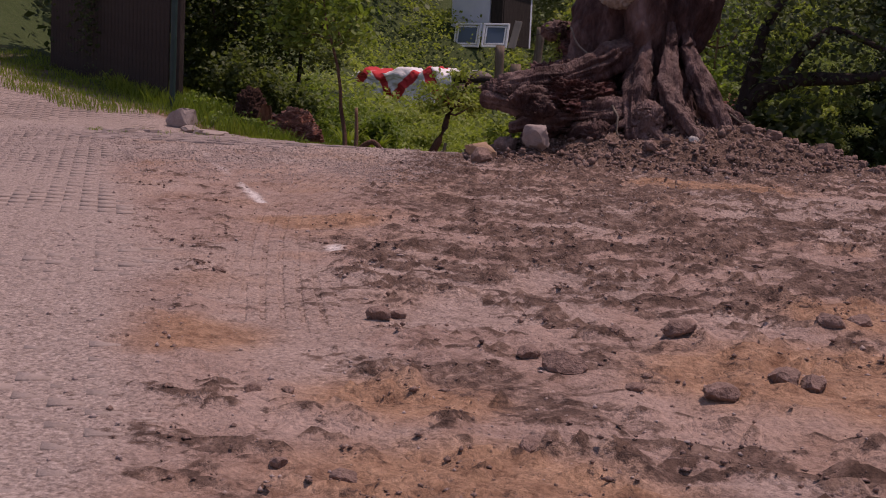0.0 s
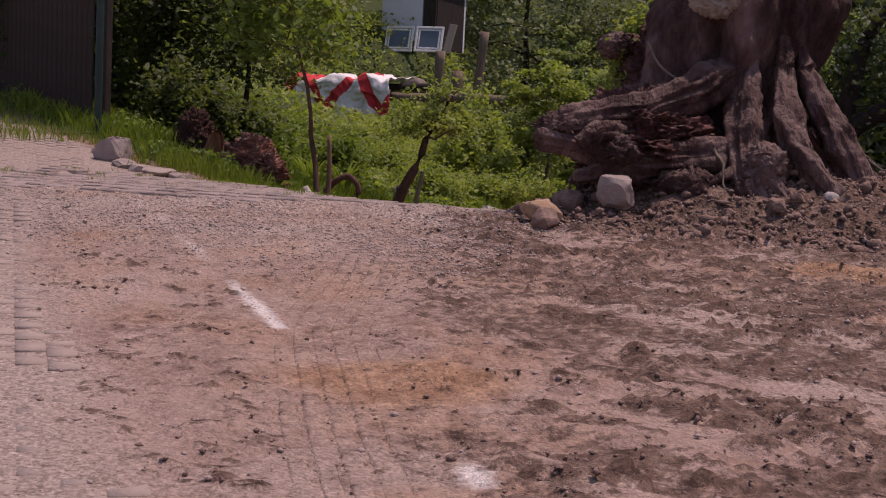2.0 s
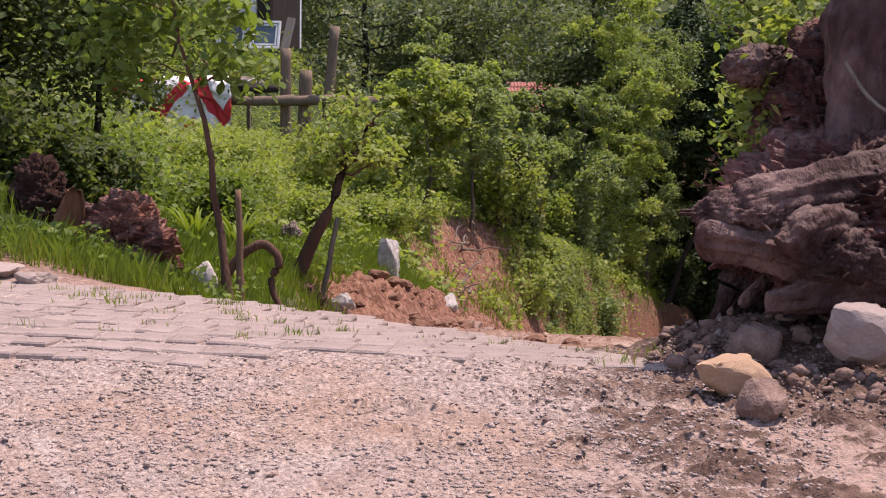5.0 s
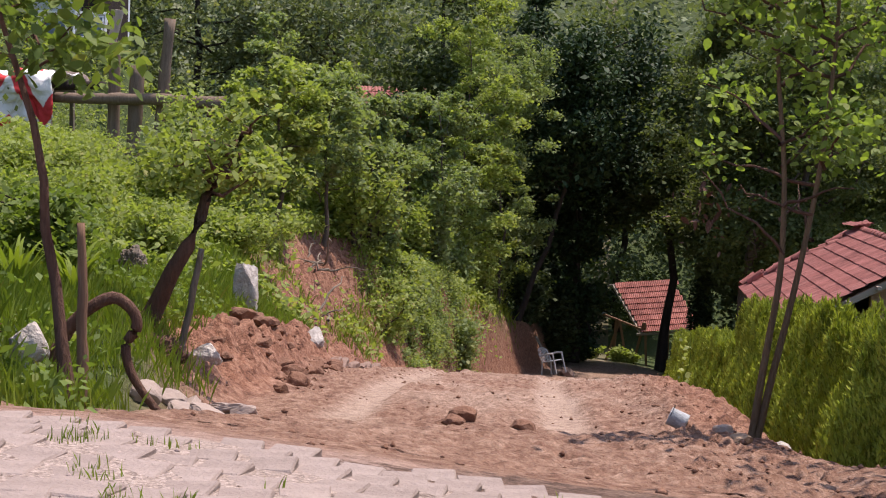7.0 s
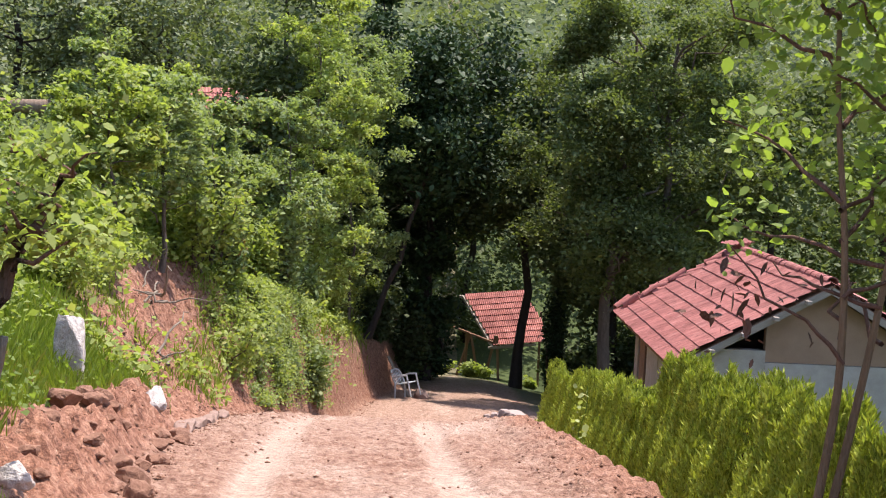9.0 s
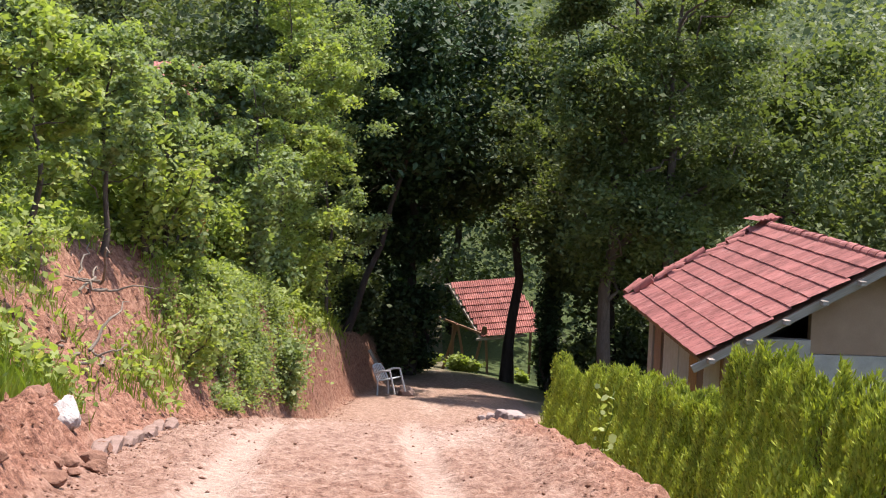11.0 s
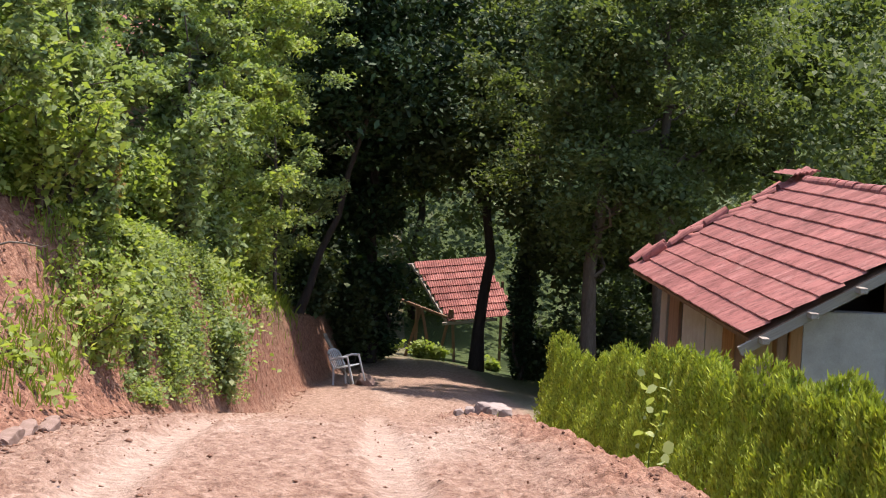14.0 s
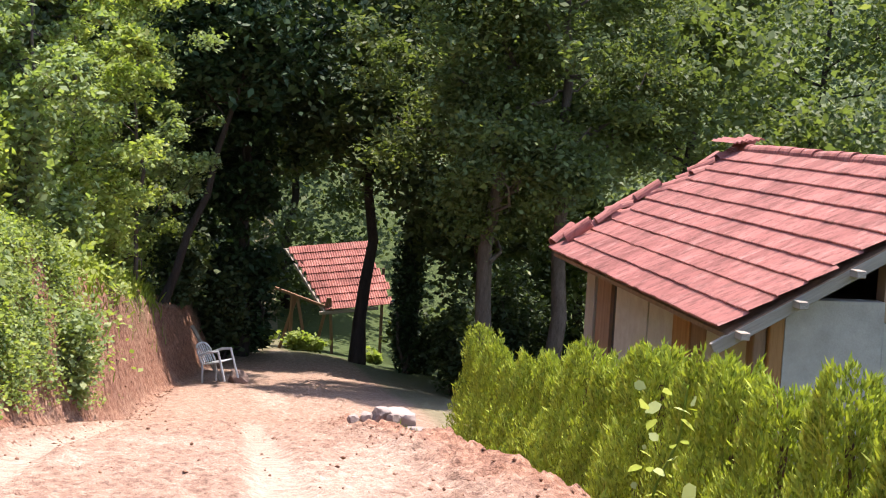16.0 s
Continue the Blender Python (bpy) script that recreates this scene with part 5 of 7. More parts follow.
def small_stump(x, y, z, size, seed, label, mat=ROOTWOOD, knots=3):
    root = thing("root_stump", label, "tree stump", pose(x, y, z))
    rng = np.random.default_rng(seed)
    part("trunk", gnarl((0, 0, size[2] * 0.42), (size[0] * 0.8, size[1] * 0.8, size[2] * 0.52), seed, 6, 1.0, 2.2), mat, root, "", True)
    for k in range(knots):
        a = k * 6.283 / knots + rng.random()
        part("root", gnarl((math.cos(a) * size[0] * 0.7, math.sin(a) * size[1] * 0.7, size[2] * (0.12 + 0.3 * rng.random())), (size[0] * 0.55, size[1] * 0.4, size[2] * 0.2), seed + k + 1, 5, 1.2, 1.6), mat, root, "", True)
    return root


small_stump(-2.36, 3.02, spot_z(-2.36, 3.02) - 0.24, (0.44, 0.32, 0.72), 31, "dug-up gnarled reddish tree root beside the garden edge", DUGWOOD, 6)
small_stump(-3.25, 3.32, spot_z(-3.25, 3.32) - 0.24, (0.25, 0.25, 0.84), 35, "dark hollow log end standing among weeds", LOGBARK)
small_stump(-1.95, 6.12, 0.66, (0.22, 0.16, 0.26), 37, "small rotten orange-brown stump in the grass", REDBARK)
small_stump(-3.59, 10.3, spot_z(-3.59, 10.3) - 0.02, (0.17, 0.17, 0.46), 39, "weathered grey stump half hidden by grass", POLEWOOD, 2)


def chip(a, b, w, mat, name, label, seed):
    """A torn slab of bark, thick and curved."""
    rng = np.random.default_rng(seed)
    n, k = 14, 8
    u, s = np.meshgrid(np.linspace(0, 1, k), np.linspace(0, 1, n))
    p = np.array(a) + (np.array(b) - np.array(a)) * s[..., None]
    bow = np.sin(u * math.pi) * w * 0.5
    wide = w * (0.6 + 0.4 * np.sin(s * 2.6)) * (1 - 0.75 * s**3)
    q = p + np.stack([(u - 0.5) * wide, -bow, 0.03 * fractal(u * 5, s * 6, 1, 3, seed)], -1)
    back = q + np.array([0, 0.03, 0])
    v = np.concatenate([q.reshape(-1, 3), back.reshape(-1, 3)])
    i = np.arange(n * k).reshape(n, k)
    f = np.stack([i[:-1, :-1], i[:-1, 1:], i[1:, 1:], i[1:, :-1]], -1).reshape(-1, 4)
    rim = np.concatenate([i[0, :], i[1:, -1], i[-1, -2::-1], i[-2::-1, 0]])
    side = np.stack([rim[:-1], rim[1:], rim[1:] + n * k, rim[:-1] + n * k], -1)
    return tagged(part(name, mesh_np(name, v, np.concatenate([f, f[:, ::-1] + n * k, side]), mat), None), label, "bark")


chip((-2.80, 2.80, 1.42), (-2.60, 2.76, 2.02), 0.30, ORANGEBARK, "bark_slab", "curved orange-brown slab of bark leaning on a root", 4)

# stones of the garden edge
rock("garden_stone", "pale upright limestone lump in the grass", -1.70, 3.1, (0.10, 0.09, 0.17), WHITESTONE, 61, sink=0.1, z=1.15, boxy=0.45)
rock("garden_stone", "white upright limestone on the red soil heap", -3.1, 13.3, (0.17, 0.14, 0.40), WHITESTONE, 62, sink=0.08, z=spot_z(-3.1, 13.3) - 0.08, boxy=0.65)
rock("garden_stone", "small white stone beside the soil heap", -1.86, 7.2, (0.13, 0.10, 0.10), WHITESTONE, 63, z=spot_z(-1.86, 7.2), boxy=0.4)
rock("garden_stone", "white rounded stone on the bank", -2.38, 14.45, (0.12, 0.16, 0.13), WHITESTONE, 64, z=spot_z(-2.38, 14.45), boxy=0.4)
for k, (sx, sy, sw, sd, sh, ang) in enumerate([(-1.25, 4.75, 0.15, 0.08, 0.035, 30), (-1.05, 4.95, 0.17, 0.09, 0.03, -15), (-1.10, 4.65, 0.13, 0.08, 0.035, 60), (-0.90, 4.8, 0.10, 0.07, 0.04, 10), (-1.42, 4.85, 0.12, 0.08, 0.05, 0), (-1.15, 5.2, 0.15, 0.09, 0.03, -40), (-1.5, 4.55, 0.11, 0.09, 0.07, 20), (-1.35, 5.05, 0.12, 0.08, 0.035, 80)]):
    rock("broken_slab", "broken pale paving slab dumped at the garden edge", sx, sy, (sw, sd, sh), PAVER, 70 + k, "stone slab", 0.12, ang, 0.85, "broken slabs", tilt=24 * (-1) ** k, res=2)
for k in range(11):
    sy = 14.6 + k * 0.62
    rock("kerb_stone", "pinkish rough kerb stone half buried along the lane", float(lane_edge(sy)) + 0.02 + 0.06 * math.sin(k * 2.3), sy, (0.08, 0.27 + 0.06 * math.sin(k * 1.9), 0.075), KERB, 90 + k, "kerb", 0.36, 5 * math.sin(k * 2.7), 0.7, "kerb stones of the lane", tilt=5 * math.sin(k * 1.7), res=2)
rock("kerb_block", "grey concrete kerb block at the road edge", -3.07, 1.47, (0.20, 0.13, 0.15), BRICK, 110, "kerb", 0.12, -8, 0.97, res=3)
for k, (sx, sy, sw) in enumerate([(-3.1, 1.55, 0.22), (-2.75, 1.2, 0.2), (-2.4, 0.95, 0.17), (-3.4, 1.8, 0.2), (-2.05, 0.7, 0.2), (-1.7, 0.58, 0.16)]):
    rock("kerb_rubble", "pale crumbling concrete kerb edge", sx, sy, (sw * 0.8, sw * 0.5, 0.05), PAVER, 114 + k, "kerb", 0.3, -40 + 9 * k, 0.6, "crumbling kerb", res=2)
tagged(pole("fence_post", (-4.3, 2.9, 1.6), (-4.33, 2.93, 4.6), 0.045, 0.045, plain("green_paint", (0.012, 0.028, 0.026), (0.025, 0.05, 0.045), 6, 0.5, 0.1), None, "", 3, 0.0), "dark green painted steel fence post", "fence post")

# tall dark board fence along the upper road
FENCE = thing("board_fence", "tall dark brown board fence in shade by the road", "fence")
rng_f = random.Random(23)
fa, fb = Vector((-4.75, 3.4, 0)), Vector((-9.2, 5.95, 0))
for k in range(34):
    p = fa.lerp(fb, k / 34)
    q = fa.lerp(fb, (k + 0.93) / 34)
    g = min(spot_z(p.x, p.y), spot_z(q.x, q.y)) - 0.1
    ln = (q - p).length
    m = Matrix.Translation((p.x, p.y, g)) @ pose(0, 0, 0, 0, 0, math.degrees(math.atan2(q.y - p.y, q.x - p.x)))
    block("board", 0, ln, -0.015 + rng_f.uniform(-0.006, 0.006), 0.015, 0, 2.9 + rng_f.uniform(-0.08, 0.08), DARKBARK, FENCE, edge=0.004, place=m)
for k in range(5):
    p = fa.lerp(fb, k / 4)
    beam("post", (p.x + 0.09, p.y + 0.11, spot_z(p.x, p.y) - 0.2), (p.x + 0.09, p.y + 0.11, spot_z(p.x, p.y) + 2.8), 0.12, 0.12, DARKBARK, FENCE)

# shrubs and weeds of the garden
for k, (sx, sy, sw, sh, n, mat) in enumerate([(-5.2, 5.9, 0.8, 3.2, 6200, LEAF_ALDER), (-6.2, 7.4, 1.0, 3.6, 6600, LEAF_ALDER), (-4.5, 7.4, 0.6, 0.9, 3000, LEAF_GARDEN), (-4.0, 6.0, 0.5, 0.8, 2600, LEAF_GARDEN), (-3.3, 7.4, 0.5, 0.7, 2600, LEAF_GARDEN), (-6.6, 9.8, 0.9, 1.0, 4200, LEAF_GARDEN), (-7.8, 12.5, 1.1, 0.8, 4200, LEAF_GARDEN), (-4.3, 4.6, 0.45, 1.1, 3200, LEAF_ALDER), (-3.7, 5.0, 0.4, 0.8, 2600, LEAF_ALDER), (-4.9, 15.0, 0.8, 0.9, 3600, LEAF_LIGHT), (-6.6, 16.6, 1.0, 0.9, 4200, LEAF_LIGHT), (-8.6, 19.5, 1.2, 0.8, 4600, LEAF_LIGHT), (-10.5, 25.0, 1.4, 0.55, 5000, LEAF_LIGHT), (-12.0, 28.5, 1.4, 0.45, 5000, LEAF_LIGHT), (-8.6, 30.0, 1.0, 1.0, 4000, LEAF_LIGHT), (-4.7, 18.4, 0.7, 0.8, 3600, LEAF_LIGHT), (-8.4, 6.6, 1.1, 3.6, 5200, LEAF_SHADED), (-7.2, 5.2, 0.8, 2.8, 4600, LEAF_SHADED), (-14.5, 36.5, 1.6, 2.4, 4600, LEAF_MID), (-11.5, 38.0, 1.5, 2.8, 5000, LEAF_MID), (-9.0, 37.5, 0.9, 3.4, 4200, LEAF_LIGHT)]):
    shrub("garden_shrub", "leafy green garden shrub" if mat in (LEAF_MID, LEAF_ALDER) else "hedge shrub with shade put into its dark leaf colour" if mat is LEAF_SHADED else "bright green weedy shrub in sunlight", sx, sy, (sw, sw, sh), int(n * 1.5), 0.060 if mat is LEAF_MID else 0.046, mat, 220 + k, 30, group="garden shrubs")
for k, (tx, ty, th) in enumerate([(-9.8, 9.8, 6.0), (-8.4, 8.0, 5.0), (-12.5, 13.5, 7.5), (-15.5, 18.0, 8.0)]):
    tree("roadside_tree", "dense dark roadside tree with low branches", tx, ty, th, (1.9, 1.9), 0.14, 0.05, 9000, 0.12, LEAF_SHADED, DARKBARK, 250 + k, 60, group="roadside trees")


def sword_plant(x, y, tall, seed, label="clump of long sword-shaped leaves"):
    rng = np.random.default_rng(seed)
    root = thing("sword_plant", label, "plant", pose(x, y, spot_z(x, y)))
    for k in range(26):
        a, ln = rng.random() * 6.283, tall * (0.6 + 0.5 * rng.random())
        out = np.array([math.cos(a), math.sin(a), 0])
        t = np.linspace(0, 1, 7)[:, None]
        p = out * (0.06 + 0.45 * ln * t**1.6) + np.array([0, 0, 1.0]) * ln * (t - 0.38 * t**2.5)
        w = np.array([-out[1], out[0], 0]) * (0.022 * (1 - t**2) + 0.002)
        v, f = np.stack([p - w, p + w], 1).reshape(-1, 3), np.stack([np.arange(0, 12, 2), np.arange(1, 12, 2), np.arange(3, 14, 2), np.arange(2, 14, 2)], -1)
        part("leaf", mesh_np("leaf", v, f, GRASS), None, root)


sword_plant(-2.75, 5.3, 0.75, 3)
sword_plant(-2.45, 5.7, 0.6, 4)
sword_plant(-9.0, 35.0, 2.2, 6, "tall fountain of long arching leaves")

# ---- posts, rail, draped cloth and the shed behind ----
for a, b, r in (((-12.24, 33.4, 0.1), (-12.26, 33.4, 4.7), 0.17), ((-11.72, 33.3, 0.1), (-11.56, 33.3, 4.04), 0.20), ((-11.02, 33.3, 0.1), (-10.64, 33.3, 5.38), 0.16)):
    tagged(pole("wooden_post", a, b, r * 1.05, r, BROWNLOG, None, "", int(r * 100), 0.006, 12), "weathered upright wooden post in the garden", "post", "posts with a rail")
tagged(pole("rail_log", (-13.9, 33.0, 3.10), (-8.84, 32.95, 3.10), 0.15, 0.18, BROWNLOG, None, "", 9, 0.012, 12), "long weathered log used as a rail", "log")
tagged(pole("rail_log", (-15.4, 33.6, 3.42), (-12.57, 33.5, 3.46), 0.13, 0.12, DARKBARK, None, "", 10, 0.01, 12), "short dark log behind the rail", "log")


def cloth_material():
    m, nodes, links, b = material("striped_cloth", 0.8)
    where = nodes.new("ShaderNodeTexCoord").outputs["Object"]
    # zigzag bands of red that droop with the folds
    wob = mixed(nodes, links, 0.45, where, noise_tint(nodes, links, 0.9, where), "ADD")
    xyz = nodes.new("ShaderNodeSeparateXYZ")
    links.new(wob, xyz.inputs[0])
    zig = nodes.new("ShaderNodeMath")
    zig.operation = "PINGPONG"
    zig.inputs[1].default_value = 1.05
    links.new(xyz.outputs[0], zig.inputs[0])
    up = nodes.new("ShaderNodeMath")
    up.operation = "MULTIPLY_ADD"
    links.new(xyz.outputs[2], up.inputs[0])
    up.inputs[1].default_value = 0.75
    links.new(zig.outputs[0], up.inputs[2])
    band = nodes.new("ShaderNodeMath")
    band.operation = "PINGPONG"
    band.inputs[1].default_value = 0.62
    links.new(up.outputs[0], band.inputs[0])
    c = ramp(nodes, links, band.outputs[0], [(0.38, (0.74, 0.72, 0.72)), (0.42, (0.55, 0.04, 0.045))])
    c = mixed(nodes, links, 0.25, c, ramp(nodes, links, noise_node(nodes, links, 9, 4, 0.6, where), [(0.3, (0.5, 0.46, 0.45)), (0.7, (0.95, 0.95, 0.95))]), "MULTIPLY")
    links.new(c, b.inputs["Base Color"])
    bumped(nodes, links, b, noise_node(nodes, links, 6, 4, 0.6, where), 0.5, 0.08)
    return m


def draped_cloth():
    gu, gv = np.meshgrid(np.linspace(0, 1, 110), np.linspace(0, 1, 60))
    x = -19.9 + 6.3 * gu + 0.18 * fractal(gu * 9, gv * 5, 1, 3, 4)
    fold = 0.5 + 0.5 * np.sin(gu * 46 + 5 * fractal(gu * 4, gv * 2, 1, 3, 6))
    crumple = fractal(gu * 14, gv * 8, 1, 4, 7, 0.6)
    top = 3.84 - 0.35 * np.abs(gu - 0.9) - 0.16 * np.sin(gu * 15) ** 2 + 0.2 * crumple
    long = 1.05 + 0.55 * step(0.55, 0.75, gu) - 0.35 * np.exp(-(((gu - 0.88) / 0.07) ** 2)) + 0.45 * step(0.93, 1.0, gu) + 0.35 * fractal(gu * 6, gv * 0, 1, 3, 9)
    hang = step(0.36, 0.50, gv)
    z = top - np.clip((gv - 0.40) / 0.60, 0, 1) * long
    y = 34.4 - 2.0 * np.minimum(gv / 0.42, 1) - hang * (0.22 * fold * (gv - 0.3) + 0.05) + 0.16 * crumple
    v = np.stack([x, y, z], -1)
    i = np.arange(v.shape[0] * v.shape[1]).reshape(v.shape[:2])
    f = np.stack([i[:-1, :-1], i[:-1, 1:], i[1:, 1:], i[1:, :-1]], -1).reshape(-1, 4)
    me = mesh_np("cloth", v.reshape(-1, 3), f, cloth_material(), True)
    ob = tagged(new("draped_cloth", me), "red and white cloth draped over a stacked timber frame", "cloth")
    mod = ob.modifiers.new("thickness", "SOLIDIFY")
    mod.thickness = 0.015
    stand = thing("timber_stack", "rough timber trestle under the cloth", "timber")
    for px in (-19.6, -17.6, -15.6, -13.8):
        for py in (32.55, 34.2):
            beam("leg", (px, py, spot_z(px, py) - 0.1), (px, py, 3.14), 0.12, 0.12, POLEWOOD, stand)
    for py in (32.55, 34.2):
        beam("top_beam", (-19.8, py, 3.12), (-13.7, py, 3.25), 0.12, 0.1, POLEWOOD, stand)


draped_cloth()
GLASS, gn, gl, gb = material("window_glass", 0.08)
gb.inputs["Base Color"].default_value = (0.10, 0.14, 0.20, 1)
gb.inputs["Specular IOR Level"].default_value = 0.6
FRAMEWHITE = plain("white_frame", (0.66, 0.67, 0.70), (0.80, 0.81, 0.83), 3, 0.4, 0.03)
WALLBLUE = plain("pale_wall", (0.58, 0.60, 0.66), (0.70, 0.72, 0.77), 2, 0.85, 0.1)


def shed():
    root = thing("shed", "pale walled shed with a brown door behind shrubs", "shed")
    zb = spot_z(-18.5, 46.2) - 0.5
    block("wall", -20.2, -18.25, 46.0, 46.2, zb, 9.2, WALLBLUE, root)
    block("door", -18.2, -17.62, 46.04, 46.16, zb, 9.2, DARKBARK, root, "dark brown plank door")
    block("wall", -20.2, -20.0, 46.2, 49.5, zb, 9.2, WALLBLUE, root)
    block("wall", -17.8, -17.6, 46.2, 49.5, zb, 9.2, DARKBARK, root, "dark boarded side wall")
    block("wall", -20.2, -17.6, 49.5, 49.7, zb, 9.2, WALLBLUE, root)
    block("roof", -20.6, -17.2, 45.5, 50.1, 9.2, 9.4, PLANK, root)


def window_unit(x, y, z, w, h, lean, turn, label):
    root = thing("window_unit", label, "window", pose(x, y, z, lean, 0, turn), "loose windows by the shed")
    # an outer frame with a lighter sash set into it, and one pane
    for t, lo, depth in ((0.09, 0.0, 0.05), (0.07, 0.13, 0.035)):
        x0, x1, z0, z1 = lo, w - lo, lo, h - lo
        for a in ((x0, x1, z0, z0 + t), (x0, x1, z1 - t, z1), (x0, x0 + t, z0 + t, z1 - t), (x1 - t, x1, z0 + t, z1 - t)):
            block("frame_bar", a[0], a[1], -depth, depth, a[2], a[3], FRAMEWHITE, root, edge=0.01)
    block("gasket", 0.08, w - 0.08, 0.012, 0.024, 0.08, h - 0.08, PLASTER, root, edge=0)
    block("pane", 0.19, w - 0.19, -0.012, 0.010, 0.19, h - 0.19, GLASS, root, edge=0)


shed()
WZ = spot_z(-18.6, 44.6)
window_unit(-19.45, 44.7, WZ, 1.3, 1.15, -14, 0, "loose white framed window leaning on a wall")
window_unit(-17.95, 44.5, WZ, 1.25, 1.15, -16, 3, "loose white framed window leaning on a wall")
block("leaning_board", 0, 0.35, -0.03, 0.03, 0, 1.3, PLANK, None, place=pose(-16.65, 44.6, WZ, -14, 8, 0))
tagged(bpy.data.objects["leaning_board"], "grey weathered board leaning beside the windows", "board")
rock("terrace_boulder", "mossy boulder below the loose windows", -17.5, 43.5, (0.5, 0.4, 0.35), STONE, 301, "stone", 0.2)

# ---- far roof among the trees ----
def far_house(x, y, z, w, d, rise, turn, label):
    root = thing("far_house", label, "house", pose(x, y, z, 0, 0, turn))
    block("wall", -w / 2 + 0.3, w / 2 - 0.3, -d / 2 + 0.3, d / 2 - 0.3, -9, -0.05, TANPLASTER, root)
    for s in (1, -1):
        roof = thing("roof", "", "", None)
        roof.parent = root
        up = Vector((0, s * d / 2, rise))
        n = max(4, int(up.length / 0.36))
        tiled_slope(roof, (-w / 2 if s > 0 else w / 2, -s * d / 2, 0), (s, 0, 0), up, [(0, w)] * n, up.length / n, 0.42, 8 + s)
        bm = bmesh.new()
        q = [(-w / 2, -s * d / 2, -0.02), (w / 2, -s * d / 2, -0.02), (w / 2, 0, rise - 0.02), (-w / 2, 0, rise - 0.02)]
        vs = [bm.verts.new(p) for p in q] + [bm.verts.new((p[0], p[1], p[2] - 0.06)) for p in q]
        for k in ((0, 1, 2, 3), (7, 6, 5, 4), (0, 4, 5, 1), (1, 5, 6, 2), (2, 6, 7, 3), (3, 7, 4, 0)):
            bm.faces.new([vs[j] for j in k])
        part("roof_board", bm, BROWNPLANK, roof)
    return root


far_house(-6.7, 51.5, 2.9, 4.2, 3.6, 1.3, 12, "far house with a red tiled roof among trees")


# ---- open hut at the lane's end ----
def hut():
    root = thing("open_hut", "open timber hut with a pink tiled roof on props", "hut")
    g = spot_z(4, 57)
    a, b, c, d = Vector((2.4, 58.2, -4.1)), Vector((6.3, 58.0, -3.95)), Vector((3.7, 55.9, -5.95)), Vector((7.0, 56.2, -5.6))
    roof = thing("roof", "", "", None)
    roof.parent = root
    across, up = (d - c), (a - c) - (d - c) * ((a - c).dot(d - c) / (d - c).length_squared)
    n = 9
    tiled_slope(roof, c - across.normalized() * 0.5, across, up, [(-0.9 * k / n + 0.5, across.length * 0.72 - 0.5 * k / n + 0.5) for k in range(n)], up.length / n, 0.26, 21)
    for p, q in ((c, a), (c + across * 0.5, a + across * 0.45), (c - across.normalized() * 0.2, c + across * 0.55), (a - across * 0.05, a + across * 0.42)):
        beam("rafter", p - Vector((0, 0, 0.06)), q - Vector((0, 0, 0.06)), 0.10, 0.10, PLANK, roof)
    beam("rafter", (2.0, 56.6, -5.3), (4.0, 55.9, -5.9), 0.09, 0.09, BROWNPLANK, roof)
    for p, q in (((1.1, 57.4), (1.0, 57.4)), ((1.5, 57.0), (1.25, 57.2)), ((2.2, 56.6), (2.75, 56.4)), ((2.55, 56.5), (2.6, 56.4)), ((3.15, 56.3), (2.75, 56.3)), ((4.0, 56.0), (3.85, 56.0)), ((3.4, 56.1), (3.8, 56.0)), ((5.8, 57.5), (5.8, 57.5)), ((5.0, 58), (5.0, 58))):
        beam("prop", (p[0], p[1], spot_z(*p) - 0.1), (q[0], q[1], -5.5 if q[0] < 5 else -4.6), 0.10, 0.10, BROWNPLANK, root)
    return root


hut()
shrub("lane_end_shrub", "bright low shrub in sun by the hut", 3.0, 54.2, (0.7, 0.4, 0.55), 1800, 0.10, LEAF_LIGHT, 401, 16)
shrub("lane_end_shrub", "pale sunlit weeds by the hut", 1.1, 54.8, (0.7, 0.4, 0.5), 1800, 0.09, LEAF_LIGHT, 402, 16)
shrub("lane_end_shrub", "small sunlit weed by the hut", 5.1, 52.8, (0.3, 0.25, 0.4), 700, 0.09, LEAF_LIGHT, 403, 10)


# dark leaves here stand in for the deep shade under the trees
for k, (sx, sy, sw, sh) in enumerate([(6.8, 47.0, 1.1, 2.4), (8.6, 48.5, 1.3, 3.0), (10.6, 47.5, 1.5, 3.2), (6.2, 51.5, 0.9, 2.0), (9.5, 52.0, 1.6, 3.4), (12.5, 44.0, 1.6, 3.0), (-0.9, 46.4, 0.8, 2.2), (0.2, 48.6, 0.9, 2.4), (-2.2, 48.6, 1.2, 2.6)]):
    shrub("wood_edge_shrub", "shrub at the wood's edge with shade put into its dark leaf colour", sx, sy, (sw, sw, sh), 3800, 0.11, LEAF_SHADED, 410 + k, 24, group="shrubs at the wood's edge")


# near-black leaves paint the deep shade of this trunk
shrub("ivy_column", "ivy-clad trunk beside the hut, deep shade put into its leaf colour", 5.8, 50.2, (0.42, 0.42, 4.4), 5200, 0.09, CONIFER, 431, 40)


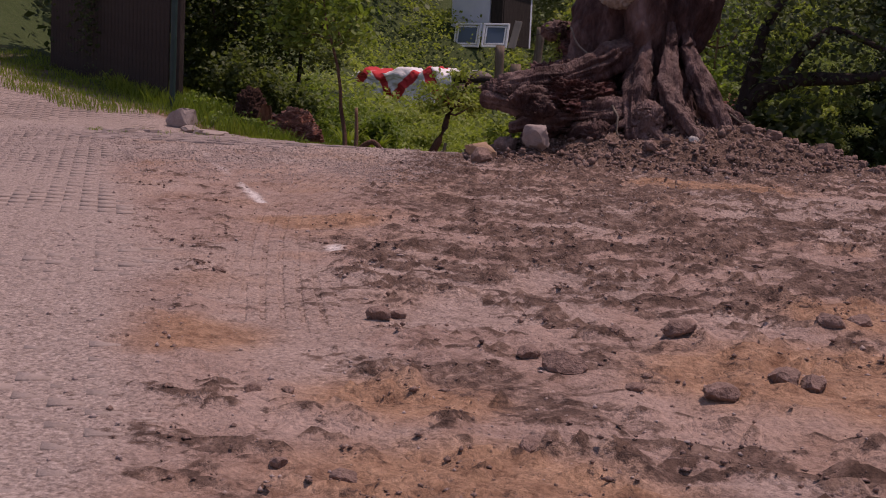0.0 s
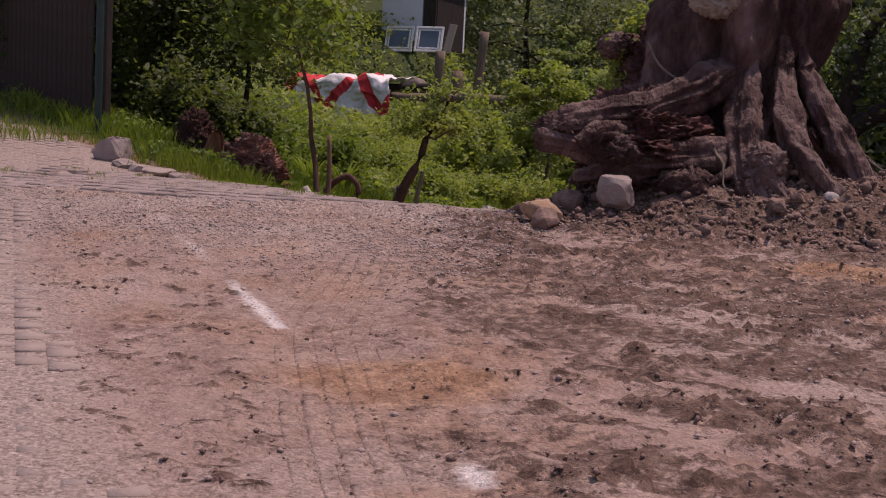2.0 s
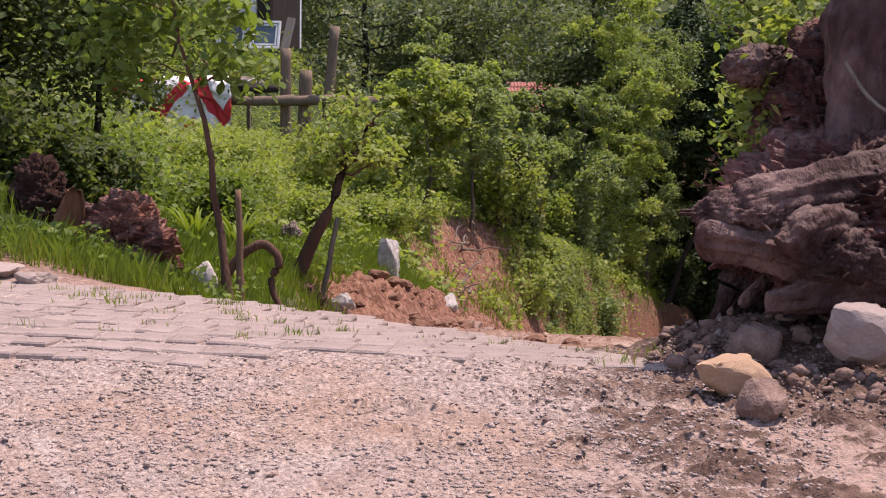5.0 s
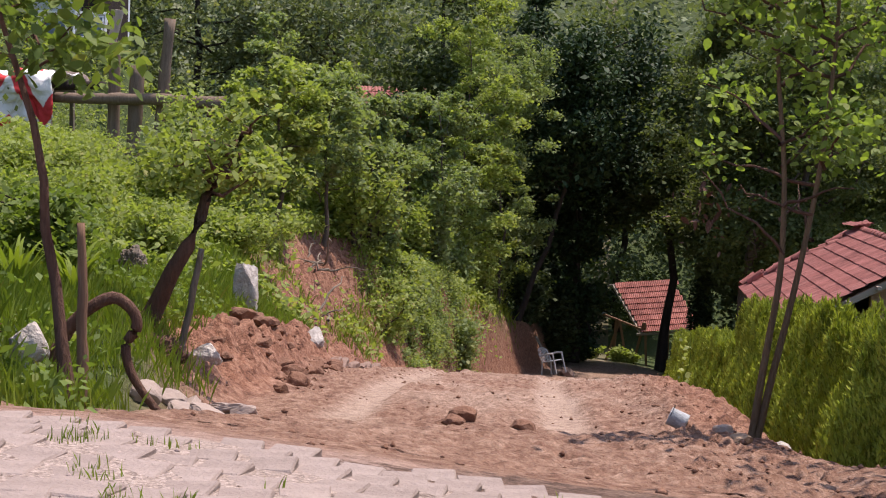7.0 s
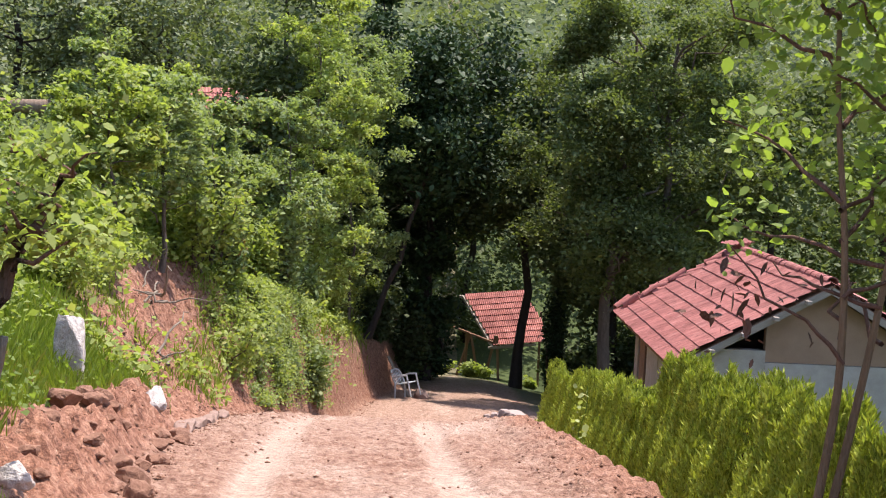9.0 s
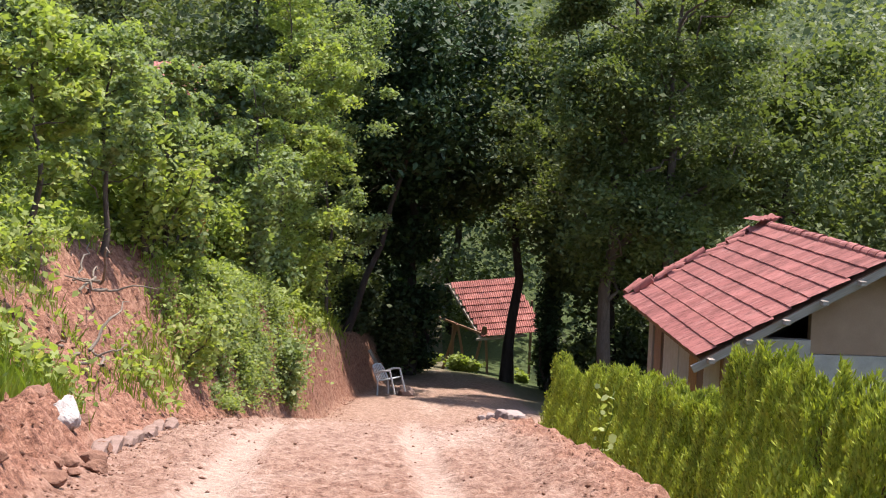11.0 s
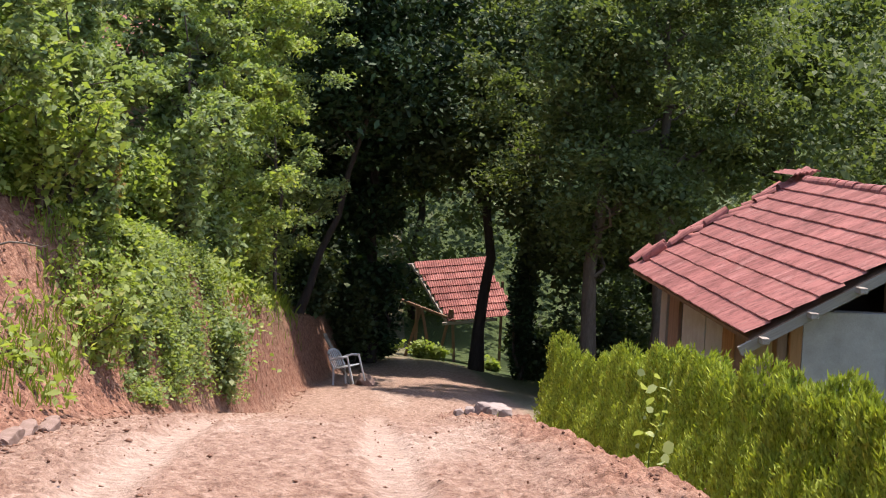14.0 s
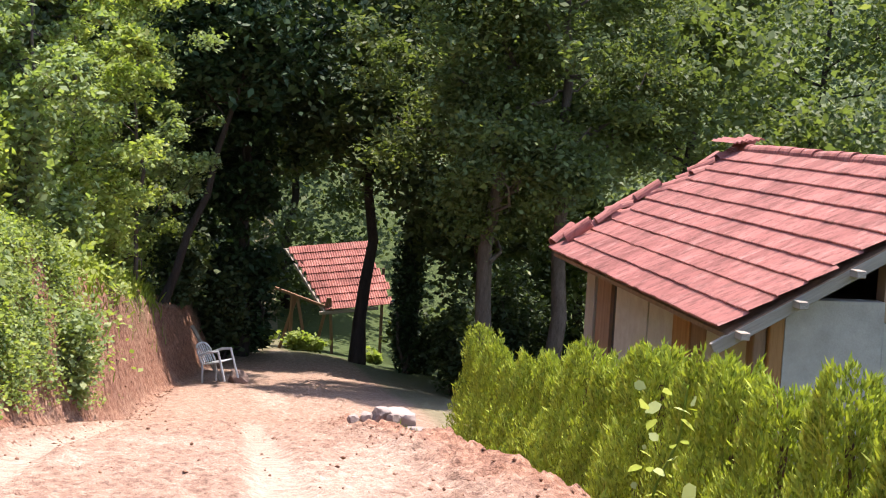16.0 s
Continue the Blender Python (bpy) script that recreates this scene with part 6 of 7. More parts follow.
# ---- plastic chair ----
def plastic_chair(place):
    root = thing("plastic_chair", "grey-white plastic garden chair, darkened for shade, tipped against the bank", "chair", place)
    # the plastic is greyed down to carry the shade the chair stands in
    M = plain("shaded_plastic", (0.34, 0.34, 0.35), (0.50, 0.50, 0.50), 3, 0.5, 0.05)

    def bar(name, pts, r, sides=8):
        v, f = tube(smooth_path(pts, 16), np.full(16, r), sides)
        return part(name, mesh_np(name, v, f, M, True), None, root)

    block("seat", -0.24, 0.24, -0.22, 0.22, 0.40, 0.43, M, root, edge=0.012)
    for sx in (-1, 1):
        bar("leg", [(sx * 0.26, -0.26, 0.0), (sx * 0.25, -0.24, 0.3), (sx * 0.25, -0.22, 0.64)], 0.024)
        bar("leg", [(sx * 0.27, 0.30, 0.0), (sx * 0.25, 0.24, 0.3), (sx * 0.24, 0.22, 0.45)], 0.024)
        bar("armrest", [(sx * 0.25, -0.24, 0.63), (sx * 0.27, 0.0, 0.66), (sx * 0.25, 0.25, 0.62)], 0.026)
    bar("back_frame", [(-0.24, 0.22, 0.44), (-0.25, 0.30, 0.75), (-0.16, 0.34, 0.86), (0.16, 0.34, 0.86), (0.25, 0.30, 0.75), (0.24, 0.22, 0.44)], 0.024)
    for k in range(5):
        bar("back_slat", [(-0.15 + 0.075 * k, 0.22, 0.44), (-0.15 + 0.075 * k, 0.28, 0.65), (-0.15 + 0.075 * k, 0.335, 0.85)], 0.016, 6)


plastic_chair(pose(0.34, 41.0, spot_z(0.34, 41.0) + 0.05, -14, 0, 58) @ Matrix.Scale(1.08, 4))
rock("grey_sack", "grey slumped sack lying behind the chair", 0.72, 41.7, (0.24, 0.2, 0.17), CLOD, 133, "sack", 0.2)
beam("leaning_plank", (0.35, 41.8, spot_z(0.35, 41.8)), (-0.38, 42.1, spot_z(0.35, 41.8) + 1.25), 0.16, 0.04, POLEWOOD)
tagged(bpy.data.objects["leaning_plank"], "grey plank leaning against the bank", "plank")
for k, (sx, sy, sw) in enumerate([(2.8, 28.5, 0.26), (2.55, 28.35, 0.15), (2.35, 28.3, 0.11), (2.7, 28.1, 0.10), (2.98, 28.2, 0.2), (2.2, 28.6, 0.08)]):
    rock("rubble_stone", "grey rubble stone heaped at the hedge end", sx, sy, (sw, sw * 0.8, sw * 0.8), STONE, 130 + k, "stone", 0.12, 40 * k, 0.62, "rubble heap", res=2, tilt=12, z=spot_z(sx, sy) + 0.03)

# ---- paint can, clods and weeds by the lane's mouth ----
def paint_can(place):
    root = thing("paint_can", "small tipped white paint can half in the soil", "can", place)
    bm = bmesh.new()
    prof = [(0.0, 0.0), (0.085, 0.0), (0.088, 0.01), (0.088, 0.17), (0.093, 0.175), (0.093, 0.185), (0.08, 0.185), (0.078, 0.05), (0.0, 0.045)]
    rings = [[bm.verts.new((r * math.cos(a), r * math.sin(a), h)) for a in [6.283 * k / 24 for k in range(24)]] for r, h in prof[1:-1]]
    for a, b in zip(rings, rings[1:]):
        for k in range(24):
            bm.faces.new((a[k], a[(k + 1) % 24], b[(k + 1) % 24], b[k]))
    bm.faces.new(rings[0][::-1])
    bm.faces.new(rings[-1])
    part("body", bm, plain("dull_white_tin", (0.30, 0.32, 0.34), (0.55, 0.57, 0.60), 14, 0.5, 0.6), root, smooth=True)
    v, f = tube(np.array([(0.09 * math.cos(a), 0.02 + 0.10 * math.sin(a), 0.17) for a in np.linspace(0, math.pi, 14)]), np.full(14, 0.003), 5)
    part("handle", mesh_np("handle", v, f, DARKBARK, True), None, root)


paint_can(pose(2.1, 5.2, spot_z(2.1, 5.2) + 0.03, 70, 0, -100) @ Matrix.Scale(0.7, 4))
for k, (sx, sy, sw, mat, lab) in enumerate([(0.52, 5.8, 0.11, REDCLOD, "red-brown clod of earth"), (1.0, 4.75, 0.08, REDCLOD, "red-brown clod of earth"), (0.45, 5.6, 0.08, REDCLOD, "red-brown clod of earth"), (2.35, 5.2, 0.06, PAVER, "pale flat stone"), (2.75, 5.35, 0.07, WHITESTONE, "pale stone"), (2.4, 4.6, 0.07, SANDSTONE, "sandy stone")]):
    rock("lane_clod" if mat is REDCLOD else "lane_stone", lab + " lying on the lane", sx, sy, (sw, sw * 0.8, sw * 0.6), mat, 140 + k, "clod" if mat is REDCLOD else "stone")


rng_h = random.Random(58)
for k in range(34):
    sy = rng_h.uniform(7.2, 15.5)
    sx = float(lane_edge(sy)) - rng_h.uniform(-0.18, 0.6)
    sw = rng_h.uniform(0.05, 0.13)
    rock("heap_clod", "broken clod of red-brown soil on the dug heap", sx, sy, (sw, sw * rng_h.uniform(0.7, 1.0), sw * rng_h.uniform(0.55, 0.8)), REDCLOD, 860 + k, "clod", 0.22, rng_h.uniform(0, 360), 0.45, "clods on the soil heap", tilt=rng_h.uniform(-20, 20))


# ---- young tree by the lane ----
def young_maple():
    rng = np.random.default_rng(17)
    x, y = 2.52, 5.1
    root = thing("sapling", "two-stemmed young tree with sparse large light leaves", "tree", pose(x, y, spot_z(x, y) - 0.05))
    stems = [[(0, 0, 0), (0.06, 0, 0.6), (0.14, 0, 1.2), (0.12, 0, 1.9), (0.02, 0, 2.6), (0.0, 0, 3.6)], [(0.03, 0, 0), (0.12, 0.02, 0.5), (0.24, 0.05, 1.1), (0.36, 0.05, 1.9), (0.42, 0.1, 2.8), (0.4, 0.1, 3.7)]]
    tips = []
    for s in stems:
        p = smooth_path(s, 24)
        v, f = tube(p, np.linspace(0.028, 0.009, 24), 8)
        part("stem", mesh_np("stem", v, f, SAPBARK, True), None, root)
        for k in range(13):
            q = p[rng.integers(11, 24)]
            a = rng.random() * 6.283
            e = q + np.array([math.cos(a) * 0.75, math.sin(a) * 0.6, 0.15 + 0.35 * rng.random()]) * (0.5 + 0.6 * rng.random())
            c = bent(q, e, 7, rng, 0.03)
            v, f = tube(c, np.linspace(0.014, 0.004, 7), 5)
            part("branch", mesh_np("branch", v, f, REDBARK, True), None, root)
            tips += [c[3], c[4], c[5], c[6]]
    tips = np.array(tips)
    tips = tips[tips[:, 2] > 1.92]
    pts = tips[rng.integers(len(tips), size=2500)] + rng.normal(size=(2500, 3)) * (0.12, 0.12, 0.11)
    pts = pts[pts[:, 0] > -0.45]
    v, f = leaves(pts, 0.048, rng, 0.3, 1.35, 0.5, 0.25, corners=6)
    part("leaf_crown", mesh_np("leaf_crown", v, f, LEAF_SAPLING), None, root)
    pts = np.array([-0.34, 0.0, 1.60]) + rng.normal(size=(46, 3)) * (0.15, 0.15, 0.13)
    v, f = leaves(pts, 0.028, rng, 0.0, 2.4, 1.8, corners=6)
    part("dry_leaves", mesh_np("dry_leaves", v, f, REDBARK), None, root, "hanging dry brown leaves")
    v, f = tube(bent(np.array([0.13, 0, 1.3]), np.array([-0.42, 0.0, 1.85]), 9, rng, 0.02), np.linspace(0.012, 0.004, 9), 5)
    part("branch", mesh_np("branch", v, f, REDBARK, True), None, root)


young_maple()

# ---- trees behind the stump ----
LOW_LIMBS = [("trunk", [(3.85, 2.0, 0.6), (3.95, 2.0, 1.94), (4.11, 2.0, 2.29), (4.35, 2.0, 2.48), (4.77, 2.0, 2.56), (5.19, 2.0, 2.55), (5.58, 2.0, 2.62)], 0.13), ("limb", [(4.06, 2.0, 2.16), (4.15, 2.0, 2.66), (4.24, 2.0, 3.1), (4.43, 2.0, 3.41)], 0.10), ("limb", [(4.47, 2.0, 2.52), (4.68, 2.0, 2.86), (4.96, 2.0, 3.11), (5.56, 2.0, 2.86)], 0.07)]
tree("orchard_tree", "old spreading tree with dark bare limbs", 7.6, 3.2, 6.5, (2.5, 2.6), 0.2, 0.3, 20000, 0.055, LEAF_SHADED, DARKBARK, 501, 60, lean=(-0.8, 0), fork=2, tight=0.35)
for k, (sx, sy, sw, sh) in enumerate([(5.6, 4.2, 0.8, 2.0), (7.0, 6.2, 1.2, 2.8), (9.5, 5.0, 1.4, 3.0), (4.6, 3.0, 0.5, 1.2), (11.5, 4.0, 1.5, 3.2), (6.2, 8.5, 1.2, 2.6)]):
    shrub("orchard_shrub", "dark leafy shrub behind the stump", sx, sy, (sw, sw, sh), 5000, 0.08, LEAF_SHADED, 510 + k, 30, group="shrubs behind the stump")
LEAN = thing("leaning_tree", "leaning dark tree with long low bent limbs", "tree", pose(3.85, 2.0, 0.6))
for name, path, r in LOW_LIMBS:
    v, f = tube(smooth_path(path, 26) - np.array([3.85, 2.0, 0.6]), np.linspace(r, r * 0.4, 26), 9)
    part(name, mesh_np(name, v, f, DARKBARK, True), None, LEAN)
rng_l = np.random.default_rng(61)
tips = np.concatenate([smooth_path(path, 26)[8:] for name, path, r in LOW_LIMBS]) - np.array([3.85, 2.0, 0.6])
tips = tips[rng_l.integers(len(tips), size=1500)] + rng_l.normal(size=(1500, 3)) * (0.25, 0.25, 0.16)
v, f = leaves(tips, 0.045, rng_l, 0.3, 1.6, 0.3)
part("crown", mesh_np("crown", v, f, LEAF_SHADED), None, LEAN)
shrub("stump_weed", "dark trailing weeds over the upper roots", 2.62, 0.25, (0.25, 0.35, 1.2), 1500, 0.035, LEAF_LIGHT, 521, 22, z=2.1)
shrub("stump_weed", "fresh green weed sprouting from the stump", 2.85, 0.15, (0.28, 0.28, 1.3), 1300, 0.035, LEAF_MID, 520, 18, z=1.9)
sword_plant(2.8, -0.1, 0.5, 12, "green sprout of narrow leaves on the stump")

# ---- mound stones ----
rock("sandstone_block", "tan broken sandstone block at the mound's foot", 2.55, -1.72, (0.135, 0.085, 0.08), SANDSTONE, 601, "stone", 0.14, 35, 0.5, z=1.60, tilt=16, res=3)
rock("dark_lump", "dark lump of earth below the sandstone block", 2.66, -1.95, (0.075, 0.07, 0.075), CLOD, 602, "clod", 0.2, 0, 0.2)
rock("concrete_block", "grey-brown concrete block on the soil mound", 3.02, -1.50, (0.13, 0.11, 0.11), BRICK, 603, "block", 0.05, -20, 0.92, z=1.72, tilt=10, res=3)
rock("mound_stone", "brown boulder under the stump roots", 2.62, -1.3, (0.11, 0.10, 0.09), CLOD, 604, "stone", 0.2, 0, 0.4)
rock("mound_stone", "small white stone on the mound", 4.36, -1.12, (0.045, 0.04, 0.035), WHITESTONE, 605)
for k, (sx, sy, sw) in enumerate([(4.75, -0.75, 0.065), (4.95, -0.6, 0.075), (5.2, -0.55, 0.055), (4.55, -0.85, 0.06), (5.4, -0.5, 0.085), (4.15, -1.25, 0.045), (3.75, -1.45, 0.04), (3.4, -1.6, 0.035), (4.05, -1.4, 0.07), (5.75, -0.6, 0.05)]):
    rock("mound_stone", "rough brown stone on the soil mound", sx, sy, (sw, sw * 0.75, sw * 0.7), CLOD, 610 + k, "stone", 0.16, 37 * k, 0.75, "stones on the mound", tilt=10, res=2)
for k, (sx, sy, sw) in enumerate([(6.01, -8.81, 0.068), (6.22, -8.14, 0.062), (6.78, -7.53, 0.05), (6.7, -7.71, 0.056), (5.07, -8.37, 0.05), (5.24, -9.54, 0.027), (5.67, -10.07, 0.027), (5.88, -10.08, 0.037), (5.35, -9.5, 0.022), (5.83, -8.69, 0.044), (6.71, -8.66, 0.056), (6.57, -8.93, 0.05), (6.31, -8.97, 0.031), (6.22, -9.64, 0.037), (3.91, -7.8, 0.031), (6.12, -6.38, 0.027), (5.99, -8.23, 0.031), (6.81, -8.68, 0.044), (5.12, -8.31, 0.031)]):
    rock("earth_clod", "dark broken clod of churned earth on the yard", sx, sy, (sw, sw * 0.8, sw * 0.6), CLOD, 640 + k, "clod", 0.22, 50 * k, 0.35, "clods on the yard")
rng_s = np.random.default_rng(71)
pebbles("mound_rubble", "crumbly dark soil clods and stones on the mound", scatter(9000, 2.2, 6.2, -2.1, 0.8, rng_s, lambda x, y: (np.hypot((x - 3.9) / 2.2, (y + 0.6) / 1.5) < 1) * 0.9), 0.006, 0.026, CLOD, 72, 0.8)
pebbles("mound_clods", "broken brown clods heaped on the mound", scatter(4200, 2.2, 6.2, -2.1, 0.8, rng_s, lambda x, y: (np.hypot((x - 3.9) / 2.1, (y + 0.6) / 1.4) < 1) * 0.9), 0.008, 0.042, CLOD, 79, 0.75)
pebbles("mound_gravel", "small grey stones in the mound's soil", scatter(1200, 2.2, 6.2, -2.2, 0.6, rng_s), 0.004, 0.018, STONE, 73, 0.8)
pebbles("yard_clods", "dark crumbled clods of churned earth", scatter(70000, 0.0, 9.0, -11.5, -1.3, rng_s, lambda x, y: (1 - paved_amount(x, y)) * (1 - 0.9 * tyre(x, y)) * (0.04 + 0.8 * churn(x, y)) * (1 - 0.8 * step(-5.5, -4.0, y))), 0.003, 0.013, CLOD, 74, 0.7)
pebbles("yard_gravel", "loose pale gravel scattered over the ground", scatter(80000, -3.5, 8.0, -11.5, 0.4, rng_s, lambda x, y: 0.12 + 0.5 * (np.abs(y + 2.6) < 1.9)), 0.0025, 0.011, PALEGRIT, 75, 0.7)
pebbles("crest_gravel", "dense pinkish grey gravel along the edge of the paving", scatter(60000, -3.2, 2.9, -4.4, -1.2, rng_s, lambda x, y: (1 - 0.75 * (paved_amount(x, y) > 0.5)) * step(-4.4, -3.4, y) * (0.35 + 0.65 * (fractal(x, y, 1.4, 3, 78) > -0.1))), 0.003, 0.011, GRAVEL, 78, 0.6)
pebbles("lane_clods", "crumbled red clods along the lane", scatter(16000, -2.6, 3.6, 1.2, 32.0, rng_s, lambda x, y: (0.12 + 0.88 * step(1.2, 2.1, np.abs(x - 0.25))) * step(-0.3, 0.0, x - lane_edge(y))), 0.003, 0.024, REDCLOD, 76, 0.75)
pebbles("lane_edge_clods", "red soil lumps on the heap by the garden", scatter(14000, -5.2, -0.6, 8.0, 40.0, rng_s, lambda x, y: step(0.0, 0.3, lane_edge(y) - x + 0.5) * (1 - step(1.4, 2.6, lane_edge(y) - x))), 0.006, 0.029, REDCLOD, 77, 0.75)

# ---- tyre print across the yard ----
def tyre_print():
    along, across = 300, 81
    yy = np.linspace(-9.3, -2.7, along)
    xx = np.interp(yy, YARD_TRACK_Y, YARD_TRACK_X)
    for _ in range(40):
        xx[1:-1] = (xx[:-2] + 2 * xx[1:-1] + xx[2:]) / 4
    tx, ty = np.gradient(xx), np.gradient(yy)
    ln = np.hypot(tx, ty)
    nx, ny = ty / ln, -tx / ln
    w = np.linspace(-0.32, 0.32, across)[None]
    gx, gy = xx[:, None] + nx[:, None] * w, yy[:, None] + ny[:, None] * w
    u = (w / 0.64 + 0.5) * np.ones_like(gx)
    ends = step(-9.3, -8.5, gy) * (1 - step(-3.6, -2.7, gy))
    fade = step(-0.25, 0.2, fractal(gx, gy, 1.1, 3, 99) + 0.6) * ends
    slot = step(0.55, 0.95, np.sin(u * 2 * np.pi * 8 + 0.25 * np.sin(np.cumsum(ln)[:, None] * 3.0))) * fade
    slot = slot * (0.55 + 0.45 * (np.sin(np.cumsum(ln)[:, None] * 55 + 5 * u) > -0.3))
    flush = surface(gx, gy) - 0.02
    z = land(gx, gy) + 0.15 * relief(gx, gy) - 0.016 + 0.006 * fractal(gx, gy, 9, 3, 98) - 0.022 * slot
    rim = np.clip(np.abs(w) / 0.32 - 0.80, 0, 1) * 5
    z = z * ends * (1 - rim) + (flush - 0.02) * (1 - ends * (1 - rim))
    i = np.arange(along * across).reshape(along, across)
    f = np.stack([i[:-1, :-1], i[:-1, 1:], i[1:, 1:], i[1:, :-1]], -1).reshape(-1, 4)
    me = mesh_np("tyre_track", np.stack([gx, gy, z], -1).reshape(-1, 3), f, SOIL, True)
    zone_layers(me, gx, gy, 0.9 * slot)
    tagged(new("tyre_track", me), "ribbed tyre print pressed into dry mud", "track", kind="structure")


tyre_print()

# ---- bank plants ----
rng_b = random.Random(44)
for k in range(9):
    by = 26.0 + k * 0.66
    bx = float(lane_edge(by)) - (0.25 if by > 31 else 0.8) - 0.9 * rng_b.random()
    low = 0.15
    tall = (float(np.interp(by, CUT_Y, CUT_H)) + 0.5) * ((0.6 if by > 31 else 0.35) + 0.5 * rng_b.random())
    shrub("bank_ivy", "trailing green creeper hanging over the cut bank", bx, by, (0.45 + 0.35 * rng_b.random(), 0.5 + 0.4 * rng_b.random(), tall), 2300, 0.064, (LEAF_LIGHT, LEAF_LIGHT, LEAF_MID)[k % 3], 700 + k, 17, z=float(lane_z(by)) + low, group="creepers on the bank")
for k in range(22):
    by = 21.2 + k * 1.04
    bx = float(lane_edge(by)) - (3.2 if by < 26 else 1.25) - 1.8 * rng_b.random()
    shrub("bank_shrub", "low green shrub on the upper bank", bx, by, (0.8, 0.8, (0.9 if by < 24 else 1.6) + 0.8 * rng_b.random()), 2600, 0.075, (LEAF_LIGHT, LEAF_MID, LEAF_LIGHT)[k % 3], 730 + k, 20, group="shrubs on the bank")
shrub("brown_conifer", "small upright conifer turning rusty brown", -3.6, 29.0, (0.22, 0.22, 1.25), 2200, 0.045, foliage("rusty_leaf", (0.17, 0.10, 0.035), (0.31, 0.23, 0.08), (0.21, 0.27, 0.07), 0.25), 760, 20)


def branch_pile(x, y, seed, label):
    rng = np.random.default_rng(seed)
    root = thing("dead_branch", label, "branch", pose(x, y, spot_z(x, y)))
    for k in range(7):
        a = rng.random() * 6.283
        q = rng.normal(size=3) * (0.2, 0.2, 0.05) + np.array([0, 0, 0.12])
        e = q + np.array([math.cos(a), math.sin(a), 0.25 + 0.2 * rng.normal()]) * (0.6 + 0.7 * rng.random())
        v, f = tube(bent(q, e, 9, rng, 0.05), np.linspace(0.025, 0.007, 9), 6)
        part("twig", mesh_np("twig", v, f, POLEWOOD, True), None, root)


branch_pile(-3.5, 19.5, 5, "dead grey branches lying on the red bank")
branch_pile(-4.1, 22.5, 6, "dead grey branches lying on the red bank")
rng_g = np.random.default_rng(88)


def tuft_field(name, label, n, x0, x1, y0, y1, keep, height, width):
    p = scatter(n, x0, x1, y0, y1, rng_g, keep)
    v, f = blades(p, height, width, rng_g, 0.6)
    tagged(new(name, mesh_np(name, v, f, GRASS)), label, "grass", kind="stuff")


def on_garden(x, y):
    d = lane_edge(y) - x
    scar = np.exp(-(((d - 1.1 - 0.06 * (y - 15)) / 0.6) ** 2)) * step(16.5, 20, y) * (1 - step(24, 28, y)) * (0.4 + 0.6 * (fractal(x, y, 0.7, 3, 83) > -0.2))
    heap = heap_amount(x, y)
    return step(0.3, 0.9, d + 0.5 * fractal(x, y, 0.7, 3, 41) + 0.45 * (1 - step(5.5, 7.0, y))) * (1 - np.clip(1.6 * scar + 1.6 * heap + 1.4 * np.exp(-(((x + 2.7) / 0.7) ** 2) - (((y - 3.3) / 0.7) ** 2)), 0, 1)) * np.where(x < -2, step(0.2, 0.6, side_of_road(x, y)), 1) * (1 - np.exp(-((np.hypot((x + 2.7) / 0.95, (y - 2.5) / 0.8)) ** 4)))


tuft_field("garden_grass", "lush uncut green grass in the garden", 85000, -6.5, -0.6, 1.0, 16, on_garden, 0.20, 0.009)
tuft_field("bank_grass", "rough green grass on the bank", 60000, -10, -1.2, 14, 34, on_garden, 0.22, 0.02)


def weed_cover(name, label, n, x0, x1, y0, y1, keep, tall, leaf, mat):
    """Low leafy weeds past counting."""
    p = scatter(n // 14, x0, x1, y0, y1, rng_g, keep)
    p = p[rng_g.integers(len(p), size=n)]
    up = rng_g.random(n)
    p = p + np.stack([rng_g.normal(size=n) * 0.6 * tall, rng_g.normal(size=n) * 0.6 * tall, up * tall], -1)
    p[:, 2] = np.maximum(p[:, 2], surface(p[:, 0], p[:, 1]) + 0.01)
    v, f = leaves(p, leaf, rng_g, 0.4, 1.6)
    tagged(new(name, mesh_np(name, v, f, mat)), label, "weeds", kind="stuff")


weed_cover("garden_weeds", "leafy low weeds among the garden grass", 13000, -7, -0.8, 1.2, 17, lambda x, y: on_garden(x, y) * (fractal(x, y, 0.8, 3, 95) > -0.1), 0.22, 0.036, LEAF_GARDEN)
weed_cover("bank_weeds", "leafy weeds covering the bank", 36000, -10, -1.4, 12, 38, lambda x, y: on_garden(x, y) * (fractal(x, y, 0.6, 3, 96) > -0.1), 0.35, 0.07, LEAF_LIGHT)
def creeper_at(x, y):
    d = lane_edge(y) - x
    return step(0.08, 0.3, d) * (1 - 0.7 * step(0.9, 2.0, d)) * step(26.0, 28.2, y - 0.36 * d) * step(-0.25, 0.1, fractal(y * 1.1, x * 0.35, 1.2, 3, 97) + 0.25 * np.clip(d, 0, 1))


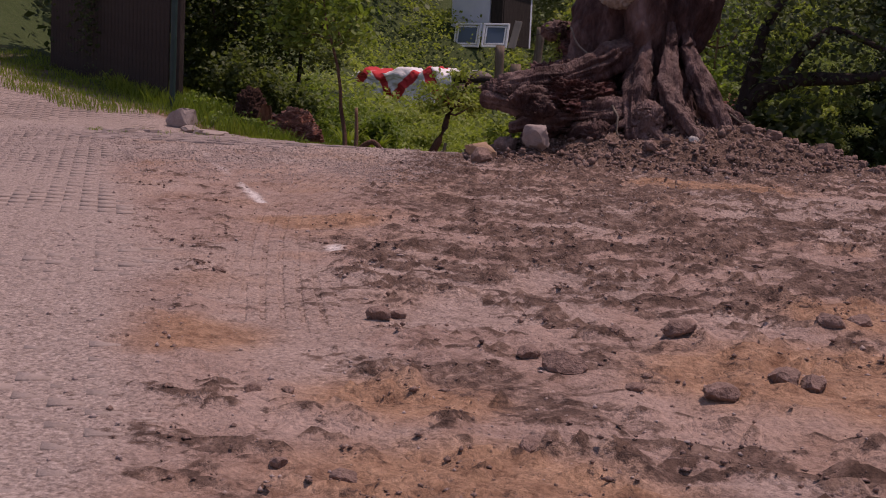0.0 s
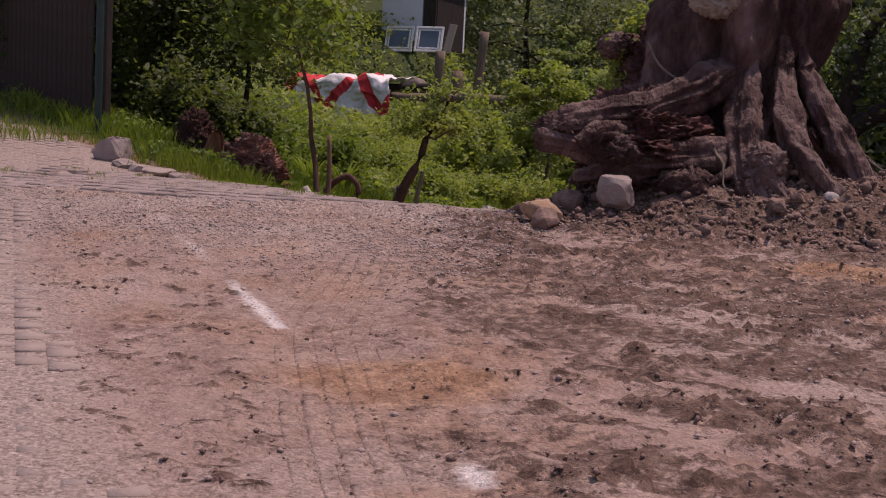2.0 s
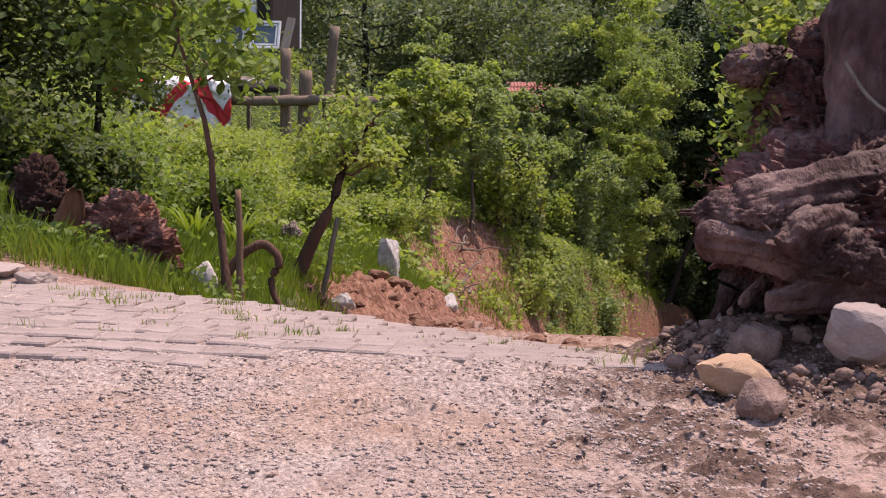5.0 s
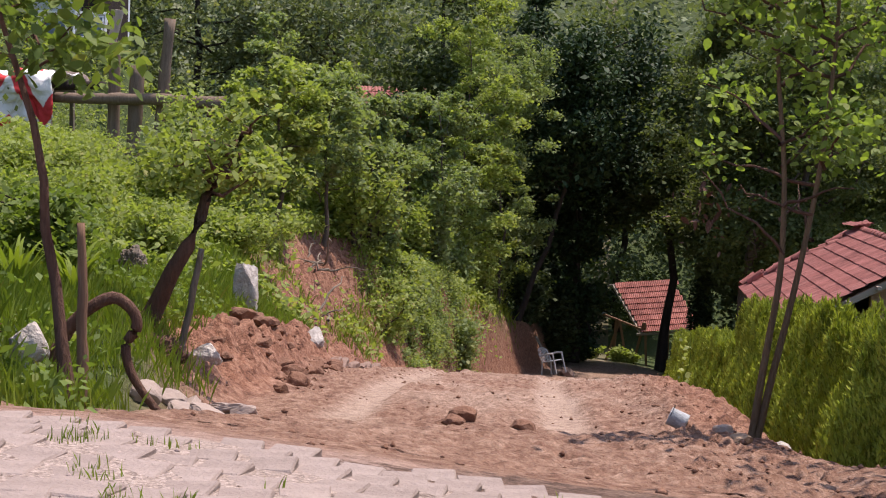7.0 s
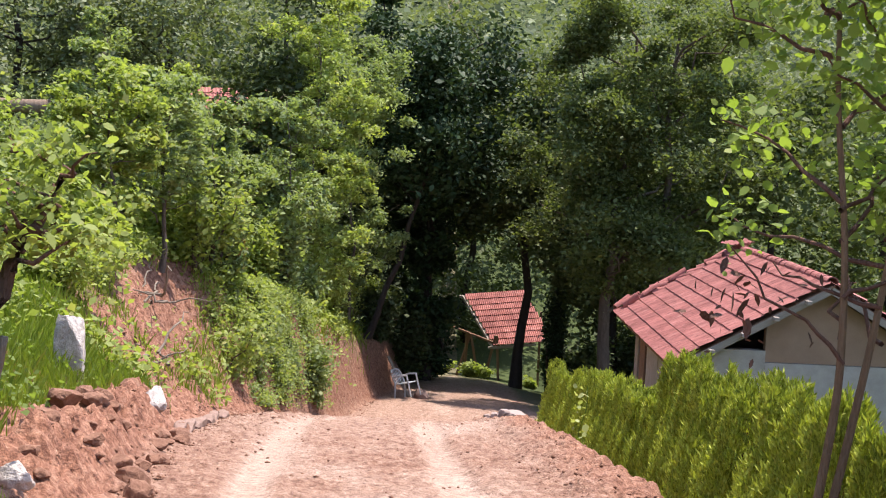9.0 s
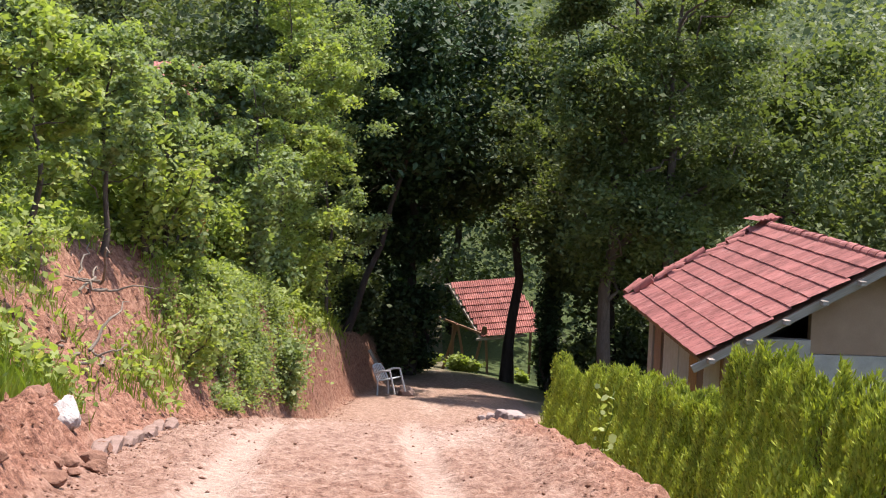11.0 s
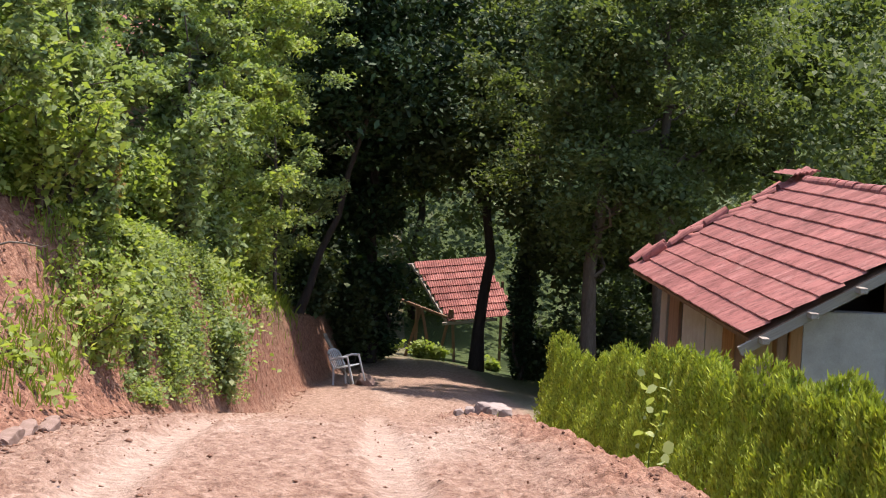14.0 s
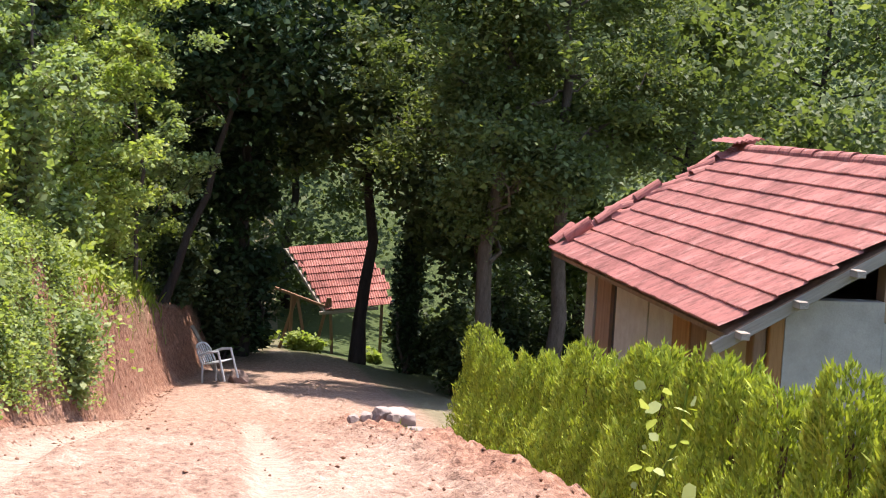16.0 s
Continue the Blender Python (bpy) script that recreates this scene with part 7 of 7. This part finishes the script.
weed_cover("bank_creeper", "green creeper hanging over the cut bank", 44000, -5.2, -0.9, 24.0, 32.2, creeper_at, 0.2, 0.040, LEAF_MID)
weed_cover("bank_creeper", "light green creeper hanging over the cut bank", 30000, -5.2, -0.9, 24.0, 32.2, creeper_at, 0.26, 0.036, LEAF_LIGHT)
weed_cover("hill_weeds", "green scrub over the garden hillside", 42000, -34, -8, 14, 58, lambda x, y: step(0.2, 0.6, side_of_road(x, y)) * (1 - 0.8 * (y < 33) * (x < -12)), 0.5, 0.10, LEAF_LIGHT)
tuft_field("verge_grass", "short grass along the road verge", 26000, -11, -2.6, 0.4, 9, lambda x, y: (side_of_road(x, y) > 0.06 - 1.2 * step(-3.8, -5.0, x) + 0.25 * fractal(x, y, 1, 3, 3)) * (side_of_road(x, y) < 0.9), 0.10, 0.01)
tuft_field("bank_top_grass", "dry grass hanging over the top of the cut bank", 9000, -3.2, -0.6, 31.5, 42.0, lambda x, y: np.exp(-(((lane_edge(y) - x - 1.05) / 0.3) ** 2)), 0.34, 0.018)
tuft_field("joint_weeds", "sparse weeds growing between paving stones", 11000, -2.5, 2.6, -1.3, 0.55, lambda x, y: (fractal(x, y, 4.6, 3, 93) > 0.36) * (0.25 + 0.75 * (x < 0.9)), 0.04, 0.005)
tuft_field("hedge_weeds", "sparse dark weeds at the foot of the hedge", 1500, 2.7, 3.2, 7, 32, None, 0.12, 0.012)
tufts = []
for wx, wy in ((2.1, -1.35), (2.25, -1.15), (-0.6, -0.5), (1.75, -0.3)):
    tufts.append(np.stack([wx + rng_g.normal(size=26) * 0.05, wy + rng_g.normal(size=26) * 0.05, np.full(26, spot_z(wx, wy))], -1))
v, f = blades(np.concatenate(tufts), 0.05, 0.005, rng_g, 0.9)
tagged(new("gravel_weeds", mesh_np("gravel_weeds", v, f, GRASS)), "small green weed tufts on the gravel", "weeds", kind="stuff")

# hedge extras: bindweed leaves
vine = thing("bindweed", "pale broad-leaved vine climbing over the hedge", "vine", pose(2.98, 17.6, spot_z(2.98, 17.6)))
for k in range(26):
    v, f = leaves(np.array([(0.05 * math.sin(k * 2.1) - 0.05, 0.42 * math.sin(k * 1.7) - 0.1 + 0.06 * math.sin(k * 5.1), 0.25 + 0.034 * k)]), 0.072, np.random.default_rng(3 + k), 0.2, 1.2, 0.5, corners=6)
    part("leaf", mesh_np("leaf", v, f, LEAF_PALE), None, vine)
v, f = tube(smooth_path([(0, 0, 0), (-0.05, 0.1, 0.4), (0.05, -0.1, 0.8), (0, -0.3, 1.15)], 16), np.full(16, 0.008), 5)
part("stem", mesh_np("stem", v, f, LEAF_GARDEN, True), None, vine)


# ---- paving stones ----
def paver_mesh(w, d, h, seed):
    rng = random.Random(seed)
    bm = bmesh.new()
    j = lambda s: s * (1 + rng.uniform(-0.17, 0.06))
    low = [(-j(w) / 2, -j(d) / 2), (j(w) / 2, -j(d) / 2), (j(w) / 2, j(d) / 2), (-j(w) / 2, j(d) / 2)]
    a = [bm.verts.new((x, y, -0.05)) for x, y in low]
    b = [bm.verts.new((x, y, h - 0.008)) for x, y in low]
    c = [bm.verts.new((x * 0.93, y * 0.91, h + rng.uniform(-0.003, 0.003))) for x, y in low]
    bm.faces.new(c)
    for p, q in ((a, b), (b, c)):
        for k in range(4):
            bm.faces.new((p[k], p[(k + 1) % 4], q[(k + 1) % 4], q[k]))
    me = bpy.data.meshes.new("paving_stone")
    bm.normal_update()
    bm.to_mesh(me)
    bm.free()
    me.materials.append(COBBLE)
    return me


ROAD = thing("road", "worn stone-paved road dusted with soil and gravel", "road", kind="structure")
kinds = [paver_mesh(0.170, 0.184, 0.03, k) for k in range(12)]
rng_p = random.Random(9)
spots = []
for row in range(14):
    py = 0.48 - row * 0.184
    px = -2.2 + (row % 2) * 0.10 + rng_p.uniform(-0.03, 0.03)
    while px < 2.4:
        muddy = px > 1.3 + 0.5 * rng_p.random() and py > -1.0 and rng_p.random() < 0.93
        if float(paved_amount(px, py)) > 0.55 and rng_p.random() > 0.04 and not muddy:
            spots.append((px, py))
        px += 0.170 + rng_p.uniform(-0.012, 0.016)
near_spots, rest_spots = spots[:300], spots[300:]
for px, py in near_spots:
    ob = new("paving_stone", kinds[rng_p.randrange(12)])
    ob.parent = ROAD
    ob.matrix_basis = pose(px, py + 0.02 * math.sin(px * 3), float(land(px, py)) - 0.0225 + rng_p.uniform(-0.005, 0.004), rng_p.uniform(-2.5, 2.5), rng_p.uniform(-2.5, 2.5), rng_p.uniform(-11, 11))
bits, shapes = [], []
for me in kinds:
    shapes.append((np.array([v.co[:] for v in me.vertices]), np.array([p.vertices[:] for p in me.polygons])))
for px, py in rest_spots:
    v, f = shapes[rng_p.randrange(12)]
    bits.append((v + np.array([px, py + 0.02 * math.sin(px * 3), float(land(px, py)) - 0.018 + rng_p.uniform(-0.006, 0.005)]), f))
if bits:
    more_stones = new("paving", mesh_np("paving", *joined(bits), COBBLE))
    more_stones.parent = ROAD
    tagged(more_stones, kind="stuff")
lay = []
cs, sn = -0.63, 0.776
for u in range(-10, 90):
    for w in range(-2, 46):
        qx = 6.2 + cs * (u * 0.215 + (w % 2) * 0.107) - sn * (w * 0.112)
        qy = -10.9 + sn * (u * 0.215 + (w % 2) * 0.107) + cs * (w * 0.112)
        if qy < -1.2 - 0.1 * abs(qx) or qx < -2.3:
            if float(paved_amount(qx, qy)) > 0.5 and qy > -13 and rng_p.random() > 0.03:
                lay.append((qx, qy))
lay = np.array(lay)
n = len(lay)
rng_q = np.random.default_rng(2)
corner = np.array([(-0.101, -0.0555), (0.101, -0.0555), (0.101, 0.0555), (-0.101, 0.0555)])
rot = np.array([[cs, -sn], [sn, cs]])
flat = np.stack([(corner * (1.0 if lv < 2 else 0.988)) @ rot.T for lv in range(3)])
lz = land(lay[:, 0], lay[:, 1]) - 0.0075 + rng_q.uniform(-0.003, 0.002, n)
# trodden soil buries the stones in patches and along the edge
lz -= 0.001 + 0.007 * step(-0.1, 0.3, fractal(lay[:, 0], lay[:, 1], 0.55, 3, 61)) + 0.009 * (1 - step(0.5, 0.85, paved_amount(lay[:, 0], lay[:, 1])))
vv = np.zeros((n, 3, 4, 3))
vv[..., :2] = lay[:, None, None] + flat[None]
vv[..., 2] = lz[:, None, None] + np.array([-0.05, 0.005, 0.010])[None, :, None]
base = np.array([(8, 9, 10, 11)] + [(a + k, a + (k + 1) % 4, a + 4 + (k + 1) % 4, a + 4 + k) for a in (0, 4) for k in range(4)])
ff = (base[None] + 12 * np.arange(n)[:, None, None]).reshape(-1, 4)
rest = new("paving", mesh_np("paving", vv.reshape(-1, 3), ff, PAVER))
rest.parent = ROAD
tagged(rest, kind="stuff")
